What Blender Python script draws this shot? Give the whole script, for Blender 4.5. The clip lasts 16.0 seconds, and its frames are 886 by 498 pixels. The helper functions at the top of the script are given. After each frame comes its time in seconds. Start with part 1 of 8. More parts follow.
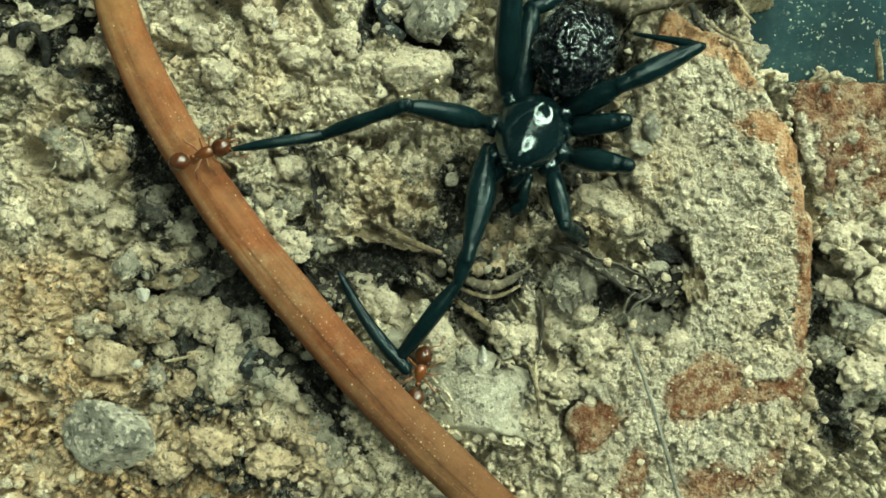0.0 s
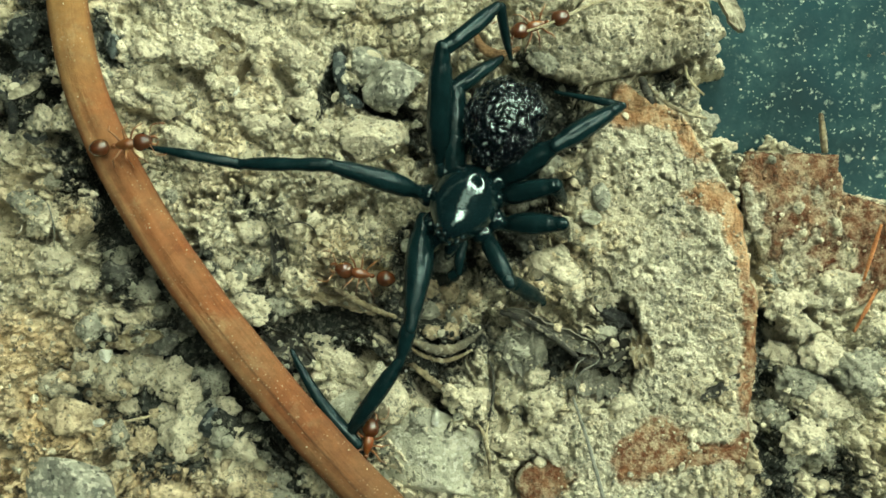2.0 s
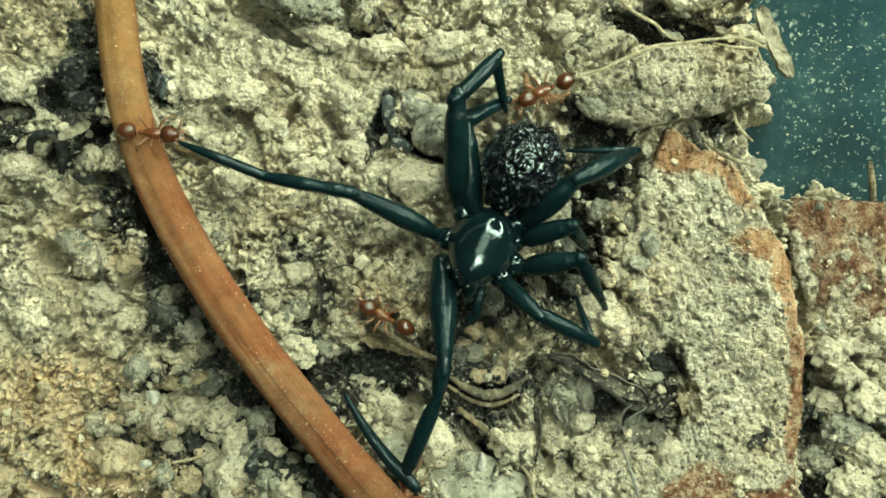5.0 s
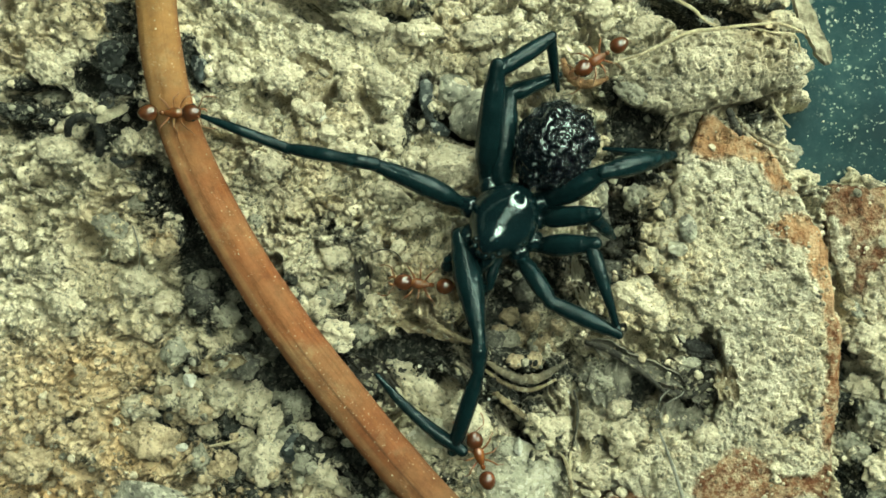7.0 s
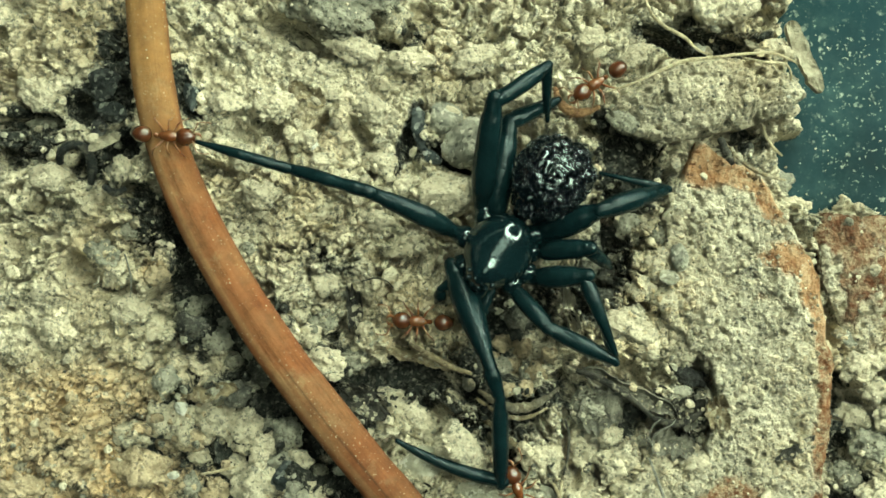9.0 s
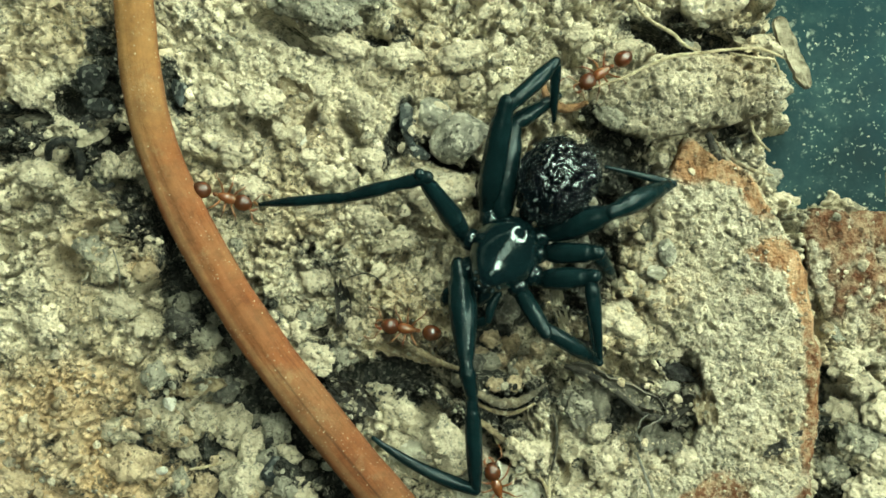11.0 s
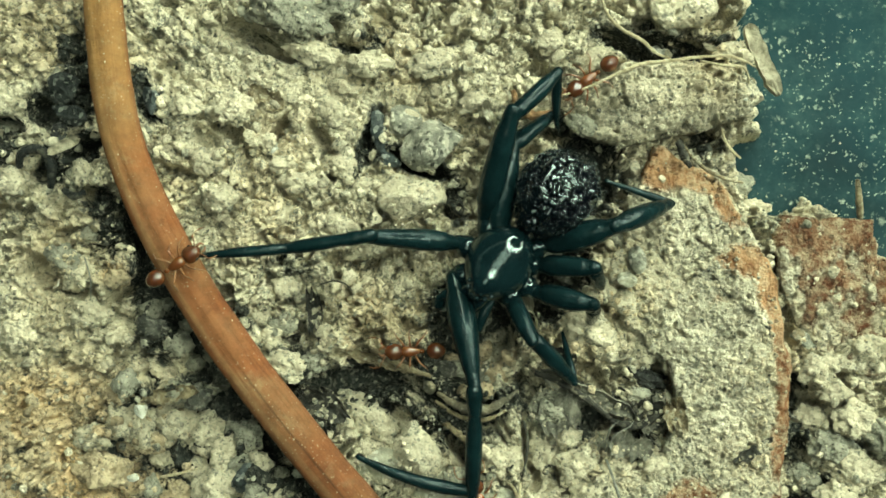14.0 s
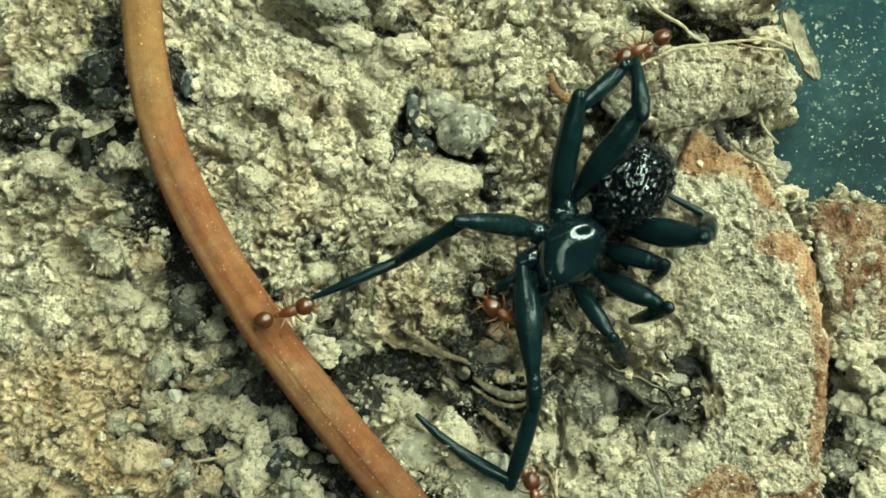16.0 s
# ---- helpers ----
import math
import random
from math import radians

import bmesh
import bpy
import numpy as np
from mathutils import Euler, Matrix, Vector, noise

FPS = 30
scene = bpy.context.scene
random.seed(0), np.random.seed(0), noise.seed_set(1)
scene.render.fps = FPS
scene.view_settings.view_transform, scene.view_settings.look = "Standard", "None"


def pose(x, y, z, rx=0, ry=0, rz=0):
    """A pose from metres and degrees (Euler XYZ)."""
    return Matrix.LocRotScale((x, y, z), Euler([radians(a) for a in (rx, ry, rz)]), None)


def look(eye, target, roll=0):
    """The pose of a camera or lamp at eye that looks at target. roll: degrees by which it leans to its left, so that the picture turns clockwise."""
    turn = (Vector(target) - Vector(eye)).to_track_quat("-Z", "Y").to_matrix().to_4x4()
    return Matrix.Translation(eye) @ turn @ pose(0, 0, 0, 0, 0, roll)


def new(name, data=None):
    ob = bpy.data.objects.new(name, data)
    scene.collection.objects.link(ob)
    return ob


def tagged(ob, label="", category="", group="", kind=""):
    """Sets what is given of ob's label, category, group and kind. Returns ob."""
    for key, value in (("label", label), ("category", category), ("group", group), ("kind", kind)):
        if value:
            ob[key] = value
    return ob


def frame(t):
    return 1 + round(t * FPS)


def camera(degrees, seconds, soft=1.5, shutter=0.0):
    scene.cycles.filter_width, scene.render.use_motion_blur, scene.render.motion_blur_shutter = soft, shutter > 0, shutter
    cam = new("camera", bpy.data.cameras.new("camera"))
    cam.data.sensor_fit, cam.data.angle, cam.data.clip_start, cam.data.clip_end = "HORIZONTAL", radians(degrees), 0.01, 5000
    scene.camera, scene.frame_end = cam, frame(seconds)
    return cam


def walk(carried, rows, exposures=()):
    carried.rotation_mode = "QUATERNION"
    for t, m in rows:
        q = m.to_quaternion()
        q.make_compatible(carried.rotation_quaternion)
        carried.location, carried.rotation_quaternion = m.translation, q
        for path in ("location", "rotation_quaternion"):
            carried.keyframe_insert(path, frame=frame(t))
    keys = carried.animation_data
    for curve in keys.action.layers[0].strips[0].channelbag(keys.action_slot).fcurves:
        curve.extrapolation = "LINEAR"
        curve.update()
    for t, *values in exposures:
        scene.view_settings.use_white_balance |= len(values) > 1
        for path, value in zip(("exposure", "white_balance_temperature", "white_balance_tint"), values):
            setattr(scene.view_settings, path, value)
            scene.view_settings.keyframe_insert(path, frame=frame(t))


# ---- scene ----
cam = camera(40, 16.0, soft=1.65)
PATH = [
    (0, pose(0.00170, -0.00405, 0.05241, 0, 0, -1.28)),
    (0.5, pose(0.00200, -0.00253, 0.05264, 0, 0, -1.41)),
    (1, pose(0.00216, -0.00133, 0.05266, 0, 0, -1.32)),
    (1.1, pose(0.00361, -0.00191, 0.05352, 0, 0, -0.78)),
    (1.5, pose(0.00387, -0.00193, 0.05355, 0, 0, -0.76)),
    (2, pose(0.00371, -0.00127, 0.05386, 0, 0, -0.80)),
    (2.5, pose(0.00323, -0.00044, 0.05399, 0, 0, -0.57)),
    (3, pose(0.00204, -0.00037, 0.05414, 0, 0, -0.42)),
    (3.5, pose(0.00184, 0.00013, 0.05434, 0, 0, -0.36)),
    (3.7, pose(0.00207, 0.00071, 0.05422, 0, 0, -0.27)),
    (5.8, pose(0.00090, 0.00053, 0.05386, 0, 0, -0.18)),
    (6, pose(0.00068, 0.00044, 0.05393, 0, 0, -0.12)),
    (6.5, pose(0.00035, 0.00030, 0.05388, 0, 0, -0.08)),
    (7, pose(0.00000, 0.00000, 0.05385, 0, 0, -0.00)),
    (7.5, pose(0.00001, 0.00014, 0.05385, 0, 0, 0.07)),
    (8, pose(0.00024, 0.00080, 0.05389, 0, 0, 0.15)),
    (8.5, pose(0.00024, 0.00110, 0.05391, 0, 0, 0.16)),
    (8.7, pose(0.00028, 0.00124, 0.05386, 0, 0, 0.13)),
    (10.8, pose(0.00081, 0.00106, 0.05399, 0, 0, 0.03)),
    (11, pose(0.00088, 0.00104, 0.05393, 0, 0, 0.05)),
    (11.5, pose(0.00107, 0.00108, 0.05395, 0, 0, 0.05)),
    (12, pose(0.00138, 0.00134, 0.05401, 0, 0, 0.04)),
    (12.5, pose(0.00164, 0.00161, 0.05403, 0, 0, 0.03)),
    (13, pose(0.00196, 0.00177, 0.05399, 0, 0, 0.01)),
    (13.5, pose(0.00212, 0.00159, 0.05399, 0, 0, 0.03)),
    (14, pose(0.00216, 0.00136, 0.05401, 0, 0, 0.01)),
    (14.5, pose(0.00218, 0.00134, 0.05393, 0, 0, 0.10)),
    (15, pose(0.00229, 0.00117, 0.05373, 0, 0, 0.14)),
    (15.5, pose(0.00131, 0.00110, 0.05368, 0, 0, 0.25)),
    (16, pose(0.00058, 0.00068, 0.05370, 0, 0, 0.17)),
]
walk(cam, PATH, exposures=((0.0, -0.04, 6500, 10), (3.5, 0.01, 6500, 10), (8.0, 0.07, 6500, 10), (16.0, 0.06, 6500, 10)))

# ---- light: a ring lamp above the tray and the dim room ----
MM = 0.001
LAMP_POWER = 68.5
world = bpy.data.worlds.new("room")
scene.world = world
world.use_nodes = True
world.node_tree.nodes["Background"].inputs["Color"].default_value = (0.42, 0.88, 0.95, 1)
world.node_tree.nodes["Background"].inputs["Strength"].default_value = 0.050


# ---- materials ----
class Nodes:
    """A small writer for node materials."""

    def __init__(self, name):
        self.mat = bpy.data.materials.new(name)
        self.mat.use_nodes = True
        self.tree = self.mat.node_tree
        self.bsdf = self.tree.nodes["Principled BSDF"]
        self.coord = self.tree.nodes.new("ShaderNodeTexCoord").outputs["Object"]

    def put(self, node, key, value):
        if isinstance(value, bpy.types.NodeSocket):
            self.tree.links.new(value, node.inputs[key])
        else:
            node.inputs[key].default_value = value

    def node(self, kind, **inputs):
        n = self.tree.nodes.new(kind)
        for key, value in inputs.items():
            self.put(n, key.replace("_", " "), value)
        return n

    def noise(self, scale, detail=4.0, rough=0.6, vector=None):
        n = self.node("ShaderNodeTexNoise", Scale=scale, Detail=detail, Roughness=rough)
        self.put(n, "Vector", vector if vector is not None else self.coord)
        return n.outputs["Fac"]

    def cells(self, scale, out="Distance", vector=None):
        n = self.node("ShaderNodeTexVoronoi", Scale=scale)
        self.put(n, "Vector", vector if vector is not None else self.coord)
        return n.outputs[out]

    def ramp(self, fac, *stops):
        n = self.tree.nodes.new("ShaderNodeValToRGB")
        self.put(n, 0, fac)
        e = n.color_ramp.elements
        while len(e) < len(stops):
            e.new(0.5)
        for el, (p, c) in zip(e, stops):
            el.position = p
            el.color = (*c, 1) if isinstance(c, tuple) else (c, c, c, 1)
        return n.outputs["Color"]

    def mix(self, fac, a, b, how="MIX"):
        n = self.tree.nodes.new("ShaderNodeMix")
        n.data_type, n.blend_type = "RGBA", how
        self.put(n, 0, fac)
        for k, v in ((6, a), (7, b)):
            self.put(n, k, (*v, 1) if isinstance(v, tuple) else v)
        return n.outputs[2]

    def math(self, how, a, b=0.0):
        n = self.tree.nodes.new("ShaderNodeMath")
        n.operation = how
        n.use_clamp = how in ("MULTIPLY_ADD",)
        self.put(n, 0, a)
        self.put(n, 1, b)
        return n.outputs[0]

    def attr(self, name):
        n = self.tree.nodes.new("ShaderNodeAttribute")
        n.attribute_name = name
        return n.outputs["Fac"]

    def bump(self, height, dist, strength=1.0):
        n = self.node("ShaderNodeBump", Strength=strength, Distance=dist, Height=height)
        self.put(self.bsdf, "Normal", n.outputs[0])

    def done(self, color, rough=0.6, **more):
        self.put(self.bsdf, "Base Color", (*color, 1) if isinstance(color, tuple) else color)
        self.put(self.bsdf, "Roughness", rough)
        for key, value in more.items():
            self.put(self.bsdf, key.replace("_", " "), value)
        return self.mat


def soil_colour(n, dark, light, ochre, spec):
    """Crumbly soil: loam in pale and dull crumbs, with clusters of grey and white mineral grains."""
    base = n.mix(n.ramp(n.noise(520, 5, 0.65), (0.36, 0.0), (0.60, 1.0)), dark, light)
    base = n.mix(n.ramp(n.noise(160, 3, 0.5), (0.50, 0.0), (0.72, 0.6)), base, ochre)
    base = n.mix(0.45, base, n.ramp(n.cells(4300, "Color"), (0.0, 0.62), (0.5, 1.0), (1.0, 1.25)), "MULTIPLY")
    pepper = n.math("MULTIPLY", n.ramp(n.noise(620, 7, 0.78), (0.52, 0.0), (0.60, 1.0)), n.ramp(n.cells(9500, "Color"), (0.45, 0.15), (0.60, 0.80)))
    base = n.mix(pepper, base, spec)
    base = n.mix(n.ramp(n.noise(3400, 5, 0.75), (0.54, 0.0), (0.62, 0.65)), base, spec)
    base = n.mix(n.math("MULTIPLY", n.ramp(n.cells(10500, "Color"), (0.80, 0.0), (0.83, 0.85)), n.ramp(n.noise(420, 5, 0.7), (0.36, 0.25), (0.60, 1.0))), base, tuple(0.6 * c for c in spec))
    base = n.mix(n.ramp(n.cells(7000, "Color", n.node("ShaderNodeMapping", Vector=n.coord, Location=(0.3, 0.1, 0.2)).outputs[0]), (0.86, 0.0), (0.92, 0.45)), base, tuple(min(0.70, 1.2 * c) for c in light))
    return base


def grain_mix(n):
    """Rotted humus and painted shade: black and grey grains with a few pale ones."""
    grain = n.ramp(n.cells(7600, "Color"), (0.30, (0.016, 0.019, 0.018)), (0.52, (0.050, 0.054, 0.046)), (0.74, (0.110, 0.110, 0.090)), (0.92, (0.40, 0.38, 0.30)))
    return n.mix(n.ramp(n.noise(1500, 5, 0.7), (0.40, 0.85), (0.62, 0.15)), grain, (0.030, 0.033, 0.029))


def soil_material():
    n = Nodes("loam soil")
    tan = soil_colour(n, (0.430, 0.385, 0.275), (0.580, 0.535, 0.398), (0.507, 0.397, 0.235), (0.105, 0.115, 0.100))
    warm = n.mix(0.80, tan, (0.86, 0.58, 0.33), "MULTIPLY")
    tan = n.mix(n.math("MULTIPLY", n.attr("ochre"), n.ramp(n.noise(300, 4), (0.30, 0.45), (0.58, 1.0))), tan, warm)
    # dark grains mark humus, and also paint shade into hollows and beside the needle
    edge = n.math("ADD", n.attr("humus_shade"), n.math("MULTIPLY", n.math("SUBTRACT", n.noise(650, 6, 0.7), 0.5), 1.7))
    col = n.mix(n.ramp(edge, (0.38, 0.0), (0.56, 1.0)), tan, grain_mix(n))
    n.bump(n.math("ADD", n.noise(4600, 5, 0.75), n.math("MULTIPLY", n.cells(7000), -0.6)), 0.00016, 0.65)
    return n.done(col, n.ramp(n.noise(900), (0.3, 1.0), (0.7, 0.92)), Specular_IOR_Level=0.02)


def clod_material(name, dark, light, ochre, spec, shine=0.02):
    n = Nodes(name)
    info = n.tree.nodes.new("ShaderNodeObjectInfo").outputs["Random"]
    col = soil_colour(n, dark, light, ochre, spec)
    col = n.mix(0.6, col, n.ramp(info, (0.0, 0.80), (1.0, 1.15)), "MULTIPLY")
    island = n.tree.nodes.new("ShaderNodeNewGeometry").outputs["Random Per Island"]
    col = n.mix(0.85, col, n.ramp(island, (0.0, 0.42), (0.14, 0.62), (0.22, 0.88), (1.0, 1.16)), "MULTIPLY")
    n.bump(n.math("ADD", n.noise(4600, 5, 0.75), n.math("MULTIPLY", n.cells(7000), -0.6)), 0.00016, 0.65)
    return n.done(col, 0.95, Specular_IOR_Level=shine)


def stone_material(name, dark, light, speck, relief=0.00018):
    n = Nodes(name)
    col = n.mix(n.ramp(n.noise(900, 6, 0.7), (0.35, 0.0), (0.65, 1.0)), dark, light)
    col = n.mix(n.ramp(n.noise(380, 6, 0.7), (0.46, 0.0), (0.58, 0.75)), col, tuple(min(0.6, 1.3 * c) for c in light))
    col = n.mix(n.ramp(n.noise(620, 6, 0.75), (0.56, 0.0), (0.66, 0.6)), col, tuple(0.55 * c for c in dark))
    col = n.mix(n.ramp(n.cells(5200, "Color"), (0.66, 0.0), (0.78, 0.8)), col, speck)
    col = n.mix(n.ramp(n.cells(6100, "Color"), (0.80, 0.0), (0.86, 0.8)), col, tuple(0.4 * c for c in dark))
    n.bump(n.math("ADD", n.noise(4500, 6, 0.75), n.math("MULTIPLY", n.cells(6500), -0.3)), relief, 0.9)
    return n.done(col, n.ramp(n.noise(1500), (0.35, 0.9), (0.65, 0.6)), Specular_IOR_Level=0.2)


def bark_material(name, deep, mid, pale):
    n = Nodes(name)
    stretch = n.node("ShaderNodeMapping", Vector=n.coord, Scale=(1.0, 0.62, 1.0), Rotation=(0, 0, 0.25))
    fibre = n.noise(1700, 6, 0.7, stretch.outputs[0])
    wood = n.ramp(fibre, (0.36, deep), (0.50, mid), (0.64, pale))
    dusty = n.math("MULTIPLY", n.ramp(n.noise(2600, 6, 0.8), (0.44, 0.0), (0.60, 0.75)), n.ramp(n.noise(420, 4), (0.36, 0.15), (0.62, 1.0)))
    wood = n.mix(n.ramp(n.noise(150, 4, 0.6), (0.42, 0.0), (0.56, 0.85)), wood, n.mix(1.0, wood, (0.46, 0.34, 0.32), "MULTIPLY"))
    south = n.math("MULTIPLY", n.node("ShaderNodeSeparateXYZ", Vector=n.coord).outputs["Y"], -50.0)
    stain = n.math("MULTIPLY", n.ramp(south, (0.36, 0.0), (0.46, 1.0)), n.ramp(n.noise(700, 5, 0.7), (0.36, 0.35), (0.56, 0.95)))
    wood = n.mix(stain, wood, (0.105, 0.042, 0.022))
    wood = n.mix(dusty, wood, (0.47, 0.40, 0.27))
    wood = n.mix(n.ramp(n.cells(6200, "Color"), (0.80, 0.0), (0.88, 0.7)), wood, (0.055, 0.040, 0.028))
    crust = soil_colour(n, (0.392, 0.361, 0.266), (0.532, 0.500, 0.385), (0.434, 0.364, 0.238), (0.23, 0.225, 0.185))
    edge = n.math("ADD", n.attr("crust"), n.math("MULTIPLY", n.math("SUBTRACT", n.noise(900, 8, 0.8), 0.5), 2.4))
    col = n.mix(n.ramp(edge, (0.22, 0.0), (0.66, 1.0)), wood, crust)
    n.bump(n.math("ADD", n.math("ADD", n.noise(4800, 5, 0.75), fibre), n.math("MULTIPLY", n.cells(7500), -0.5)), 0.00016, 0.85)
    return n.done(col, 1.0, Specular_IOR_Level=0.02)


def needle_material():
    n = Nodes("dry pine needle")
    around, along = n.attr("around"), n.attr("along")
    comb = n.node("ShaderNodeCombineXYZ", X=n.math("MULTIPLY", along, 0.06), Y=around)
    streak = n.noise(8, 6, 0.7, comb.outputs[0])
    col = n.ramp(streak, (0.25, (0.110, 0.034, 0.012)), (0.50, (0.205, 0.068, 0.023)), (0.75, (0.260, 0.100, 0.035)))
    blotch = n.noise(230, 4, 0.6)
    col = n.mix(n.ramp(blotch, (0.42, 0.0), (0.68, 0.75)), col, (0.240, 0.135, 0.060))
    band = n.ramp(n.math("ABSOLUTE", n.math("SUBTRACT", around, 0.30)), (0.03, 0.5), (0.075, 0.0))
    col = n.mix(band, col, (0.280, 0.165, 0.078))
    top = n.ramp(n.math("MULTIPLY", along, 0.0833), (0.24, 0.75), (0.40, 0.0))
    col = n.mix(top, col, (0.270, 0.150, 0.052))
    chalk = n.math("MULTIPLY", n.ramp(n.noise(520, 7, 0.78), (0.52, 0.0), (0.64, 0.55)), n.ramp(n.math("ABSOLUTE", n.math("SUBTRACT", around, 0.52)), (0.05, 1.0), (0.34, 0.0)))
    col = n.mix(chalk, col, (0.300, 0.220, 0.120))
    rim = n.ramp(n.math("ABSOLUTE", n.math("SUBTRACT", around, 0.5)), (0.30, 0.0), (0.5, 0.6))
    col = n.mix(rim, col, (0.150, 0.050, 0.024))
    low = n.math("MULTIPLY", n.ramp(n.math("MULTIPLY", along, 0.0833), (0.50, 0.0), (0.85, 0.75)), n.ramp(n.noise(420, 6, 0.7), (0.30, 0.55), (0.60, 1.0)))
    col = n.mix(low, col, (0.120, 0.060, 0.027))
    groove = n.math("MULTIPLY", n.ramp(n.math("ABSOLUTE", n.math("SUBTRACT", n.math("ADD", around, n.math("MULTIPLY", n.noise(300, 3), 0.05)), 0.50)), (0.0, 0.65), (0.028, 0.0)), n.ramp(n.math("MULTIPLY", along, 0.0833), (0.50, 0.0), (0.70, 1.0)))
    col = n.mix(groove, col, (0.060, 0.030, 0.014))
    dust = n.ramp(n.cells(2100), (0.05, 0.45), (0.12, 0.0))
    dust = n.math("MULTIPLY", dust, n.ramp(n.noise(500), (0.45, 0.0), (0.6, 1.0)))
    col = n.mix(dust, col, (0.55, 0.47, 0.33))
    mottle = n.ramp(n.noise(1500, 6, 0.75), (0.30, 0.58), (0.50, 0.88), (0.70, 1.10))
    col = n.mix(0.85, col, mottle, "MULTIPLY")
    fleck = n.math("MULTIPLY", n.ramp(n.cells(5200), (0.10, 0.7), (0.22, 0.0)), n.ramp(n.noise(800, 5, 0.7), (0.46, 0.0), (0.58, 1.0)))
    col = n.mix(fleck, col, (0.36, 0.29, 0.19))
    n.bump(n.math("ADD", streak, n.noise(2600, 6, 0.75)), 0.00010, 0.7)
    return n.done(col, n.ramp(n.noise(1400), (0.3, 0.62), (0.7, 0.85)), Specular_IOR_Level=0.16)


def chitin_material(name, colour, rough, uneven, dents, gloss=0.6):
    n = Nodes(name)
    col = n.mix(n.ramp(n.noise(900, 4), (0.3, 0.0), (0.7, 1.0)), tuple(c * 0.5 for c in colour), colour)
    if dents:
        n.bump(n.math("ADD", n.noise(1500, 3, 0.6), n.math("MULTIPLY", n.noise(7000, 3, 0.6), 0.35)), 0.0001 * dents, 0.7)
    return n.done(col, n.ramp(n.noise(700, 3), (0.35, rough), (0.65, rough + uneven)), Specular_IOR_Level=gloss, Specular_Tint=(0.80, 1.0, 1.0, 1))


def amber_material(name, colour, deep, rough):
    n = Nodes(name)
    col = n.mix(n.ramp(n.noise(1300, 4), (0.3, 0.0), (0.7, 1.0)), deep, colour)
    n.bump(n.noise(9000, 3, 0.6), 0.00003, 0.5)
    return n.done(col, rough, Subsurface_Weight=0.35, Subsurface_Radius=(0.0006, 0.0002, 0.0001), Subsurface_Scale=0.4,
                  Coat_Weight=0.5, Coat_Roughness=0.1)


def tray_material():
    n = Nodes("dusty dark teal plastic")
    base = n.mix(n.ramp(n.noise(110, 5, 0.6), (0.38, 0.0), (0.66, 1.0)), (0.003, 0.016, 0.020), (0.006, 0.034, 0.042))
    haze = n.math("MULTIPLY", n.ramp(n.noise(210, 6, 0.7), (0.44, 0.0), (0.66, 1.0)), n.ramp(n.noise(900, 6, 0.7), (0.42, 0.1), (0.70, 0.6)))
    col = n.mix(haze, base, (0.055, 0.105, 0.098))
    bent = n.mix(0.0007, n.coord, n.node("ShaderNodeTexNoise", Vector=n.coord, Scale=2600.0, Detail=4.0).outputs["Color"], "ADD")
    patch = n.ramp(n.noise(260, 6, 0.78), (0.45, 0.08), (0.58, 1.0))
    for size, reach, strength, share in ((1300, 0.30, 0.6, 0.74), (2300, 0.32, 0.75, 0.66), (4600, 0.36, 0.7, 0.50)):
        pick = n.ramp(n.cells(size, "Color", bent), (share, 0.0), (share + 0.06, strength))
        fleck = n.math("MULTIPLY", n.ramp(n.cells(size, "Distance", bent), (0.08, 1.0), (reach, 0.0)), pick)
        col = n.mix(n.math("MULTIPLY", fleck, patch), col, (0.42, 0.47, 0.36))
    n.bump(n.noise(1600, 5, 0.7), 0.00004, 0.4)
    return n.done(col, n.ramp(n.noise(420, 4), (0.35, 0.55), (0.65, 0.75)), Specular_IOR_Level=0.10)


def fibre_material(name, a, b, rough=0.7, dusty=0.0):
    n = Nodes(name)
    col = n.mix(n.ramp(n.noise(1800, 5, 0.7), (0.35, 0.0), (0.65, 1.0)), a, b)
    if dusty:
        dust = n.ramp(n.cells(5200, "Color"), (0.62, 0.0), (0.74, dusty))
        col = n.mix(n.math("MULTIPLY", dust, n.ramp(n.noise(1100, 5, 0.7), (0.42, 0.0), (0.6, 1.0))), col, (0.40, 0.37, 0.27))
    if dusty > 0.85:
        col = n.mix(n.ramp(n.noise(900, 6, 0.75), (0.40, 0.0), (0.56, 0.75)), col, grain_mix(n))
    n.bump(n.math("ADD", n.noise(6000, 4, 0.7), n.noise(1800, 4, 0.7)), 0.00016, 0.9)
    return n.done(col, rough, Specular_IOR_Level=0.18)


def glow_material(name, strength):
    n = Nodes(name)
    n.put(n.bsdf, "Emission Color", (0.88, 1.0, 0.76, 1))
    return n.done((0.9, 0.9, 0.88), 0.5, Emission_Strength=strength)


SOIL = soil_material()
CLOD = clod_material("pale loam clod", (0.415, 0.373, 0.269), (0.575, 0.528, 0.393), (0.443, 0.330, 0.179), (0.14, 0.15, 0.125))
OCHRE_CLOD = clod_material("ochre loam clod", (0.313, 0.251, 0.160), (0.478, 0.398, 0.266), (0.355, 0.248, 0.126), (0.14, 0.13, 0.10))
GREY_CLOD = clod_material("grey crumbly clod", (0.184, 0.184, 0.147), (0.405, 0.396, 0.304), (0.294, 0.248, 0.156), (0.050, 0.055, 0.050))
DARK_CLOD = clod_material("dark humus crumb", (0.030, 0.033, 0.028), (0.110, 0.108, 0.085), (0.10, 0.075, 0.045), (0.25, 0.25, 0.20), 0.4)
COAL = stone_material('charcoal', (0.008, 0.011, 0.011), (0.040, 0.046, 0.042), (0.20, 0.21, 0.18), 0.00024)
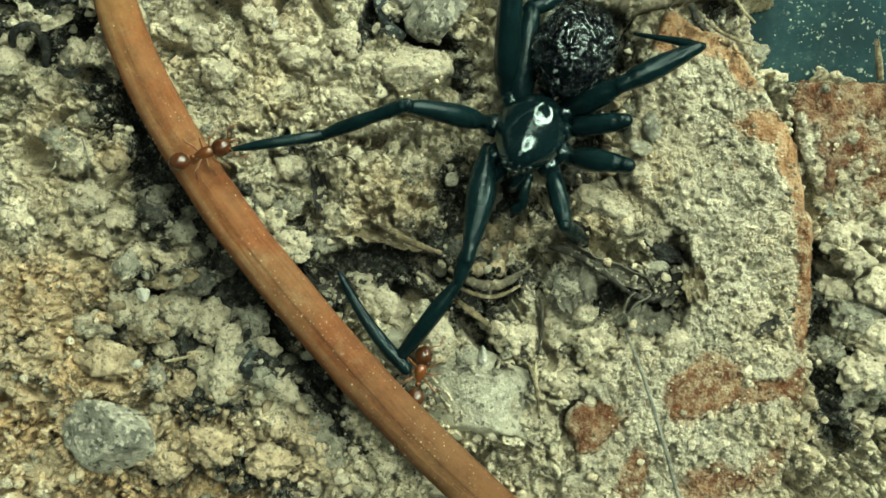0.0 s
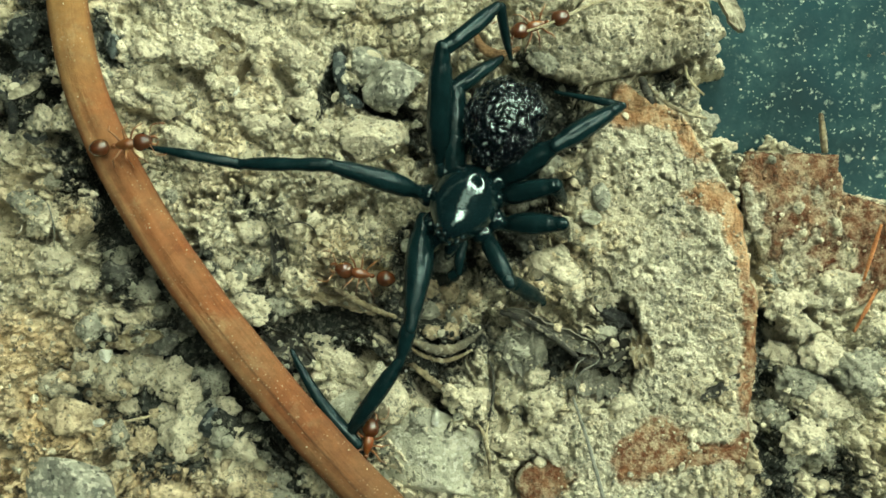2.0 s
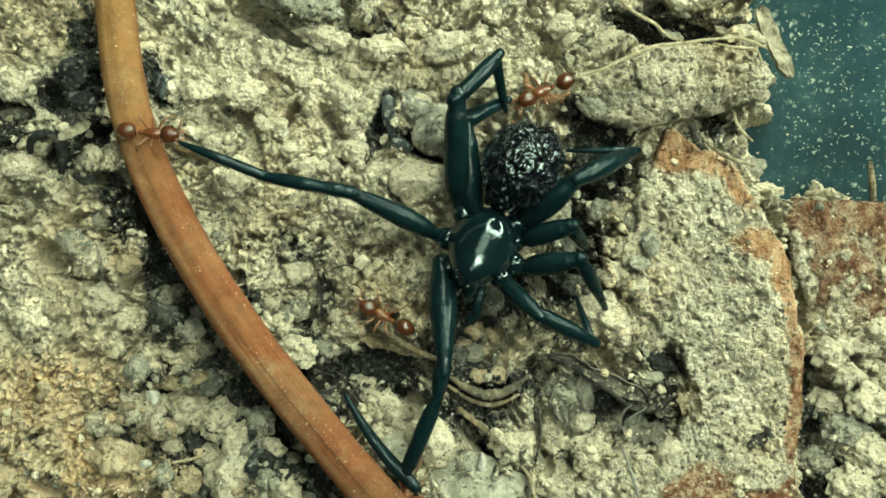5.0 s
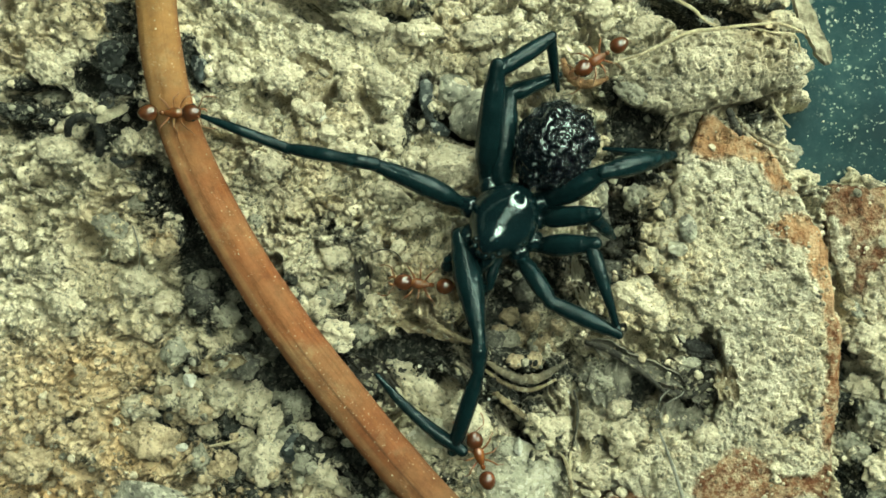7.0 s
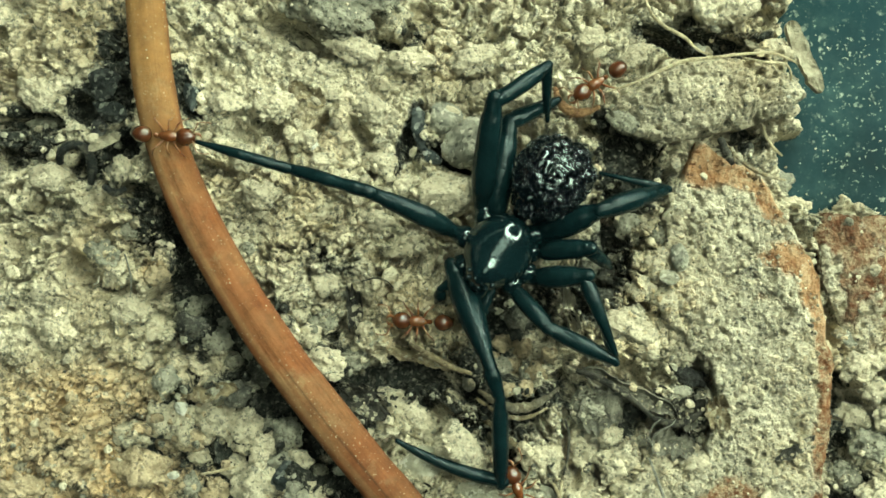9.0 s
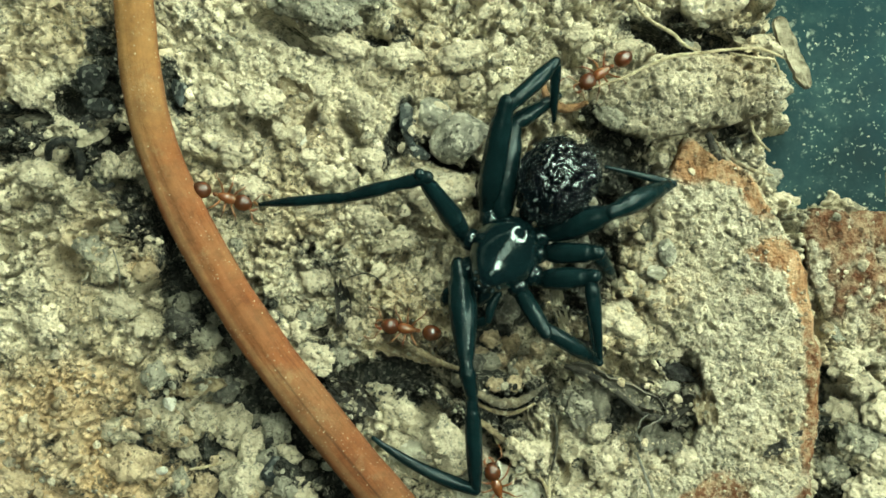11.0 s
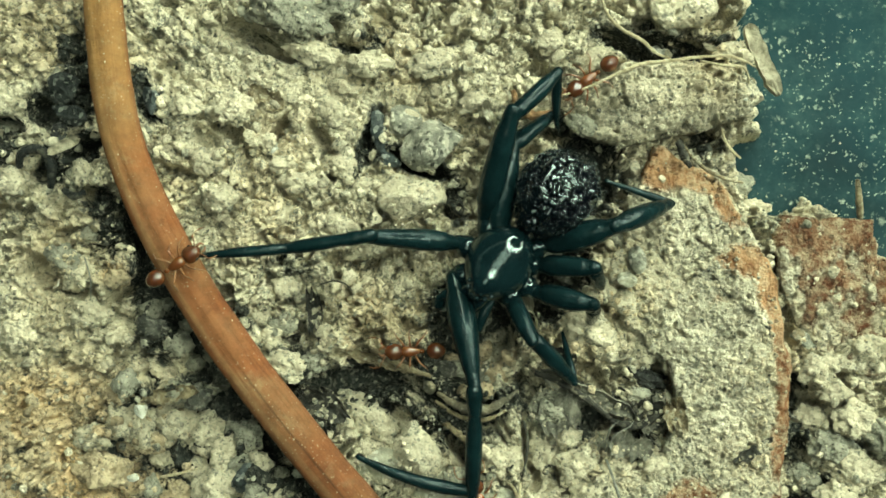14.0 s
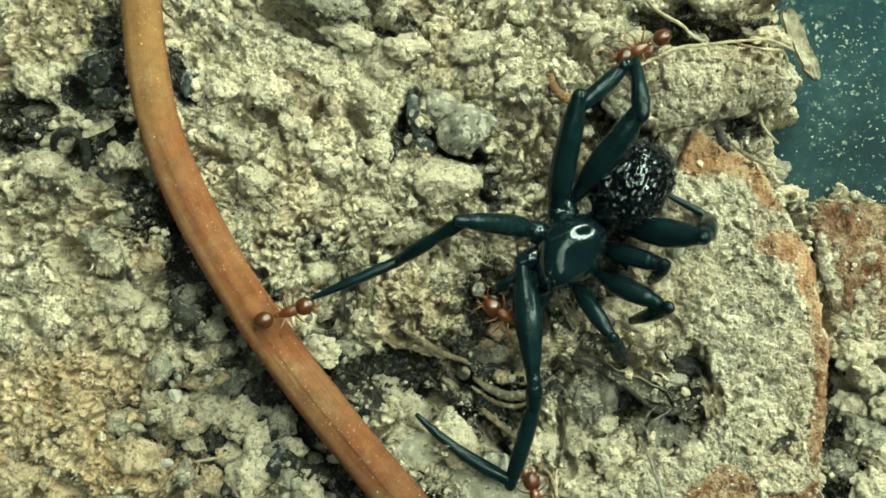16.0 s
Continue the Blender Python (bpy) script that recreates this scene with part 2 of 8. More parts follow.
CHAR_CLOD = clod_material("charred clod", (0.010, 0.012, 0.012), (0.055, 0.058, 0.052), (0.05, 0.045, 0.035), (0.16, 0.17, 0.15), 0.5)
STONE = stone_material("grey stone", (0.150, 0.158, 0.132), (0.400, 0.396, 0.312), (0.66, 0.64, 0.52), 0.0004)
PALE_STONE = stone_material("pale stone", (0.270, 0.270, 0.205), (0.430, 0.420, 0.320), (0.54, 0.53, 0.44))
BLUE_STONE = stone_material("dark slate", (0.014, 0.022, 0.024), (0.075, 0.090, 0.088), (0.34, 0.36, 0.32))
QUARTZ = stone_material("white grain", (0.380, 0.385, 0.315), (0.520, 0.525, 0.440), (0.62, 0.62, 0.55))
BARK = bark_material("orange bark under a soil crust", (0.170, 0.080, 0.038), (0.320, 0.175, 0.088), (0.480, 0.330, 0.200))
RED_BARK = bark_material("dark red bark under a soil crust", (0.055, 0.026, 0.015), (0.150, 0.070, 0.038), (0.250, 0.155, 0.092))
NEEDLE = needle_material()
BLACK = chitin_material("glossy black chitin", (0.0034, 0.0120, 0.0140), 0.09, 0.06, 0.25)
BLACK_LEG = chitin_material("smooth black leg chitin", (0.0040, 0.0140, 0.0160), 0.05, 0.08, 0.9, 0.21)
BLACK_ROUGH = chitin_material("wrinkled black skin", (0.0022, 0.0036, 0.0042), 0.05, 0.06, 0.3, 0.62)
AMBER = amber_material("amber ant chitin", (0.1708, 0.0573, 0.0146), (0.0915, 0.0281, 0.0073), 0.25)
AMBER_DARK = amber_material("dark amber chitin", (0.1000, 0.0305, 0.0098), (0.0415, 0.0134, 0.0049), 0.14)
AMBER_LEG = amber_material("pale amber legs", (0.2074, 0.0915, 0.0317), (0.1342, 0.0537, 0.0171), 0.4)
TRAY = tray_material()
STRAW = fibre_material("dry straw", (0.190, 0.172, 0.118), (0.400, 0.368, 0.270))
ROOT = fibre_material("pale root fibre", (0.250, 0.210, 0.125), (0.480, 0.430, 0.290))
LITTER = fibre_material("rotten leaf", (0.055, 0.040, 0.024), (0.270, 0.225, 0.135), 0.6, 0.6)
CHAR = fibre_material("black plant scrap", (0.004, 0.006, 0.006), (0.022, 0.025, 0.023), 0.5, 0.15)
DARK_LITTER = fibre_material("dark rotten leaf", (0.006, 0.007, 0.007), (0.052, 0.050, 0.040), 0.7, 0.8)
GREY_LITTER = fibre_material("grey rotten leaf", (0.090, 0.090, 0.074), (0.360, 0.345, 0.265), 0.8, 0.9)
TAN_LITTER = fibre_material("tan rotten leaf rib", (0.075, 0.062, 0.040), (0.300, 0.255, 0.165), 0.8, 0.9)
HAIR = fibre_material("grey hair", (0.120, 0.125, 0.105), (0.240, 0.240, 0.200), 0.5)
ORANGE = fibre_material("orange needle fragment", (0.260, 0.090, 0.030), (0.420, 0.180, 0.070), 0.5)
RUST = fibre_material("rusty leaf", (0.100, 0.050, 0.024), (0.330, 0.200, 0.100), 0.6)
SHELL = fibre_material("white husk", (0.480, 0.450, 0.340), (0.660, 0.640, 0.520), 0.4)
GLOW = glow_material("ring lamp light", LAMP_POWER)
GLOW_BAR = glow_material("lamp bar light", 0.035 * LAMP_POWER)
LAMP_BODY = fibre_material("white lamp housing", (0.60, 0.60, 0.58), (0.68, 0.68, 0.66), 0.4)


# ---- building helpers, in millimetres ----
def flesh(name, verts, faces, material, smooth=True, attrs=None):
    me = bpy.data.meshes.new(name)
    v = np.asarray(verts, dtype=np.float32) * MM
    f = np.asarray(faces, dtype=np.int32)
    k = f.shape[1]
    me.vertices.add(len(v))
    me.vertices.foreach_set("co", v.ravel())
    me.loops.add(f.size)
    me.loops.foreach_set("vertex_index", f.ravel())
    me.polygons.add(len(f))
    me.polygons.foreach_set("loop_start", np.arange(0, f.size, k, dtype=np.int32))
    me.polygons.foreach_set("use_smooth", np.full(len(f), smooth))
    for key, val in (attrs or {}).items():
        me.attributes.new(key, "FLOAT", "POINT").data.foreach_set("value", np.asarray(val, dtype=np.float32))
    me.update(calc_edges=True)
    me.validate()
    me.materials.append(material)
    return me


def part(name, bm, material, parent, label="", at=None):
    """One mesh under a thing or a part: bm is a bmesh in millimetres or a finished mesh."""
    if isinstance(bm, bmesh.types.BMesh):
        bmesh.ops.scale(bm, vec=(MM, MM, MM), verts=bm.verts)
        for f in bm.faces:
            f.smooth = True
        me = bpy.data.meshes.new(name)
        bm.to_mesh(me)
        bm.free()
        me.materials.append(material)
    else:
        me = bm
    ob = new(name, me)
    ob.parent = parent
    if at is not None:
        ob.matrix_basis = at
    return tagged(ob, label) if label else ob


def spline(points, steps):
    """A smooth line through points."""
    p = np.array(points, float)
    p = np.vstack([2 * p[0] - p[1], p, 2 * p[-1] - p[-2]])
    res = []
    for i in range(1, len(p) - 2):
        for s in np.arange(steps) / steps:
            a, b, c, d = p[i - 1:i + 3]
            res.append(0.5 * (2 * b + (c - a) * s + (2 * a - 5 * b + 4 * c - d) * s * s + (3 * b - a - 3 * c + d) * s ** 3))
    res.append(p[-2])
    return np.array(res)


def tube(points, radii, sides=8, steps=6, wob=0.0, seed=0, squash=1.0):
    """A tapering round strand along points (vertices and quads)."""
    c = spline(points, steps)
    t = np.linspace(0, 1, len(c))
    r = np.interp(t, np.linspace(0, 1, len(radii)), radii)
    rng = np.random.RandomState(seed)
    d = np.gradient(c, axis=0)
    d /= np.linalg.norm(d, axis=1)[:, None] + 1e-9
    up = np.array([0.05, 0.03, 1.0])
    s = np.cross(d, up)
    s /= np.linalg.norm(s, axis=1)[:, None] + 1e-9
    n = np.cross(s, d)
    a = np.linspace(0, 2 * np.pi, sides, endpoint=False)
    rr = r[:, None] * (1 + wob * rng.uniform(-1, 1, (len(c), sides)))
    v = c[:, None] + rr[..., None] * (np.cos(a)[None, :, None] * s[:, None] + squash * np.sin(a)[None, :, None] * n[:, None])
    v = v.reshape(-1, 3)
    i, j = np.meshgrid(np.arange(len(c) - 1), np.arange(sides), indexing="ij")
    q = np.stack([i * sides + j, i * sides + (j + 1) % sides, (i + 1) * sides + (j + 1) % sides, (i + 1) * sides + j], -1).reshape(-1, 4)
    v = np.vstack([v, c[:1], c[-1:]])
    e = len(v)
    last = (len(c) - 1) * sides
    return v, q, (e - 2, e - 1, last, sides)


def strand(name, points, radii, material, sides=8, steps=6, wob=0.0, seed=0, squash=1.0):
    """A strand as a closed mesh."""
    v, q, (e0, e1, last, n) = tube(points, radii, sides, steps, wob, seed, squash)
    bm = bmesh.new()
    vs = [bm.verts.new(p) for p in v]
    for f in q:
        bm.faces.new([vs[i] for i in f])
    for m in range(n):
        bm.faces.new((vs[e0], vs[(m + 1) % n], vs[m]))
        bm.faces.new((vs[e1], vs[last + m], vs[last + (m + 1) % n]))
    bmesh.ops.recalc_face_normals(bm, faces=bm.faces)
    bmesh.ops.scale(bm, vec=(MM, MM, MM), verts=bm.verts)
    for f in bm.faces:
        f.smooth = True
    me = bpy.data.meshes.new(name)
    bm.to_mesh(me)
    bm.free()
    me.materials.append(material)
    return me


def smooth(a, b, x):
    s = np.clip((x - a) / (b - a), 0, 1)
    return s * s * (3 - 2 * s)


def value_noise(x, y, size, seed):
    """Smooth lattice noise from -1 to 1 with bumps of that size in millimetres."""
    rng = np.random.RandomState(seed)
    grid = rng.uniform(-1, 1, (256, 256))
    u, v = x / size + 90, y / size + 90
    i, j = np.floor(u).astype(int), np.floor(v).astype(int)
    a, b = u - i, v - j
    a, b = a * a * (3 - 2 * a), b * b * (3 - 2 * b)
    i, j = i % 255, j % 255
    return (grid[i, j] * (1 - a) * (1 - b) + grid[i + 1, j] * a * (1 - b) + grid[i, j + 1] * (1 - a) * b + grid[i + 1, j + 1] * a * b)


def clumps(x, y, size, seed, lift, dome, gap, depth):
    """Packed rounded clumps at uneven heights, with joints of that gap and depth between them."""
    rng = np.random.RandomState(seed)
    n = 256
    jx, jy, up = rng.uniform(0.0, 1.0, (n, n)), rng.uniform(0.0, 1.0, (n, n)), rng.uniform(-1, 1, (n, n))
    u, v = x / size + 100, y / size + 100
    i, j = np.floor(u).astype(int), np.floor(v).astype(int)
    near, second, top = np.full(x.shape, 9.0), np.full(x.shape, 9.0), np.zeros(x.shape)
    for di in (-1, 0, 1):
        for dj in (-1, 0, 1):
            p, q = (i + di) % n, (j + dj) % n
            d = np.hypot(u - (i + di + jx[p, q]), v - (j + dj + jy[p, q]))
            first = d < near
            second = np.where(first, near, np.minimum(second, d))
            top = np.where(first, up[p, q], top)
            near = np.where(first, d, near)
    return size * (lift * top * smooth(0.0, 2 * gap, second - near) - dome * near * near - depth * (1 - smooth(0.0, gap, second - near)))


def outside(x, y, poly):
    """Signed distance to a closed outline in millimetres: negative inside."""
    best, inside = np.full(x.shape, 1e9), np.zeros(x.shape, bool)
    for (ax, ay), (bx, by) in zip(poly, poly[1:] + poly[:1]):
        ex, ey = bx - ax, by - ay
        s = np.clip(((x - ax) * ex + (y - ay) * ey) / (ex * ex + ey * ey), 0, 1)
        best = np.minimum(best, np.hypot(x - ax - s * ex, y - ay - s * ey))
        cross = (ay > y) != (by > y)
        xi = ax + (y - ay) / (ey if abs(ey) > 1e-9 else 1e-9) * ex
        inside ^= cross & (x < xi)
    return np.where(inside, -best, best)


def grid_faces(nx, ny):
    i, j = np.meshgrid(np.arange(nx - 1), np.arange(ny - 1), indexing="ij")
    a = i * ny + j
    return np.stack([a, a + ny, a + ny + 1, a + 1], -1).reshape(-1, 4)


# ---- the tray and the soil ----
def build_tray():
    bm = bmesh.new()
    bmesh.ops.create_cube(bm, size=1)
    bmesh.ops.scale(bm, vec=(420, 360, 3), verts=bm.verts)
    bmesh.ops.translate(bm, vec=(0, 0, -3.7), verts=bm.verts)
    bmesh.ops.bevel(bm, geom=[e for e in bm.edges], offset=1.0, segments=3, affect="EDGES")
    ob = part("tray", bm, TRAY, None)
    for f in ob.data.polygons:
        f.use_smooth = False
    tagged(ob, "dusty dark teal plastic tray under the soil", "tray", kind="structure")


BARE = [(15.4, 15.03), (15.35, 11.03), (15.6, 9.28), (16.3, 8.03), (16.4, 7.03), (14.85, 6.03), (15.45, 3.77), (16.65, 3.08), (19.6, 3.23), (21.2, 1.4), (23.4, 0.4), (30.15, -0.72), (30.15, 15.03)]
BARK_EDGE = [(11.95, 5.95), (13.2, 5.08), (14.2, 4.83), (15.35, 2.77), (16.3, 1.32), (16.85, 0.03), (17.2, -1.98), (17.45, -3.98), (17.4, -6.22), (17.05, -8.22), (16.95, -10.22), (16.4, -12.97), (15.03, -15.47), (12.9, -18.48), (6.4, -18.48), (6.9, -11.47), (9.15, -8.6), (11.3, -7.9), (12.75, -6.2), (12.5, -4.9), (11.3, -3.4), (10.15, -1.48), (9.65, 1.02), (10.15, 3.52), (10.95, 5.03)]
BARK_SLAB_EDGE = [(16.7, 2.02), (17.4, 2.9), (19.4, 2.77), (21.4, 2.65), (21.65, 1.02), (23.65, 0.28), (24.15, -2.98), (21.4, -4.47), (19.4, -3.98), (17.9, -1.98), (17.15, -0.23)]


def pit(h, x, y, px, py, rx, ry, turn, depth):
    c, s = math.cos(radians(turn)), math.sin(radians(turn))
    u, v = (x - px) * c + (y - py) * s, -(x - px) * s + (y - py) * c
    wave = 1.25 + 0.25 * value_noise(x, y, 0.7, 36) + 0.15 * value_noise(x, y, 0.3, 37)
    return h - 1.9 * depth * np.exp(-(((u / rx) ** 2 + (v / ry) ** 2) * wave) ** 2.6)


def blot(x, y, px, py, rx, ry, turn=0):
    c, s = math.cos(radians(turn)), math.sin(radians(turn))
    u, v = (x - px) * c + (y - py) * s, -(x - px) * s + (y - py) * c
    return np.exp(-((u / rx) ** 2 + (v / ry) ** 2) ** 1.3)


def soil_height(x, y):
    wx = x + 0.34 * value_noise(x, y, 1.0, 3) + 0.15 * value_noise(x, y, 0.37, 9) + 0.06 * value_noise(x, y, 0.15, 41)
    wy = y + 0.34 * value_noise(x, y, 1.0, 4) + 0.15 * value_noise(x, y, 0.37, 10) + 0.06 * value_noise(x, y, 0.15, 42)
    h = 0.55 + 0.30 * value_noise(x, y, 7, 1) + 0.22 * value_noise(x, y, 2.9, 2) + 0.16 * value_noise(wx, wy, 1.3, 13)
    coarse = smooth(-0.2, 0.6, value_noise(x, y, 4.5, 20) + 0.9 * blot(x, y, -9.1, -6.47, 6, 4.5) + 0.6 * blot(x, y, -3.6, -1.48, 3.5, 3) - 0.8 * blot(x, y, -16.6, -4.47, 4, 2.5) - 0.7 * blot(x, y, -5.35, 5.03, 4.5, 4))
    pressed = 1 - 0.55 * blot(x, y, -5, 8.6, 8.5, 4.6) - 0.3 * blot(x, y, -16.5, -4.5, 4, 2.2)
    open_joint = pressed * smooth(-0.25, 0.45, value_noise(x, y, 1.4, 21))
    h += pressed * (0.45 + 0.65 * coarse) * clumps(wx, wy, 1.25, 5, 0.50, 0.45, 0.18, 0.35 + 0.55 * open_joint)
    h += pressed * (0.75 + 0.25 * coarse) * clumps(wx, wy, 0.56, 6, 0.55, 0.50, 0.19, 0.35 + 0.95 * open_joint)
    h += pressed * clumps(wx, wy, 0.29, 7, 0.60, 0.45, 0.22, 0.30 + 0.90 * smooth(-0.3, 0.4, value_noise(x, y, 0.8, 22)))
    h += clumps(x, y, 0.16, 8, 0.45, 0.35, 0.22, 0.35) + 0.03 * value_noise(x, y, 0.11, 12)
    # pores: narrow deep holes, fewer where the soil is pressed flat
    pore = value_noise(wx, wy, 0.62, 16) + 0.55 * value_noise(wx, wy, 0.29, 17)
    h -= 1.25 * (1 - 0.85 * blot(x, y, -4.8, 7.5, 7.0, 5.2) - 0.6 * blot(x, y, -16.6, -4.97, 4, 1.8)) * smooth(0.44, 0.62, pore + 0.22 * value_noise(x, y, 2.1, 18))
    # hollows and cracks
    h = pit(h, x, y, 1.3, 4.95, 1.3, 0.35, -15, 1.0)
    h = pit(h, x, y, 12.6, 10.3, 2.2, 0.5, -8, 0.9)
    h = pit(h, x, y, -1.3, -4.45, 2.4, 0.50, 4, 2.4)
    h = pit(h, x, y, 1.4, -5.0, 1.0, 0.5, -30, 1.3)
    h = pit(h, x, y, -8.4, 6.3, 0.7, 0.4, -40, 0.7)
    h = pit(h, x, y, -7.1, 6.4, 0.5, 0.5, 0, 0.6)
    h = pit(h, x, y, -9.1, 4.6, 0.7, 0.25, 10, 0.6)
    h = pit(h, x, y, -14.3, 4.0, 0.55, 0.25, 0, 0.8)
    h = pit(h, x, y, -14.5, 1.3, 0.4, 0.22, 20, 0.8)
    h = pit(h, x, y, -11.85, -7.9, 0.9, 0.35, -40, 0.9)
    h = pit(h, x, y, -10.2, -5.6, 1.0, 0.3, 10, 0.9)
    h = pit(h, x, y, -7.7, -6.0, 1.4, 0.6, -15, 1.0)
    h = pit(h, x, y, -8.7, -8.2, 0.6, 0.4, 0, 0.9)
    h = pit(h, x, y, -8.4, -10.2, 0.7, 0.3, 20, 0.8)
    h = pit(h, x, y, -13.9, 9.4, 0.7, 1.8, 0, 0.5)
    h = pit(h, x, y, 9.1, -5.95, 1.6, 0.5, -33, 1.2)
    h = pit(h, x, y, 5.9, -5.0, 0.5, 0.8, 20, 0.8)
    h = pit(h, x, y, 3.4, -8.0, 1.3, 0.4, -42, 0.9)
    # trough of six pits along the needle's lower-left side, dug to deepen its shadow
    h = pit(h, x, y, -11.65, 2.27, 1.55, 0.65, -66, 0.7)
    h = pit(h, x, y, -10.65, 0.03, 1.55, 0.65, -58, 0.7)
    h = pit(h, x, y, -9.3, -2.35, 1.55, 0.65, -57, 0.7)
    h = pit(h, x, y, -7.65, -4.67, 1.55, 0.65, -54, 0.7)
    h = pit(h, x, y, -5.8, -7.1, 1.55, 0.65, -52, 0.7)
    h = pit(h, x, y, -3.8, -9.53, 1.55, 0.65, -50, 0.7)
    h = pit(h, x, y, 7.28, 0.53, 1, 1.5, 0, 0.8)
    h = pit(h, x, y, 8.4, -4.22, 1.5, 0.55, -20, 0.8)
    h = pit(h, x, y, 3.65, -3.73, 1.5, 1, 0, 0.8)
    h = pit(h, x, y, 3.9, -6.22, 1.25, 0.65, 20, 0.8)
    h = pit(h, x, y, -4.97, -4.97, 0.75, 1, -40, 0.9)
    h = pit(h, x, y, -8.97, -3.98, 1, 0.55, 30, 0.9)
    h = pit(h, x, y, -12.47, -7.97, 0.45, 0.75, 20, 0.7)
    h = pit(h, x, y, -10.6, -6.22, 0.25, 1, 10, 0.8)
    h = pit(h, x, y, -9.47, -7.35, 0.3, 1, 0, 0.8)
    h = pit(h, x, y, -8.22, -8.47, 0.75, 0.3, 20, 0.9)
    h = pit(h, x, y, 7.53, -6.47, 0.75, 0.3, -10, 0.9)
    h = pit(h, x, y, 7.9, -8.97, 0.3, 1, 10, 0.8)
    h = pit(h, x, y, 6.28, -8.72, 0.3, 0.9, -10, 0.8)
    h = pit(h, x, y, -6.6, 10.9, 1.5, 0.65, -30, 0.9)
    h = pit(h, x, y, -9.6, -7.72, 3.5, 2.5, -20, 0.72)
    h = pit(h, x, y, 7.53, -7.6, 2.25, 2.25, 0, 0.35)
    h = pit(h, x, y, -4.6, -1.48, 2, 2.25, 0, 0.3)
    h = pit(h, x, y, -18.1, 7.28, 1.5, 1.75, 0, 0.3)
    h = pit(h, x, y, 3.65, -2.98, 2.25, 1.75, 0, 0.4)
    h = pit(h, x, y, -3.23, 6.28, 0.95, 0.35, -52, 1)
    h = pit(h, x, y, -7.6, 6.65, 0.75, 0.45, -40, 0.7)
    h = pit(h, x, y, -10.1, 4.78, 0.75, 0.3, 10, 0.6)
    h = pit(h, x, y, -6.6, 5.15, 0.35, 1, 10, 0.5)
    h = pit(h, x, y, -18.85, 6.78, 1, 0.4, 0, 0.9)
    h = pit(h, x, y, -18.85, 5.15, 1.05, 0.55, 0, 0.8)
    h = pit(h, x, y, -15.85, 4.78, 0.55, 0.55, 0, 0.7)
    h = pit(h, x, y, -14.5, 7.8, 1.0, 1.2, 0, 0.8)
    h = pit(h, x, y, -15.75, 7.35, 0.70, 0.75, 0, 1.3)
    h = pit(h, x, y, -17.2, 6.9, 0.9, 0.3, -12, 1.0)
    h = pit(h, x, y, -13.6, 3.9, 0.6, 0.30, 0, 0.9)
    h = pit(h, x, y, -13.7, 5.75, 1.0, 0.55, 26, 1.2)
    h = pit(h, x, y, -12.55, 3.0, 0.28, 0.6, 0, 1.0)
    h = pit(h, x, y, -5.0, 6.7, 0.35, 0.8, -35, 1.0)
    h = pit(h, x, y, -2.9, 5.0, 0.3, 0.7, 20, 1.0)
    h = pit(h, x, y, -10.97, 8.03, 0.35, 1, 0, 0.4)
    h = pit(h, x, y, -15.85, 0.4, 0.85, 0.6, -40, 1)
    h = pit(h, x, y, -13.97, -0.6, 0.85, 0.3, -15, 0.8)
    h = pit(h, x, y, -14.72, 2.02, 0.4, 0.25, 30, 0.6)
    h = pit(h, x, y, -11.35, -0.97, 1.25, 1.75, -50, 0.9)
    h = pit(h, x, y, -9.1, -2.98, 1.25, 1.5, -50, 1.2)
    h = pit(h, x, y, -7.1, -5.47, 1.5, 1.25, -45, 1.4)
    h = pit(h, x, y, -8.6, -6.22, 1.25, 1, -30, 0.7)
    h = pit(h, x, y, -11.35, -7.97, 0.85, 0.45, -35, 0.9)
    h = pit(h, x, y, -13.22, -8.97, 1.1, 0.4, -30, 0.9)
    h = pit(h, x, y, -5.6, -7.97, 1.5, 0.65, -45, 1.1)
    h = pit(h, x, y, -4.1, -10.97, 2, 1, -45, 1)
    h = pit(h, x, y, -2.1, -10.47, 1.5, 0.6, -45, 0.9)
    h = pit(h, x, y, -2.6, -4.67, 1.5, 0.55, -8, 1.3)
    h = pit(h, x, y, -0.6, -6.22, 1.25, 1.25, 0, 0.9)
    h = pit(h, x, y, -0.1, -3.98, 1, 1, 0, 0.5)
    h = pit(h, x, y, -4.85, -0.97, 0.75, 0.25, 0, 0.5)
    h = pit(h, x, y, -1.35, 0.78, 1, 0.75, 0, 0.4)
    h = pit(h, x, y, 0.4, 5.4, 0.75, 0.35, -30, 0.8)
    h = pit(h, x, y, 1.9, 4.78, 0.5, 0.35, -30, 0.7)
    h = pit(h, x, y, -0.97, 6.53, 0.35, 1.25, -25, 0.7)
    h = pit(h, x, y, -5.47, 10.28, 1.15, 0.35, -30, 1)
    h = pit(h, x, y, -2.1, 10.28, 1, 0.3, -20, 0.6)
    h = pit(h, x, y, 10.65, 10.15, 1.75, 0.45, -28, 1)
    h = pit(h, x, y, 13.4, 6.4, 1.5, 0.5, 25, 0.9)
    h = pit(h, x, y, 8.65, 5.28, 1.25, 1.5, 20, 1)
    h = pit(h, x, y, 7.9, 2.77, 1.25, 1.25, 0, 0.7)
    h = pit(h, x, y, 9.9, 2.02, 0.3, 0.75, 0, 0.5)
    h = pit(h, x, y, 2.9, -2.98, 1.25, 1.5, 0, 0.9)
    h = pit(h, x, y, 4.4, -1.98, 1, 1.5, 0, 0.8)
    h = pit(h, x, y, 10.15, -4.47, 0.65, 0.35, -30, 0.9)
    h = pit(h, x, y, 11.4, -4.22, 1.25, 0.55, -25, 1.3)
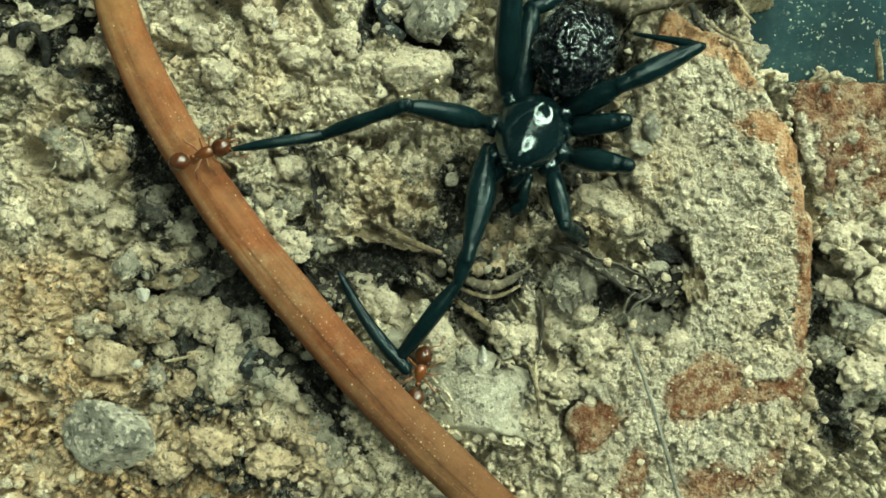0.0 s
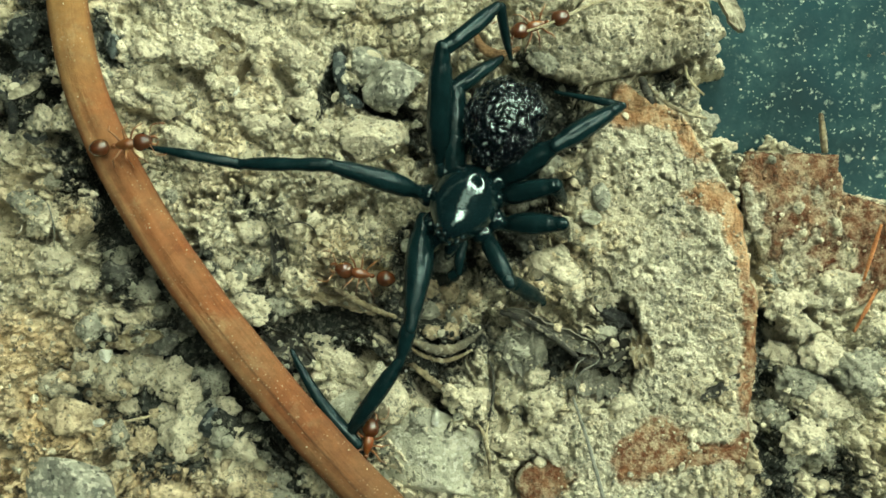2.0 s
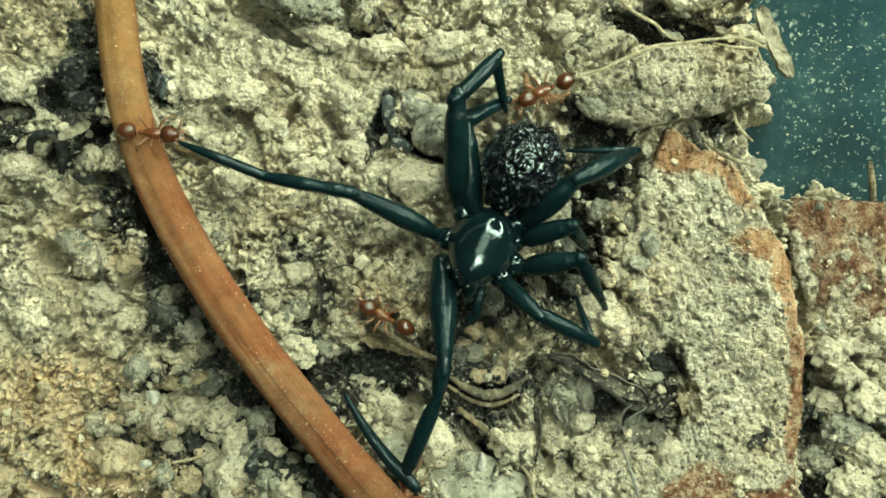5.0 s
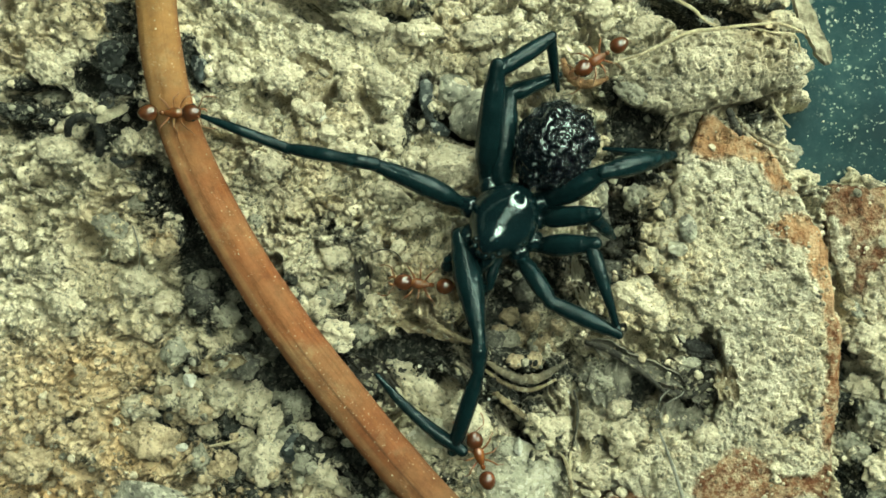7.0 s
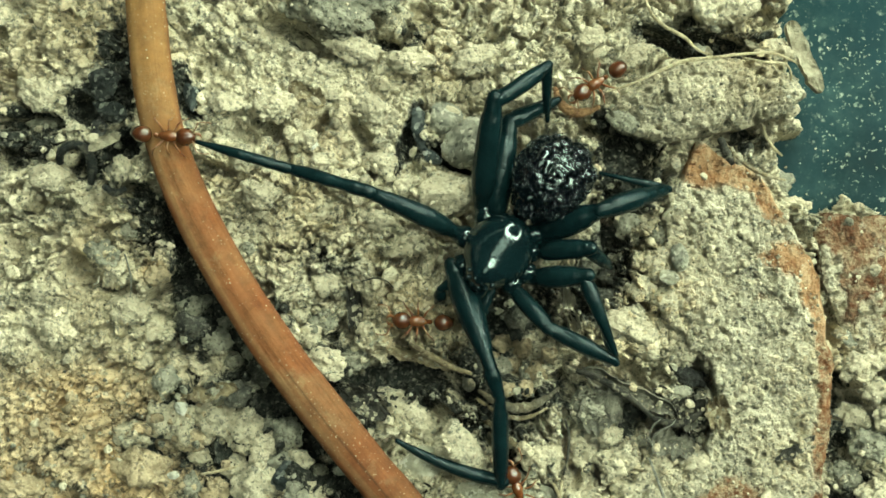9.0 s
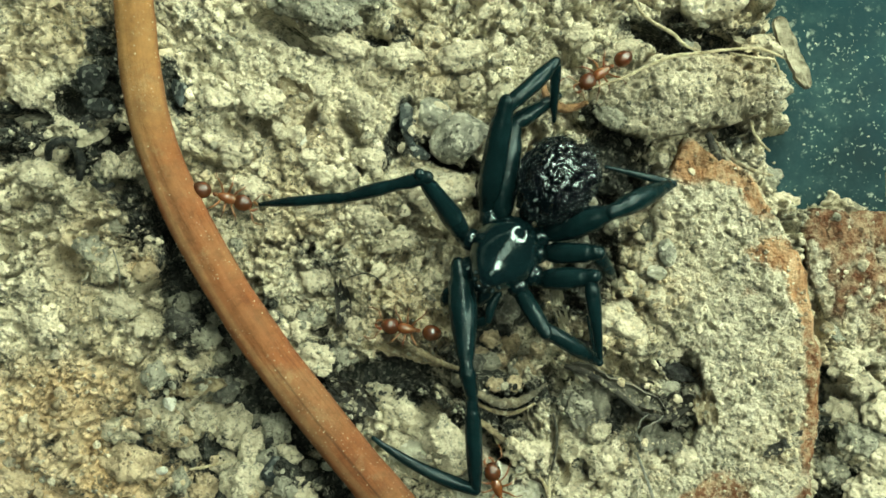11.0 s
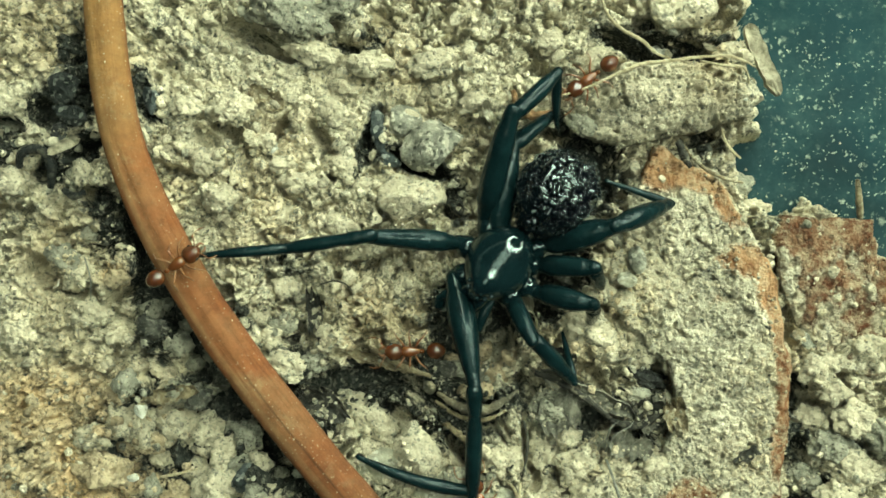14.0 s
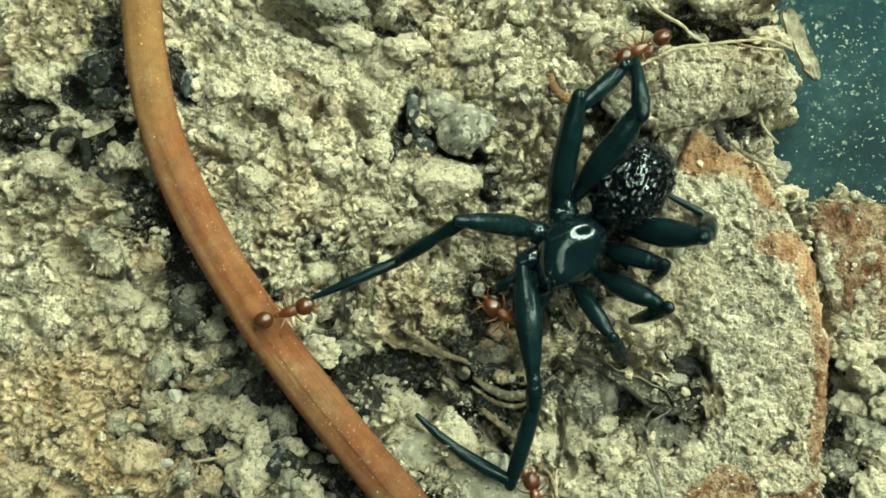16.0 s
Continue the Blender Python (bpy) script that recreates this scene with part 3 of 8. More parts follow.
    h = pit(h, x, y, 8.65, -6.22, 1.25, 0.55, -30, 1.2)
    h = pit(h, x, y, 10.15, -7.22, 1, 0.75, -20, 0.9)
    h = pit(h, x, y, 6.9, -4.22, 0.75, 0.4, 0, 0.6)
    h = pit(h, x, y, 2.9, -7.47, 1.25, 0.5, -50, 0.9)
    h = pit(h, x, y, 4.65, -9.72, 0.75, 0.4, -45, 0.8)
    h = pit(h, x, y, 5.9, -6.97, 0.3, 1.5, 5, 0.8)
    h = pit(h, x, y, 7.65, -8.47, 0.4, 0.55, 0, 0.5)
    h = pit(h, x, y, 17.9, -4.97, 0.45, 1, 0, 0.9)
    h = pit(h, x, y, 18.02, -7.97, 0.5, 1.1, 0, 0.8)
    h = pit(h, x, y, 17.9, -10.22, 0.5, 1, 0, 0.7)
    h = pit(h, x, y, 16.4, 1.02, 0.25, 0.4, -60, 0.8)
    h = pit(h, x, y, 16.8, 0.03, 0.23, 1, -25, 1)
    h = pit(h, x, y, 17.52, -2.23, 0.35, 1, 5, 1)
    h = pit(h, x, y, 18.65, -5.47, 0.75, 0.5, 0, 0.6)
    h = pit(h, x, y, 20.15, -10.97, 1.5, 1, 0, 0.7)
    h = pit(h, x, y, -8.85, -13.97, 1.5, 0.5, -20, 0.6)
    h = pit(h, x, y, -15.85, -9.72, 1, 0.35, -30, 0.6)
    h = pit(h, x, y, -18.6, -10.97, 0.75, 0.5, 0, 0.6)
    h = pit(h, x, y, -17.35, -2.85, 0.75, 0.3, -40, 0.5)
    h = pit(h, x, y, 6.4, 9.53, 0.35, 0.75, 40, 0.5)
    h = np.where(outside(x, y, BARK_EDGE) < 0.15, np.minimum(h, 0.15), h)
    h = np.where(outside(x, y, BARK_SLAB_EDGE) < 0.1, np.minimum(h, -0.35), h)
    h = np.maximum(h, -2.0 + 0.2 * value_noise(x, y, 0.3, 33))
    edge = outside(x + 0.5 * value_noise(x, y, 1.1, 30) + 0.2 * value_noise(x, y, 0.4, 32), y + 0.5 * value_noise(x, y, 1.1, 31), BARE)
    h = h - 4.0 * (1 - smooth(-0.9, 0.35, edge))
    rim = np.maximum(np.maximum(-27 - x, x - 29), np.maximum(-22 - y, y - 19)) + 2.2 + 0.7 * value_noise(x, y, 3, 40)
    return h - 3.5 * smooth(0, 2.2, rim)


def uneven(low, inner_low, inner_high, high, fine, coarse):
    """Grid lines: fine in the part that is seen near, coarse out to the rim."""
    return np.concatenate([np.arange(low, inner_low, coarse), np.arange(inner_low, inner_high, fine), np.arange(inner_high, high, coarse)])


GX, GY = uneven(-27, -20.6, 24.2, 29, 0.056, 0.16), uneven(-22, -15.8, 13.4, 19, 0.056, 0.16)
XX, YY = np.meshgrid(GX, GY, indexing="ij")
HH = soil_height(XX, YY)
TOP = HH.copy()
HUMUS_SHADE_MAP, OCHRE_MAP, CRUST_MAP = np.zeros(HH.shape), np.zeros(HH.shape), np.ones(HH.shape)


def cell(x, y):
    """The grid place nearest to a point."""
    return np.clip(np.searchsorted(GX, x), 4, len(GX) - 5), np.clip(np.searchsorted(GY, y), 4, len(GY) - 5)


def ground_z(x, y):
    i, j = cell(x, y)
    return float(np.mean(HH[i - 4:i + 5, j - 4:j + 5]))


def build_soil():
    # dark mask: humus, plus shade painted in gaps, hollows and under the spider
    humus_shade = np.zeros(XX.shape)
    humus_shade = np.maximum(humus_shade, 0.85 * blot(XX, YY, 1.3, 4.95, 1.5, 0.5, -15))
    humus_shade = np.maximum(humus_shade, 0.9 * blot(XX, YY, 11.6, 10.3, 3.2, 0.8, -15))
    humus_shade = np.maximum(humus_shade, 1.0 * blot(XX, YY, -1.6, -4.5, 2.8, 0.6, 8))
    # this blot paints the needle's shadow beside its upper end
    humus_shade = np.maximum(humus_shade, 0.8 * blot(XX, YY, -14.2, 9.6, 0.9, 2.2, 0))
    humus_shade = np.maximum(humus_shade, 0.95 * blot(XX, YY, 11.2, -4.4, 1.5, 0.75, -25))
    humus_shade = np.maximum(humus_shade, 0.7 * blot(XX, YY, -12.4, -7.9, 1.3, 0.8, -40))
    humus_shade = np.maximum(humus_shade, 0.9 * blot(XX, YY, 9.0, -5.6, 1.9, 0.7, -33))
    humus_shade = np.maximum(humus_shade, 0.7 * blot(XX, YY, -19.0, 6.6, 1.3, 0.9, 0))
    # shaded gap beside the abdomen, painted dark
    humus_shade = np.maximum(humus_shade, 0.95 * blot(XX, YY, 8.6, 5.7, 1.9, 1.2, 20))
    humus_shade = np.maximum(humus_shade, 0.9 * blot(XX, YY, 7.4, 7.0, 0.8, 0.8, 0))
    # these six blots paint the needle's cast shadow along its lower-left side
    humus_shade = np.maximum(humus_shade, 0.95 * blot(XX, YY, -11.65, 2.27, 1.76, 0.71, -66))
    humus_shade = np.maximum(humus_shade, 0.95 * blot(XX, YY, -10.65, 0.03, 1.76, 0.71, -58))
    humus_shade = np.maximum(humus_shade, 0.95 * blot(XX, YY, -9.3, -2.35, 1.76, 0.71, -57))
    humus_shade = np.maximum(humus_shade, 0.95 * blot(XX, YY, -7.65, -4.67, 1.76, 0.71, -54))
    humus_shade = np.maximum(humus_shade, 0.95 * blot(XX, YY, -5.8, -7.1, 1.76, 0.71, -52))
    humus_shade = np.maximum(humus_shade, 0.95 * blot(XX, YY, -3.8, -9.53, 1.76, 0.71, -50))
    humus_shade = np.maximum(humus_shade, 0.5 * blot(XX, YY, -11.35, -13.22, 5, 2.35, 0))
    humus_shade = np.maximum(humus_shade, 0.55 * blot(XX, YY, -6.6, -13.72, 3.24, 2.06, 0))
    humus_shade = np.maximum(humus_shade, 0.45 * blot(XX, YY, -15.85, -11.47, 2.65, 1.18, 0))
    humus_shade = np.maximum(humus_shade, 0.85 * blot(XX, YY, 7.53, 0.65, 1.62, 2.21, 0))
    humus_shade = np.maximum(humus_shade, 0.8 * blot(XX, YY, 6.9, -0.72, 1.76, 1.76, 0))
    # shade in the gaps beneath the spider's legs, painted dark
    humus_shade = np.maximum(humus_shade, 0.8 * blot(XX, YY, 3.65, -1.98, 2.65, 2.06, 0))
    humus_shade = np.maximum(humus_shade, 0.7 * blot(XX, YY, 2.4, -3.98, 2.65, 1.76, 0))
    humus_shade = np.maximum(humus_shade, 0.6 * blot(XX, YY, -7.35, -2.23, 2.35, 1.76, 0))
    humus_shade = np.maximum(humus_shade, 0.75 * blot(XX, YY, -5.1, -5.47, 2.35, 1.76, 0))
    humus_shade = np.maximum(humus_shade, 0.75 * blot(XX, YY, 3.9, -5.22, 2.65, 2.06, 0))
    humus_shade = np.maximum(humus_shade, 0.6 * blot(XX, YY, 4.4, -7.47, 1.76, 1.76, 0))
    humus_shade = np.maximum(humus_shade, 0.5 * blot(XX, YY, -0.6, -9.72, 2.65, 1.47, -20))
    humus_shade = np.maximum(humus_shade, 0.9 * blot(XX, YY, 8.4, -6.22, 1.76, 1.18, 0))
    humus_shade = np.maximum(humus_shade, 0.92 * blot(XX, YY, -9.6, -7.47, 4.12, 2.94, -20))
    humus_shade = np.maximum(humus_shade, 0.75 * blot(XX, YY, -18.1, 6.03, 2.35, 1.76, 0))
    humus_shade = np.maximum(humus_shade, 0.8 * blot(XX, YY, -4.1, -6.47, 1.76, 1.76, 0))
    humus_shade = np.maximum(humus_shade, 0.55 * blot(XX, YY, -7.85, -10.72, 3.24, 1.47, 0))
    humus_shade = np.maximum(humus_shade, 0.55 * blot(XX, YY, 7.53, -7.6, 2.35, 2.35, 0))
    humus_shade = np.maximum(humus_shade, 0.6 * blot(XX, YY, -18.6, 6.9, 1.47, 1.47, 0))
    humus_shade = np.maximum(humus_shade, 0.62 * blot(XX, YY, 3.65, -2.98, 2.65, 2.35, 0))
    humus_shade = np.maximum(humus_shade, 0.6 * blot(XX, YY, 8.4, 3.52, 1.76, 2.65, 0))
    humus_shade = np.maximum(humus_shade, 1.0 * blot(XX, YY, -14.9, 7.6, 1.75, 1.5, 0))
    humus_shade = np.maximum(humus_shade, 1.0 * blot(XX, YY, -13.8, 5.8, 1.3, 0.8, 26))
    humus_shade = np.maximum(humus_shade, 0.8 * blot(XX, YY, -17.1, 6.9, 1.2, 0.6, -12))
    humus_shade = np.maximum(humus_shade, 0.8 * blot(XX, YY, -13.1, 3.6, 1.0, 0.9, -30))
    humus_shade = np.maximum(humus_shade, 0.8 * blot(XX, YY, -15.35, 5.03, 1.32, 1.32, 0))
    humus_shade = np.maximum(humus_shade, 0.5 * blot(XX, YY, -18.6, 5.03, 1.47, 0.88, 0))
    humus_shade = np.maximum(humus_shade, 0.7 * blot(XX, YY, -10.97, 8.03, 0.65, 1.62, 10))
    humus_shade = np.maximum(humus_shade, 0.55 * blot(XX, YY, -12.85, 2.77, 1.47, 2.65, 20))
    # these two darken the shaded gaps beside the needle
    humus_shade = np.maximum(humus_shade, 1 * blot(XX, YY, -9.85, -1.48, 2.21, 2.65, 35))
    humus_shade = np.maximum(humus_shade, 1 * blot(XX, YY, -7.85, -4.97, 2.65, 2.35, 40))
    humus_shade = np.maximum(humus_shade, 0.6 * blot(XX, YY, -11.35, -4.97, 1.76, 0.88, 0))
    humus_shade = np.maximum(humus_shade, 0.6 * blot(XX, YY, -7.6, -8.97, 1.76, 1.76, 0))
    humus_shade = np.maximum(humus_shade, 0.6 * blot(XX, YY, -4.1, -10.22, 2.06, 1.47, 0))
    humus_shade = np.maximum(humus_shade, 0.5 * blot(XX, YY, -13.1, -8.47, 1.76, 1.18, -30))
    humus_shade = np.maximum(humus_shade, 0.8 * blot(XX, YY, -4.1, 0.53, 2.06, 1.18, -10))
    humus_shade = np.maximum(humus_shade, 0.85 * blot(XX, YY, -4.1, -2.48, 2.06, 2.06, 0))
    humus_shade = np.maximum(humus_shade, 0.9 * blot(XX, YY, -2.1, -4.22, 2.06, 1.47, 0))
    humus_shade = np.maximum(humus_shade, 0.8 * blot(XX, YY, -0.6, -4.97, 1.76, 1.76, 0))
    humus_shade = np.maximum(humus_shade, 0.9 * blot(XX, YY, -1.1, 6.53, 0.53, 2.06, -20))
    humus_shade = np.maximum(humus_shade, 0.6 * blot(XX, YY, -0.35, 5.65, 1.47, 0.88, 0))
    humus_shade = np.maximum(humus_shade, 0.6 * blot(XX, YY, -5.6, 10.53, 2.06, 0.88, -30))
    humus_shade = np.maximum(humus_shade, 0.5 * blot(XX, YY, -1.6, 10.53, 1.47, 0.59, 0))
    humus_shade = np.maximum(humus_shade, 0.6 * blot(XX, YY, 2.9, -3.23, 2.35, 2.65, 0))
    humus_shade = np.maximum(humus_shade, 0.75 * blot(XX, YY, 2.9, -6.22, 2.65, 1.76, -30))
    humus_shade = np.maximum(humus_shade, 0.9 * blot(XX, YY, 6.9, -3.98, 2.65, 1.47, -25))
    humus_shade = np.maximum(humus_shade, 0.8 * blot(XX, YY, 9.9, -4.97, 2.94, 1.47, -25))
    humus_shade = np.maximum(humus_shade, 0.7 * blot(XX, YY, 10.9, -6.97, 1.76, 1.76, -20))
    humus_shade = np.maximum(humus_shade, 0.5 * blot(XX, YY, 6.9, -7.47, 1.18, 2.35, 0))
    humus_shade = np.maximum(humus_shade, 0.5 * blot(XX, YY, 4.4, -9.47, 1.76, 1.18, -40))
    humus_shade = np.maximum(humus_shade, 0.75 * blot(XX, YY, 8.65, 4.28, 2.06, 2.35, 0))
    humus_shade = np.maximum(humus_shade, 0.6 * blot(XX, YY, 7.65, 1.02, 1.47, 1.76, 0))
    humus_shade = np.maximum(humus_shade, 0.7 * blot(XX, YY, 13.65, 6.03, 1.76, 0.88, 20))
    humus_shade = np.maximum(humus_shade, 0.6 * blot(XX, YY, 13.4, 10.53, 2.65, 0.88, -20))
    humus_shade = np.maximum(humus_shade, 0.9 * blot(XX, YY, 17.9, -6.47, 0.76, 3.24, 0))
    humus_shade = np.maximum(humus_shade, 0.85 * blot(XX, YY, 18.52, -10.47, 1.18, 2.65, 0))
    humus_shade = np.maximum(humus_shade, 0.8 * blot(XX, YY, 17.9, 1.52, 1.18, 1.47, 0))
    humus_shade = np.maximum(humus_shade, 0.5 * blot(XX, YY, 21.4, -11.47, 1.76, 1.76, 0))
    humus_shade = np.maximum(humus_shade, 0.4 * blot(XX, YY, -17.1, -7.47, 1.76, 1.18, 0))
    humus_shade = np.maximum(humus_shade, 0.5 * blot(XX, YY, -15.35, -9.72, 1.47, 0.88, -30))
    humus_shade = np.maximum(humus_shade, 0.3 * blot(XX, YY, -12.1, -11.47, 2.06, 1.76, 0))
    humus_shade = np.maximum(humus_shade, 0.6 * blot(XX, YY, 20.0, -8.5, 1.7, 3.0, 0))
    humus_shade *= 1 - 0.4 * blot(XX, YY, -5.0, 10.8, 3.5, 1.2, 0)
    humus_shade *= 1 - 0.75 * blot(XX, YY, 4.7, -3.8, 1.2, 1.2, 0)
    humus_shade *= 1 - 0.8 * blot(XX, YY, 8.6, -4.1, 2.2, 0.9, -15)
    humus_shade = np.maximum(humus_shade, 1.0 * blot(XX, YY, 9.1, -5.95, 1.6, 0.55, -33))
    humus_shade *= 1 - 0.55 * blot(XX, YY, -3.2, -3.0, 1.7, 1.2, 0)
    humus_shade *= 1 - 0.65 * blot(XX, YY, -2.2, 0.0, 1.6, 1.2, 0)
    humus_shade = np.maximum(humus_shade, 0.8 * blot(XX, YY, 2.4, -2.9, 1.1, 1.6, 0))
    humus_shade = np.maximum(humus_shade, 0.6 * blot(XX, YY, 2.8, 3.5, 0.8, 1.3, 0))
    humus_shade *= 1 - 0.75 * blot(XX, YY, 8.4, -3.4, 1.6, 0.9, -15)
    humus_shade *= 1 - 0.30 * blot(XX, YY, -4.3, -0.6, 3.0, 3.0, 0)
    # shade left of the needle's lower end, put into the mask by two blots
    humus_shade = np.maximum(humus_shade, 0.85 * blot(XX, YY, -6.3, -8.2, 1.0, 2.4, 40))
    humus_shade = np.maximum(humus_shade, 0.75 * blot(XX, YY, -3.4, -11.0, 1.0, 2.6, 42))
    humus_shade *= 1 - 0.75 * blot(XX, YY, -2.4, -1.2, 2.8, 2.2, 0)
    humus_shade *= 1 - 0.5 * blot(XX, YY, 8.0, -4.2, 2.4, 1.3, -20)
    humus_shade = np.clip(humus_shade + 0.12 * value_noise(XX, YY, 2.2, 50), 0, 1)
    HUMUS_SHADE_MAP[:] = np.where(TOP - HH > 0.2, 0, humus_shade)
    ochre = np.zeros(XX.shape)
    ochre = np.maximum(ochre, 0.8 * blot(XX, YY, -16.35, -5.22, 4.5, 1.5, 0))
    ochre = np.maximum(ochre, 0.6 * blot(XX, YY, -12.6, -9.72, 3.5, 2, 0))
    ochre = np.maximum(ochre, 0.4 * blot(XX, YY, -11.35, -6.97, 2.25, 1.25, 0))
    ochre = np.maximum(ochre, 0.9 * blot(XX, YY, -16.85, -6.47, 3.5, 2.25, 0))
    ochre = np.maximum(ochre, 0.7 * blot(XX, YY, -14.85, -6.22, 3, 1.5, 0))
    ochre = np.maximum(ochre, 1 * blot(XX, YY, -18.1, -10.22, 4, 3, 0))
    ochre = np.maximum(ochre, 1 * blot(XX, YY, -12.1, -13.97, 6.5, 3.25, 0))
    ochre = np.maximum(ochre, 0.8 * blot(XX, YY, -6.6, -12.97, 3.5, 2, 0))
    ochre = np.maximum(ochre, 0.9 * blot(XX, YY, -14.6, -11.47, 3.75, 2.5, 0))
    ochre = np.maximum(ochre, 0.9 * blot(XX, YY, -12.35, 0.28, 0.75, 0.65, 0))
    ochre = np.maximum(ochre, 0.3 * blot(XX, YY, -1.35, -1.23, 1.5, 1.25, 0))
    ochre = np.maximum(ochre, 0.3 * blot(XX, YY, -5.6, 6.78, 2, 1, -30))
    ochre = np.maximum(ochre, 0.25 * blot(XX, YY, -0.6, 9.53, 1.5, 1, 0))
    ochre = np.maximum(ochre, 0.8 * blot(XX, YY, -9.1, -11.47, 2.5, 2.25, 0))
    ochre = np.maximum(ochre, 0.9 * blot(XX, YY, -14.5, -8.4, 5.5, 3.0, 0))
    ochre = np.maximum(ochre, 0.7 * blot(XX, YY, -15.0, -5.6, 5.0, 1.6, 0))
    OCHRE_MAP[:] = np.clip(ochre + 0.3 * value_noise(XX, YY, 1.2, 51), 0, 1) * (ochre > 0.1)
    verts = np.stack([XX, YY, HH], -1).reshape(-1, 3)
    me = flesh("ground", verts, grid_faces(len(GX), len(GY)), SOIL, True, {"humus_shade": humus_shade.ravel(), "ochre": np.clip(ochre, 0, 1).ravel()})
    tagged(new("ground", me), "pale tan crumbly loam soil with dark humus and painted-in shade", "soil", kind="structure")


def build_plate(name, outline, top, thick, seed, crust_of, label, category="bark", material=BARK, step=0.05):
    """A curved piece of bark: a rough top, ragged edges and a thick underside."""
    xs = [p[0] for p in outline]
    ys = [p[1] for p in outline]
    gx, gy = np.arange(min(xs) - 0.5, max(xs) + 0.5, step), np.arange(min(ys) - 0.5, max(ys) + 0.5, step)
    x, y = np.meshgrid(gx, gy, indexing="ij")
    loose = 0.10 + (0.45 * (1 - smooth(12.0, 14.0, x)) if category == "bark" else 0)
    d = outside(x + loose * value_noise(x, y, 0.9, seed) + 0.08 * value_noise(x, y, 0.4, seed + 20), y + loose * value_noise(x, y, 0.9, seed + 1), outline)
    crust = np.clip(crust_of(x, y), 0, 1)
    z = top(x, y) + 0.06 * value_noise(x, y, 0.7, seed + 2) - 0.25 * smooth(-0.25, 0.0, d)
    wx, wy = x + 0.15 * value_noise(x, y, 0.5, seed + 8), y + 0.15 * value_noise(x, y, 0.5, seed + 9)
    relief = 1.0 if category == "bark" else 1.15
    z += relief * crust * (0.12 * value_noise(x, y, 2.2, seed + 3) + 0.09 * value_noise(x, y, 0.9, seed + 6)
                  + 0.22 * clumps(wx, wy, 0.75, seed + 4, 0.35, 0.25, 0.12, 0.15 + 0.5 * smooth(0.0, 0.5, value_noise(x, y, 1.2, seed + 16)))
                  + 0.50 * clumps(wx, wy, 0.36, seed + 5, 0.40, 0.30, 0.16, 0.15 + 0.8 * smooth(0.0, 0.5, value_noise(x, y, 0.8, seed + 15)))
                  + 0.80 * clumps(wx, wy, 0.19, seed + 10, 0.45, 0.30, 0.20, 0.35)
                  + 0.75 * clumps(x, y, 0.13, seed + 11, 0.45, 0.20, 0.25, 0.25)
                  - 0.45 * smooth(0.50, 0.70, value_noise(wx, wy, 0.4, seed + 13) + 0.5 * value_noise(x, y, 0.25, seed + 14)) + 0.24)
    ix, iy = cell(x, y)
    fits = d < -0.1
    TOP[ix[fits], iy[fits]] = z[fits]
    CRUST_MAP[ix[fits], iy[fits]] = crust[fits] if category == "bark" else 1
    grid = grid_faces(len(gx), len(gy))
    keep = (d.ravel()[grid] < 0).all(1)

    def sheet(f, z, depth):
        used, inv = np.unique(f, return_inverse=True)
        f = inv.reshape(-1, 4)
        v = np.stack([x.ravel()[used], y.ravel()[used], z.ravel()[used]], -1)
        e = np.concatenate([f[:, [0, 1]], f[:, [1, 2]], f[:, [2, 3]], f[:, [3, 0]]])
        code = np.minimum(e[:, 0], e[:, 1]) * 10 ** 7 + np.maximum(e[:, 0], e[:, 1])
        _, first, count = np.unique(code, return_index=True, return_counts=True)
        rim = e[first[count == 1]]
        low = v - (0, 0, depth)
        n = len(v)
        faces = np.vstack([f, f[:, ::-1] + n, np.stack([rim[:, 1], rim[:, 0], rim[:, 0] + n, rim[:, 1] + n], -1)])
        c = crust.ravel()[used]
        return flesh(name, np.vstack([v, low]), faces, material, True, {"crust": np.concatenate([c, c * 0.2])})

    if category != "bark":
        return tagged(new(name, sheet(grid[keep], z, thick)), label, category)
    patchy = crust + 0.42 * value_noise(x, y, 0.6, seed + 17) + 0.30 * value_noise(x, y, 0.24, seed + 18) + 0.2 * value_noise(x, y, 0.11, seed + 19)
    covered = keep & (patchy.ravel()[grid] > 0.45).all(1)
    ob = new(name, sheet(grid[keep], np.where(patchy > 0.45, z - 0.16, z), thick))
    crumb_layer = new("soil_crust", sheet(grid[covered], z, 0.2))
    crumb_layer.parent = ob
    tagged(crumb_layer, "pale crumbly soil crust dried onto the bark")
    return tagged(ob, label, category)


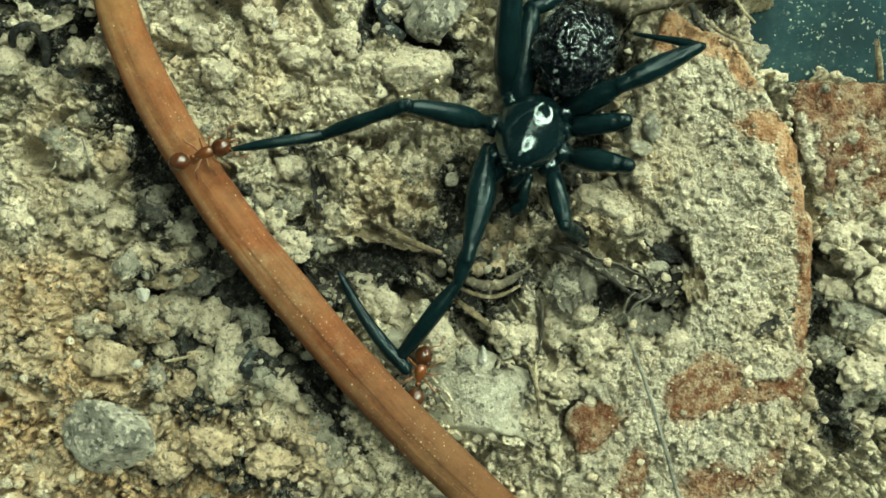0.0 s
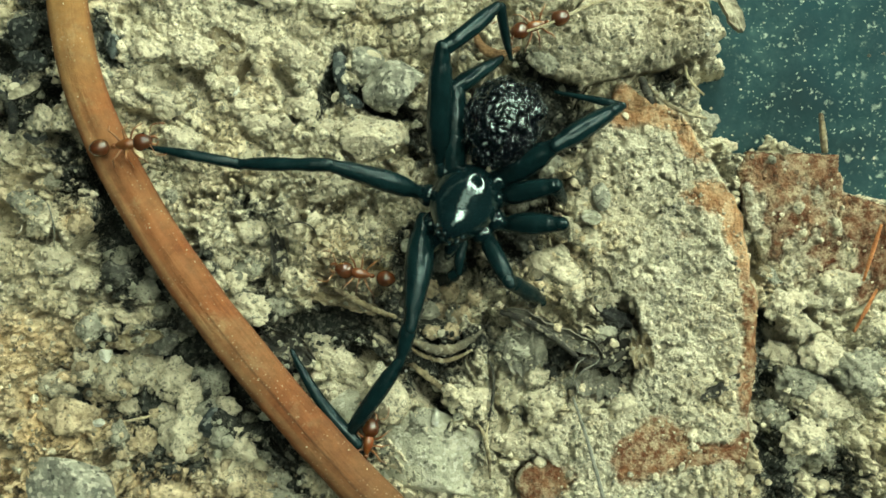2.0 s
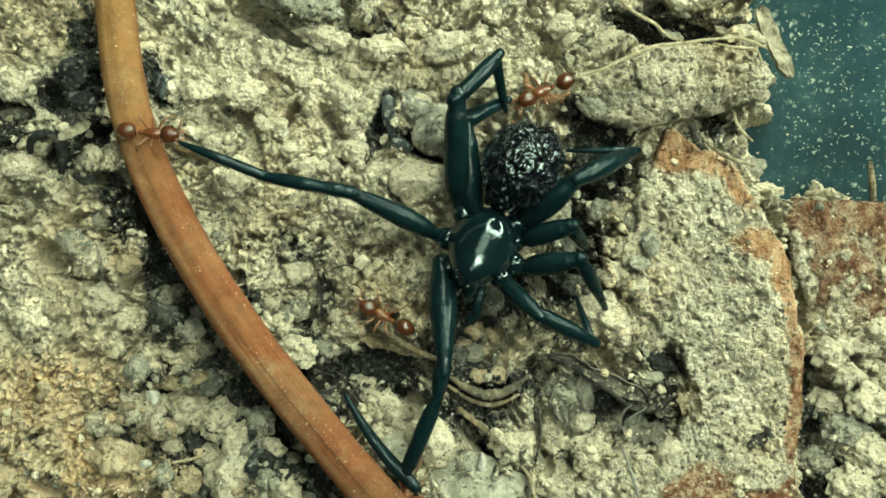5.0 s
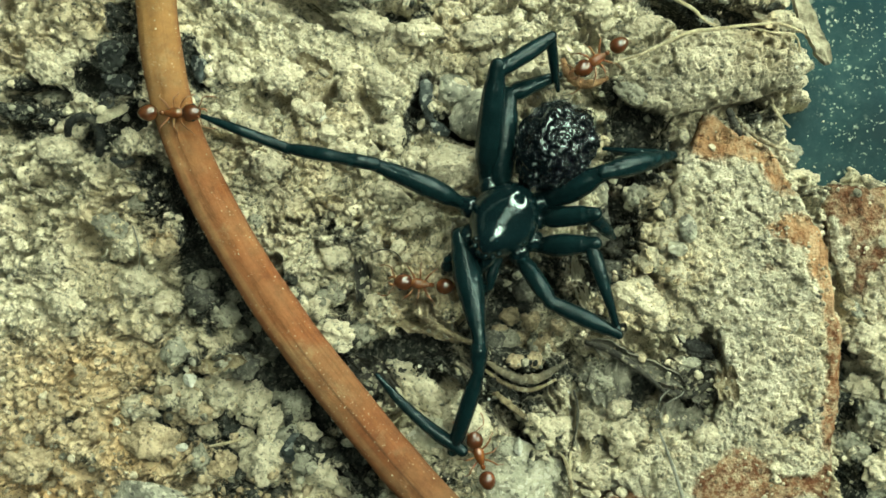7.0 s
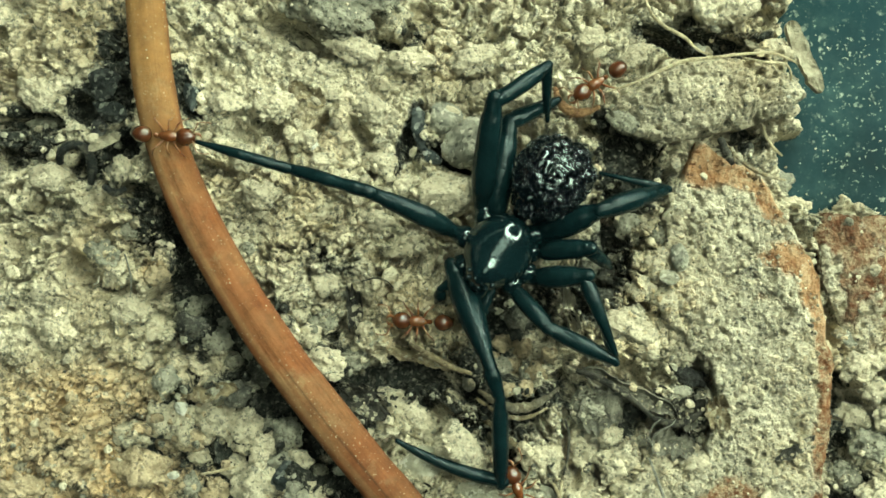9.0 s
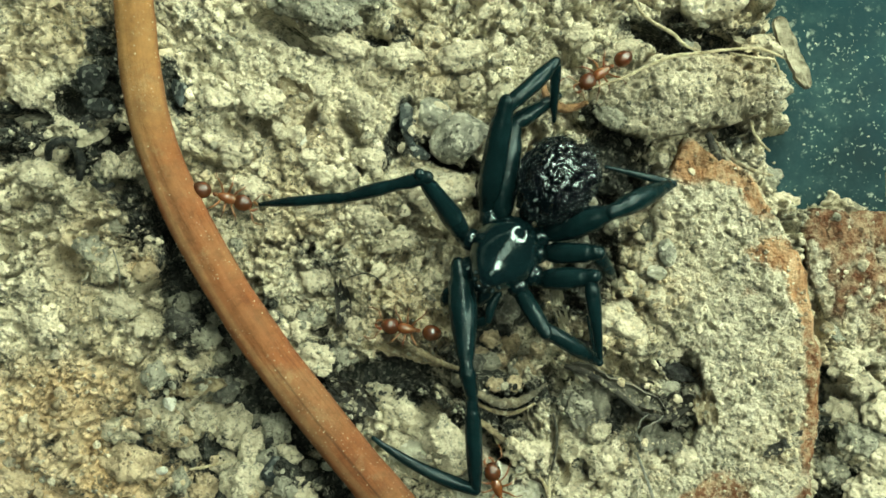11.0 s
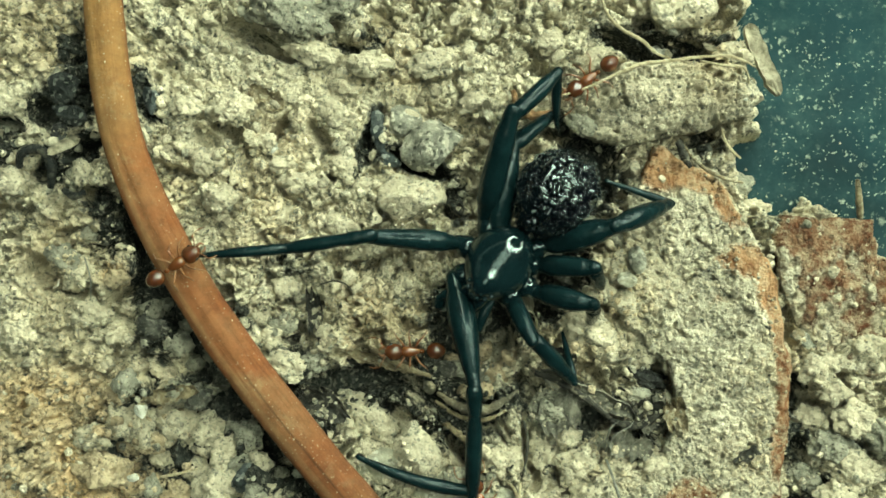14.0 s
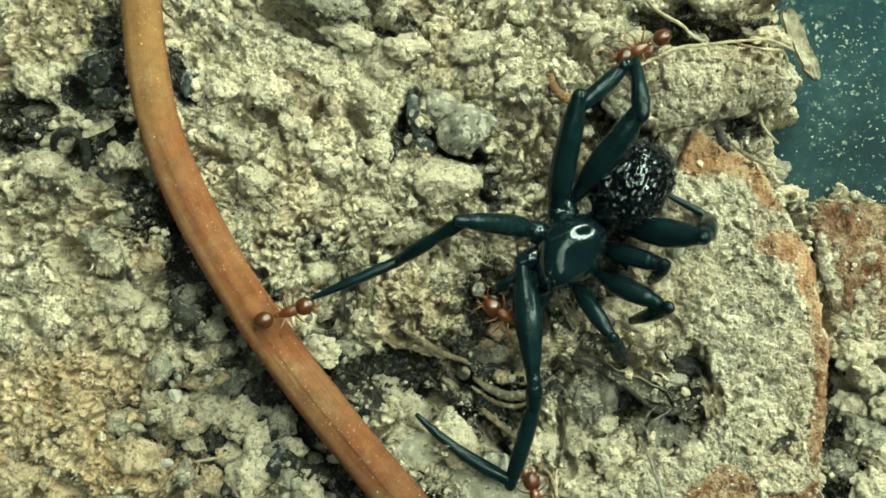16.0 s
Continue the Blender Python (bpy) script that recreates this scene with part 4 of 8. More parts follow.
def build_bark():
    def bare_patches(x, y):
        c = np.ones(x.shape)
        c = c - 1.25 * blot(x, y, 12.1, 4.97, 1.55, 1.1, 20)
        c = c - 0.8 * blot(x, y, 13.53, 4.28, 1, 0.55, -30)
        c = c - 1.1 * blot(x, y, 14.8, 3.33, 0.9, 0.9, -40)
        c = c - 1 * blot(x, y, 15.4, 0.9, 1.25, 0.85, -10)
        c = c - 1 * blot(x, y, 16.3, -0.23, 0.5, 1, 0)
        c = c - 0.5 * blot(x, y, 14.15, -0.85, 1, 0.35, 0)
        c = c - 1.3 * blot(x, y, 16.9, -1.48, 0.6, 1.75, 5)
        c = c - 1.3 * blot(x, y, 17.25, -3.98, 0.55, 1.9, 0)
        c = c - 1.3 * blot(x, y, 17.0, -7.3, 0.6, 1.5, 0)
        c = c - 1.2 * blot(x, y, 16.8, -10.22, 0.6, 1.0, 0)
        c = c - 1.5 * blot(x, y, 13.03, -9.97, 1.5, 1.2, 10)
        c = c - 1.1 * blot(x, y, 12.9, -14.2, 1.7, 0.9, 5)
        c = c - 0.9 * blot(x, y, 7.9, -11.6, 1.2, 0.9, 30)
        c = c - 0.9 * blot(x, y, 11.65, -10.72, 1, 1, 0)
        c = c - 1.1 * blot(x, y, 15.2, -10.4, 1.5, 0.5, 8)
        c = c - 0.8 * blot(x, y, 7.65, -11.97, 1.5, 1, 30)
        c = c - 1.3 * blot(x, y, 9.53, -14.0, 0.65, 1.6, -20)
        c = c - 0.6 * blot(x, y, 15.4, -13.47, 0.75, 1.5, -20)
        c = c - 0.3 * blot(x, y, 12.4, -3.23, 1, 0.35, 0)
        return c

    build_plate("bark_piece", BARK_EDGE, lambda x, y: 0.75 + 0.02 * (x - 14) - 0.0035 * (y + 8) ** 2 * 0.3, 0.7, 60, bare_patches,
                "curved orange-brown bark piece crusted with pale soil")

    def slab_crust(x, y):
        return 0.05 - 0.4 * blot(x, y, 19.9, 2.2, 2.0, 0.9) + 0.45 * value_noise(x + 0.4 * y, y, 1.0, 71) + 0.45 * value_noise(x, y - 0.5 * x, 0.45, 72) + 0.8 * blot(x, y, 17.4, -0.72, 0.6, 1.6) + 1.2 * blot(x, y, 19.15, -3.48, 2.6, 1.8)

    build_plate("bark_piece", BARK_SLAB_EDGE, lambda x, y: 0.15 - 0.03 * (x - 18) + 0 * y, 0.6, 80, slab_crust,
                "dark reddish-brown bark fragment half covered with soil", "bark", RED_BARK)


SLAB_EDGE = [(7.6, 7.22), (8, 8.22), (9.15, 8.88), (10.65, 9.47), (12.65, 9.62), (14.65, 9.32), (15.9, 8.72), (16.32, 7.83), (15.6, 7.22), (14.2, 6.72), (12.9, 6.47), (11.65, 6.1), (10.15, 5.88), (8.8, 6.12)]
FLAKE_EDGE = [(11.3, 12.78), (13.65, 13.03), (14.2, 11.78), (13.45, 11.03), (11.95, 10.97), (11.1, 11.53)]


def build_slabs():
    def dome(x, y):
        d = -outside(x, y, SLAB_EDGE)
        return 0.75 + 0.75 * smooth(0, 1.1, d) + 0.25 * value_noise(x, y, 1.4, 91) + 0.28 * value_noise(0.35 * x + 0.1 * y, y - 0.2 * x, 0.55, 93) + 0.02 * (x - 12)

    build_plate("soil_slab", SLAB_EDGE, dome, 1.5, 90, lambda x, y: np.ones(x.shape), "long grey-tan slab of hardened soil by the tray's edge", "soil clod", CLOD)
    build_plate("soil_flake", FLAKE_EDGE, lambda x, y: 1.2 + 0.2 * value_noise(x, y, 1.0, 96), 0.5, 95, lambda x, y: 0.55 + 0 * x, "flat pale grey soil flake beneath a root", "soil clod", CLOD)


# ---- clods and stones ----
def lump_mesh(name, rx, ry, rz, seed, material, rough=0.25, facets=0, sub=4, chip=0.0):
    """A lump of soil (crumbly) or, with facets, of broken stone."""
    bm = bmesh.new()
    bmesh.ops.create_icosphere(bm, subdivisions=sub, radius=1)
    rng = random.Random(seed)
    planes = []
    for _ in range(facets):
        d = Vector((rng.gauss(0, 1), rng.gauss(0, 1), rng.gauss(0, 1))).normalized()
        planes.append((d, rng.uniform(0.50, 0.80)))
    off = Vector((rng.uniform(-50, 50), rng.uniform(-50, 50), rng.uniform(-50, 50)))
    size = (rx + ry + rz) / 3
    for v in bm.verts:
        p = v.co.copy()
        for d, lim in planes:
            over = p.dot(d) - lim
            if over > 0:
                p -= d * over
        q = p * 1.4 + off
        p *= 1 + rough * noise.noise(q) + 0.5 * rough * noise.noise(q * 2.3)
        if not facets or chip:
            at = Vector((p.x * rx, p.y * ry, p.z * rz))
            warp = noise.noise_vector(at * 2.0 + off) * 0.25
            grow = 0
            for scale, amp in ((1.7, min(0.34, 0.30 / size)), (3.6, min(0.24, 0.17 / size)), (7.5, min(0.13, 0.09 / size)), (13, min(0.07, 0.05 / size))):
                d = noise.voronoi((at + warp) * scale + off)[0]
                grow += 0.85 * amp * (0.26 - d[0] * d[0] - 0.16 * max(0.0, 1 - (d[1] - d[0]) / 0.2))
            p *= 1 + (chip or 0.95) * grow
        else:
            p *= 1 + 0.03 * noise.noise(q * 7)
        v.co = (p.x * rx, p.y * ry, p.z * rz)
    bmesh.ops.scale(bm, vec=(MM, MM, MM), verts=bm.verts)
    for f in bm.faces:
        f.smooth = True
    me = bpy.data.meshes.new(name)
    bm.to_mesh(me)
    bm.free()
    me.materials.append(material)
    return me


def lump(name, x, y, rx, ry, rz, turn, material, label, category, sink=0.24, lift=None, rough=0.38, facets=0, group="", tilt=0, sub=4, chip=0.0):
    ob = new(name, lump_mesh(name, rx, ry, rz, int(1000 * (x + 40)) * 7 + int(1000 * (y + 40)), material, rough, facets, sub, chip))
    z = (ground_z(x, y) if lift is None else lift) + rz * (1 - 2 * sink)
    ob.matrix_basis = pose(x * MM, y * MM, z * MM, tilt, 0, turn)
    if category == "soil clod":
        c, s = math.cos(radians(turn)), math.sin(radians(turn))
        u, v = ((XX - x) * c + (YY - y) * s) / rx, ((YY - y) * c - (XX - x) * s) / ry
        over = np.clip(1 - u * u - v * v, 0, 1)
        TOP[:] = np.where(over > 0.05, np.maximum(TOP, z + 0.85 * rz * np.sqrt(over)), TOP)
    return tagged(ob, label, category, group)


def clod(x, y, rx, ry, rz=None, turn=0, material=CLOD, label="pale tan crumbly soil clod", **more):
    return lump("soil_clod", x, y, rx, ry, rz or 0.88 * min(rx, ry), turn, material, label, "soil clod", group="clods on the soil", sub=5 if min(rx, ry) > 0.74 else 4, **more)


def stone(x, y, rx, ry, rz, turn, material, label, facets=14, **more):
    return lump("stone", x, y, 1.15 * rx, 1.15 * ry, 1.1 * rz, turn, material, label, "stone", facets=facets, rough=0.07, group="stones on the soil", **more)


def build_lumps():
    clod(-4.72, 11.78, 1.95, 1.15, turn=-28, material=GREY_CLOD, label='grey crumbly soil clod with dark grains')
    clod(-2.6, 12.28, 1.25, 1, turn=0, material=GREY_CLOD, label='grey crumbly soil clod with dark grains')
    stone(-14.4, 8.35, 0.72, 0.62, 0.42, 15, COAL, 'flat piece of glinting charcoal beside the needle', facets=7, chip=0.5, tilt=8, sub=5, lift=0.9)
    stone(-14.2, 7.3, 0.72, 0.46, 0.40, -25, COAL, 'cracked lump of glinting charcoal in a hollow', facets=8, chip=0.6, tilt=-10, sub=5, lift=0.7)
    clod(-15.1, 9.2, 0.5, 0.4, turn=20, material=GREY_CLOD, label='grey crumbly soil clod with dark grains')
    clod(-13.75, 4.75, 0.42, 0.62, turn=0, label='pale clod ringed by a black hollow')
    clod(-14.75, 6.55, 0.4, 0.32, turn=0, material=CHAR_CLOD, label='black charred clod with a dull gleam')
    clod(9.15, -0.47, 0.6, 0.55, turn=0)
    clod(6.9, -6.22, 0.75, 0.65, turn=0, material=GREY_CLOD, label='grey crumbly soil clod with dark grains')
    clod(7.65, -6.97, 0.65, 0.6, turn=0)
    clod(8.9, -7.35, 0.65, 0.55, turn=0, material=GREY_CLOD, label='grey crumbly soil clod with dark grains')
    clod(-3.6, -3.73, 0.65, 0.5, turn=0, material=GREY_CLOD, label='grey crumbly soil clod with dark grains')
    clod(-4.85, -1.98, 0.7, 0.55, turn=0, material=GREY_CLOD, label='grey crumbly soil clod with dark grains')
    clod(-5.97, -1.48, 0.6, 0.55, turn=0)
    clod(-5.6, -2.6, 0.65, 0.55, turn=0)
    clod(-12.1, -4.97, 0.65, 0.45, turn=0, material=OCHRE_CLOD, label='ochre-brown crumbly soil clod')
    clod(-9.1, -8.72, 0.7, 0.6, turn=0)
    clod(-10.6, -8.22, 0.6, 0.5, turn=0)
    clod(-12.1, -7.47, 0.65, 0.55, turn=0, material=OCHRE_CLOD, label='ochre-brown crumbly soil clod')
    clod(-6.6, -6.97, 0.7, 0.75, turn=0, material=GREY_CLOD, label='grey crumbly soil clod with dark grains')
    clod(-6.1, -8.22, 0.6, 0.6, turn=0)
    clod(-1.23, 4.03, 0.55, 0.55, turn=0)
    clod(-2.35, 2.4, 0.85, 0.5, turn=-20)
    clod(-1.23, 1.4, 1, 0.55, turn=10)
    clod(-4.85, -0.35, 0.65, 0.55, turn=0)
    clod(-2.98, -2.35, 0.42, 0.45, turn=0)
    clod(-2.1, -2.85, 0.3, 0.38, turn=30, material=OCHRE_CLOD, label='ochre-brown crumbly soil clod')
    clod(-4.72, -3.73, 0.85, 0.65, turn=-10)
    clod(-1.23, -6.22, 1.45, 0.85, turn=-35)
    clod(-9.97, -6.47, 1.05, 1, turn=0)
    clod(-11.47, -6.47, 0.75, 1.05, turn=20)
    clod(-10.97, -7.35, 0.75, 0.55, turn=0, material=OCHRE_CLOD, label='ochre-brown crumbly soil clod')
    clod(-12.1, -6.22, 0.65, 0.85, turn=0)
    clod(-8.6, -6.97, 0.9, 1, turn=0)
    clod(-7.6, -7.85, 0.75, 0.9, turn=0)
    # dark clods here carry the shade of gaps left of the needle
    clod(-8.85, -5.22, 0.65, 0.6, turn=0, material=DARK_CLOD, label='dark crumbly humus clod, darkened for a shaded gap')
    clod(-7.85, -4.35, 0.7, 0.65, turn=0, material=DARK_CLOD, label='dark crumbly humus clod, darkened for a shaded gap')
    clod(-9.6, -4.97, 0.65, 0.5, turn=0, material=GREY_CLOD, label='grey crumbly soil clod with dark grains')
    clod(-11.6, -4.47, 0.6, 0.6, turn=0, material=GREY_CLOD, label='grey crumbly soil clod with dark grains')
    clod(-12.1, 0.15, 0.6, 0.5, turn=0, material=OCHRE_CLOD, label='ochre-brown crumbly soil clod')
    clod(-11.1, -1.48, 0.65, 0.55, turn=0, material=GREY_CLOD, label='grey crumbly soil clod with dark grains')
    clod(-10.1, -2.98, 0.85, 0.7, turn=0, material=GREY_CLOD, label='grey crumbly soil clod with dark grains')
    clod(-10.85, -2.23, 0.65, 0.55, turn=0, material=DARK_CLOD, label='dark crumbly humus clod, darkened for a shaded gap')
    clod(-13.6, -1.48, 1, 0.7, turn=-10)
    clod(-16.6, -2.48, 0.75, 0.75, turn=0)
    clod(-14.6, 1.02, 0.85, 0.6, turn=-30, material=GREY_CLOD, label='grey crumbly soil clod with dark grains')
    clod(-13.97, 0.28, 0.75, 0.75, turn=0)
    clod(-13.6, 2.02, 0.7, 0.45, turn=0, material=GREY_CLOD, label='grey crumbly soil clod with dark grains')
    clod(-17.35, 8.03, 1.1, 0.75, turn=-30)
    clod(-17.6, 6.9, 1, 0.4, turn=10, material=GREY_CLOD, label='grey crumbly soil clod with dark grains')
    clod(-16.35, 5.28, 0.85, 0.5, turn=20)
    clod(-14.22, 4.53, 0.45, 0.6, turn=0, material=GREY_CLOD, label='grey crumbly soil clod with dark grains')
    clod(-16.85, 4.28, 1, 0.7, turn=0)
    clod(-12.85, -3.73, 0.45, 0.35, turn=0)
    clod(-12.97, -8.47, 1.15, 0.85, turn=-20, material=OCHRE_CLOD, label='ochre-brown crumbly soil clod')
    clod(-13.35, -6.97, 0.85, 0.65, turn=0)
    clod(-7.85, -9.47, 1.15, 1.1, turn=0)
    clod(-9.85, -9.97, 0.8, 0.75, turn=0, material=OCHRE_CLOD, label='ochre-brown crumbly soil clod')
    clod(-10.85, -9.35, 0.45, 0.55, turn=0, material=GREY_CLOD, label='grey crumbly soil clod with dark grains')
    clod(-6.1, -10.47, 0.85, 0.85, turn=0)
    clod(-5.6, -9.72, 1, 0.7, turn=-30)
    clod(-3.35, -12.72, 1.25, 0.85, turn=-30, material=GREY_CLOD, label='grey crumbly soil clod with dark grains')
    clod(-8.35, -12.22, 1, 0.85, turn=0, material=OCHRE_CLOD, label='ochre-brown crumbly soil clod')
    clod(-5.85, -12.97, 1.1, 0.75, turn=0, material=OCHRE_CLOD, label='ochre-brown crumbly soil clod')
    clod(-10.35, -12.97, 1, 0.85, turn=0, material=OCHRE_CLOD, label='ochre-brown crumbly soil clod')
    clod(-15.85, -12.97, 1.25, 1, turn=0, material=OCHRE_CLOD, label='ochre-brown crumbly soil clod')
    clod(-18.1, -9.47, 1, 0.75, turn=0, material=OCHRE_CLOD, label='ochre-brown crumbly soil clod')
    clod(-4.1, 4.28, 1, 0.5, turn=0)
    clod(-4.85, 5.03, 0.6, 0.45, turn=0)
    clod(-2.35, 5.03, 0.8, 0.55, turn=-20)
    clod(-5.6, 6.03, 0.45, 0.45, turn=0)
    clod(-8.35, 5.28, 0.85, 0.65, turn=0)
    clod(-7.1, 7.53, 1, 0.75, turn=-20)
    clod(-9.1, 7.53, 0.75, 0.55, turn=0)
    clod(-7.6, 3.52, 0.75, 0.65, turn=0)
    clod(-5.1, 2.77, 0.75, 0.55, turn=0)
    clod(-2.6, 7.28, 1, 0.65, turn=-30)
    clod(-3.6, 10.03, 1.25, 0.6, turn=-20)
    clod(-1.1, 9.53, 1, 0.6, turn=0)
    clod(1.65, 9.53, 1.1, 0.65, turn=10)
    clod(3.65, 7.78, 0.75, 0.6, turn=0)
    clod(6.9, 10.53, 0.75, 0.55, turn=20)
    clod(5.4, 10.03, 0.65, 0.45, turn=0)
    clod(8.9, 9.78, 1, 0.55, turn=20)
    clod(2.9, -4.22, 0.7, 0.55, turn=0, material=GREY_CLOD, label='grey crumbly soil clod with dark grains')
    clod(4.28, -4.35, 0.5, 0.6, turn=0, material=GREY_CLOD, label='grey crumbly soil clod with dark grains')
    # clods below the spider's jaws are darkened to match the shaded gaps there
    clod(2.15, -4.1, 0.55, 0.5, turn=0, material=DARK_CLOD, label='dark crumbly humus clod, darkened for a shaded gap')
    clod(3.65, -1.48, 0.65, 0.85, turn=0, material=DARK_CLOD, label='dark crumbly humus clod, darkened for a shaded gap')
    clod(2.65, -8.97, 0.75, 0.7, turn=0, material=GREY_CLOD, label='grey crumbly soil clod with dark grains')
    clod(4.65, -7.97, 0.95, 0.85, turn=0)
    clod(6.9, -5.6, 1.1, 0.75, turn=10, material=GREY_CLOD, label='grey crumbly soil clod with dark grains')
    clod(6.78, -7.6, 0.9, 1.1, turn=0)
    clod(8.15, -8.22, 1, 0.9, turn=0)
    clod(8.65, -9.47, 0.75, 0.65, turn=0)
    clod(9.9, -8.72, 0.75, 0.65, turn=0)
    clod(6.9, -9.97, 1, 0.65, turn=0)
    clod(5.4, -11.47, 1, 0.75, turn=0)
    clod(8.65, -2.23, 1.25, 0.85, turn=-20)
    clod(9.4, 2.52, 0.75, 0.55, turn=0)
    clod(8.65, 2.27, 0.7, 0.65, turn=0, material=GREY_CLOD, label='grey crumbly soil clod with dark grains')
    clod(7.03, 1.02, 0.6, 0.75, turn=0, material=DARK_CLOD, label='dark crumbly humus clod, darkened for a shaded gap')
    clod(7.53, -0.97, 0.7, 0.5, turn=0, material=DARK_CLOD, label='dark crumbly humus clod, darkened for a shaded gap')
    clod(6.9, 2.4, 0.55, 0.55, turn=0, material=GREY_CLOD, label='grey crumbly soil clod with dark grains')
    clod(7.9, 0.03, 0.65, 0.55, turn=0, material=DARK_CLOD, label='dark crumbly humus clod, darkened for a shaded gap')
    clod(10.78, 3.15, 0.6, 0.75, turn=0)
    clod(9.85, 0.4, 0.65, 0.75, turn=10)
    clod(10.15, -0.93, 0.75, 0.65, turn=0)
    clod(10.53, -2.23, 0.85, 0.65, turn=-20)
    clod(10.95, -3.35, 0.7, 0.75, turn=0)
    clod(10.03, 1.77, 0.6, 0.7, turn=0, material=GREY_CLOD, label='grey crumbly soil clod with dark grains')
    clod(9.53, -2.98, 0.9, 0.65, turn=-15)
    clod(11.53, -8.22, 0.85, 0.65, turn=0)
    clod(9.9, -8.22, 0.85, 0.7, turn=0)
    clod(8.53, -5.35, 0.6, 0.5, turn=0, material=GREY_CLOD, label='grey crumbly soil clod with dark grains')
    clod(10.78, -5.22, 0.65, 0.5, turn=0, material=GREY_CLOD, label='grey crumbly soil clod with dark grains')
    clod(18.9, -2.98, 0.85, 0.6, turn=-20)
    clod(18.65, -3.98, 0.85, 0.75, turn=0)
    clod(19.4, -4.97, 0.85, 0.65, turn=0)
    clod(19.4, -7.47, 1.1, 0.85, turn=0, material=GREY_CLOD, label='grey crumbly soil clod with dark grains')
    clod(18.65, -6.22, 0.75, 0.65, turn=0)
    clod(18.4, -8.97, 0.75, 0.85, turn=0, material=GREY_CLOD, label='grey crumbly soil clod with dark grains')
    clod(19.4, -9.72, 1, 0.85, turn=0)
    clod(19.02, -10.97, 0.85, 0.75, turn=0, material=GREY_CLOD, label='grey crumbly soil clod with dark grains')
    clod(20.4, -8.47, 1.1, 0.95, turn=0)
    clod(20.65, -10.47, 1, 0.9, turn=0, material=GREY_CLOD, label='grey crumbly soil clod with dark grains')
    clod(20.4, -6.22, 1, 0.85, turn=0)
    clod(19.4, -0.97, 0.45, 0.5, turn=0)
    clod(16.4, 3.27, 0.75, 0.45, turn=0)
    clod(18.15, 3.9, 0.65, 0.5, turn=0)
    clod(15.53, 4.28, 0.75, 0.6, turn=0, material=GREY_CLOD, label='grey crumbly soil clod with dark grains')
    clod(12.15, 10.15, 0.4, 0.35, turn=0)
    clod(14.9, 10.03, 1, 0.45, turn=-20)
    clod(20.9, -2.98, 1, 0.75, turn=0)
    clod(21.9, -6.97, 1.1, 1, turn=0, material=GREY_CLOD, label='grey crumbly soil clod with dark grains')
    clod(22.65, -4.97, 0.9, 0.75, turn=0)
    for x, y, rx, ry, turn in ((3.1, -3.1, 0.50, 0.42, 20), (4.0, -3.3, 0.42, 0.48, 0), (3.4, -4.1, 0.55, 0.45, -30), (4.6, -4.2, 0.50, 0.55, 40), (2.6, -3.9, 0.45, 0.38, 0), (5.1, -3.5, 0.40, 0.36, 10), (4.1, -4.9, 0.42, 0.36, 0), (3.2, -4.9, 0.38, 0.34, 15)):
        clod(x, y, rx, ry, turn=turn, material=OCHRE_CLOD, label="rounded brown soil nugget in the hollow")
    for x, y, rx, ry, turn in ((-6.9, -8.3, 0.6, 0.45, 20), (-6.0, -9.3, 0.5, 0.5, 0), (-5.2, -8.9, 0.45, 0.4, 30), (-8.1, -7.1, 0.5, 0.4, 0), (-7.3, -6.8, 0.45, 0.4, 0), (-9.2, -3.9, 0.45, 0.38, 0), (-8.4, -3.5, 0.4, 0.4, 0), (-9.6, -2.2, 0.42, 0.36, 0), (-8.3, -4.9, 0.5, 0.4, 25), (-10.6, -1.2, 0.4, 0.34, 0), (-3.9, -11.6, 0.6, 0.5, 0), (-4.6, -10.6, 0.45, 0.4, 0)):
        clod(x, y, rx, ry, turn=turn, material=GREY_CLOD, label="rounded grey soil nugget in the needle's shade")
    lump("soil_clod", 0.72, 3.6, 1.62, 1.6, 1.25, -12, CLOD, "large pale blocky soil clod beside a grey stone", "soil clod", facets=14, rough=0.10, sink=0.2, chip=0.5, sub=5, group="clods on the soil")
    stone(1.8, 5.95, 1.36, 1.02, 1.0, 25, STONE, "angular grey stone with pale grains on the soil", facets=8, tilt=10, chip=0.45, sub=5)
    stone(-0.62, 6.4, 0.50, 1.40, 0.55, 18, BLUE_STONE, "long dark slate splinter beside a grey stone", facets=16, chip=0.2)
    stone(-0.2, 5.3, 0.5, 0.35, 0.35, -30, BLUE_STONE, "small dark slate chip below a grey stone", chip=0.4)
    stone(0.5, 7.0, 0.85, 0.72, 0.75, -10, STONE, "rough grey stone half sunk in the soil", facets=6, chip=0.5)
    stone(10.6, 0.9, 0.34, 0.55, 0.35, 10, STONE, "small smooth grey pebble on the bark", facets=3, lift=0.95)
    stone(-12.72, -11.6, 1.95, 1.5, 1.2, -28, STONE, "rounded greenish-grey pebble on ochre soil", facets=8, chip=0.3, sub=5)
    stone(3.02, -10.22, 2.9, 2.2, 0.8, -48, PALE_STONE, "flat pale grey stone sunk in the soil", facets=12, sink=0.45)
    lump("soil_clod", 1.0, -7.55, 1.2, 1.45, 0.9, 20, CLOD, "large pale soil clod with pitted flat top", "soil clod", facets=9, rough=0.12, sink=0.3, chip=0.4, sub=5, group="clods on the soil")
    stone(-0.6, -8.22, 1.1, 0.8, 0.5, -20, PALE_STONE, "small flat pale stone under the needle", facets=9, sink=0.45)
    stone(-6.6, -8.97, 0.7, 0.75, 0.55, 0, BLUE_STONE, "dark blue-grey stone chip among clods")
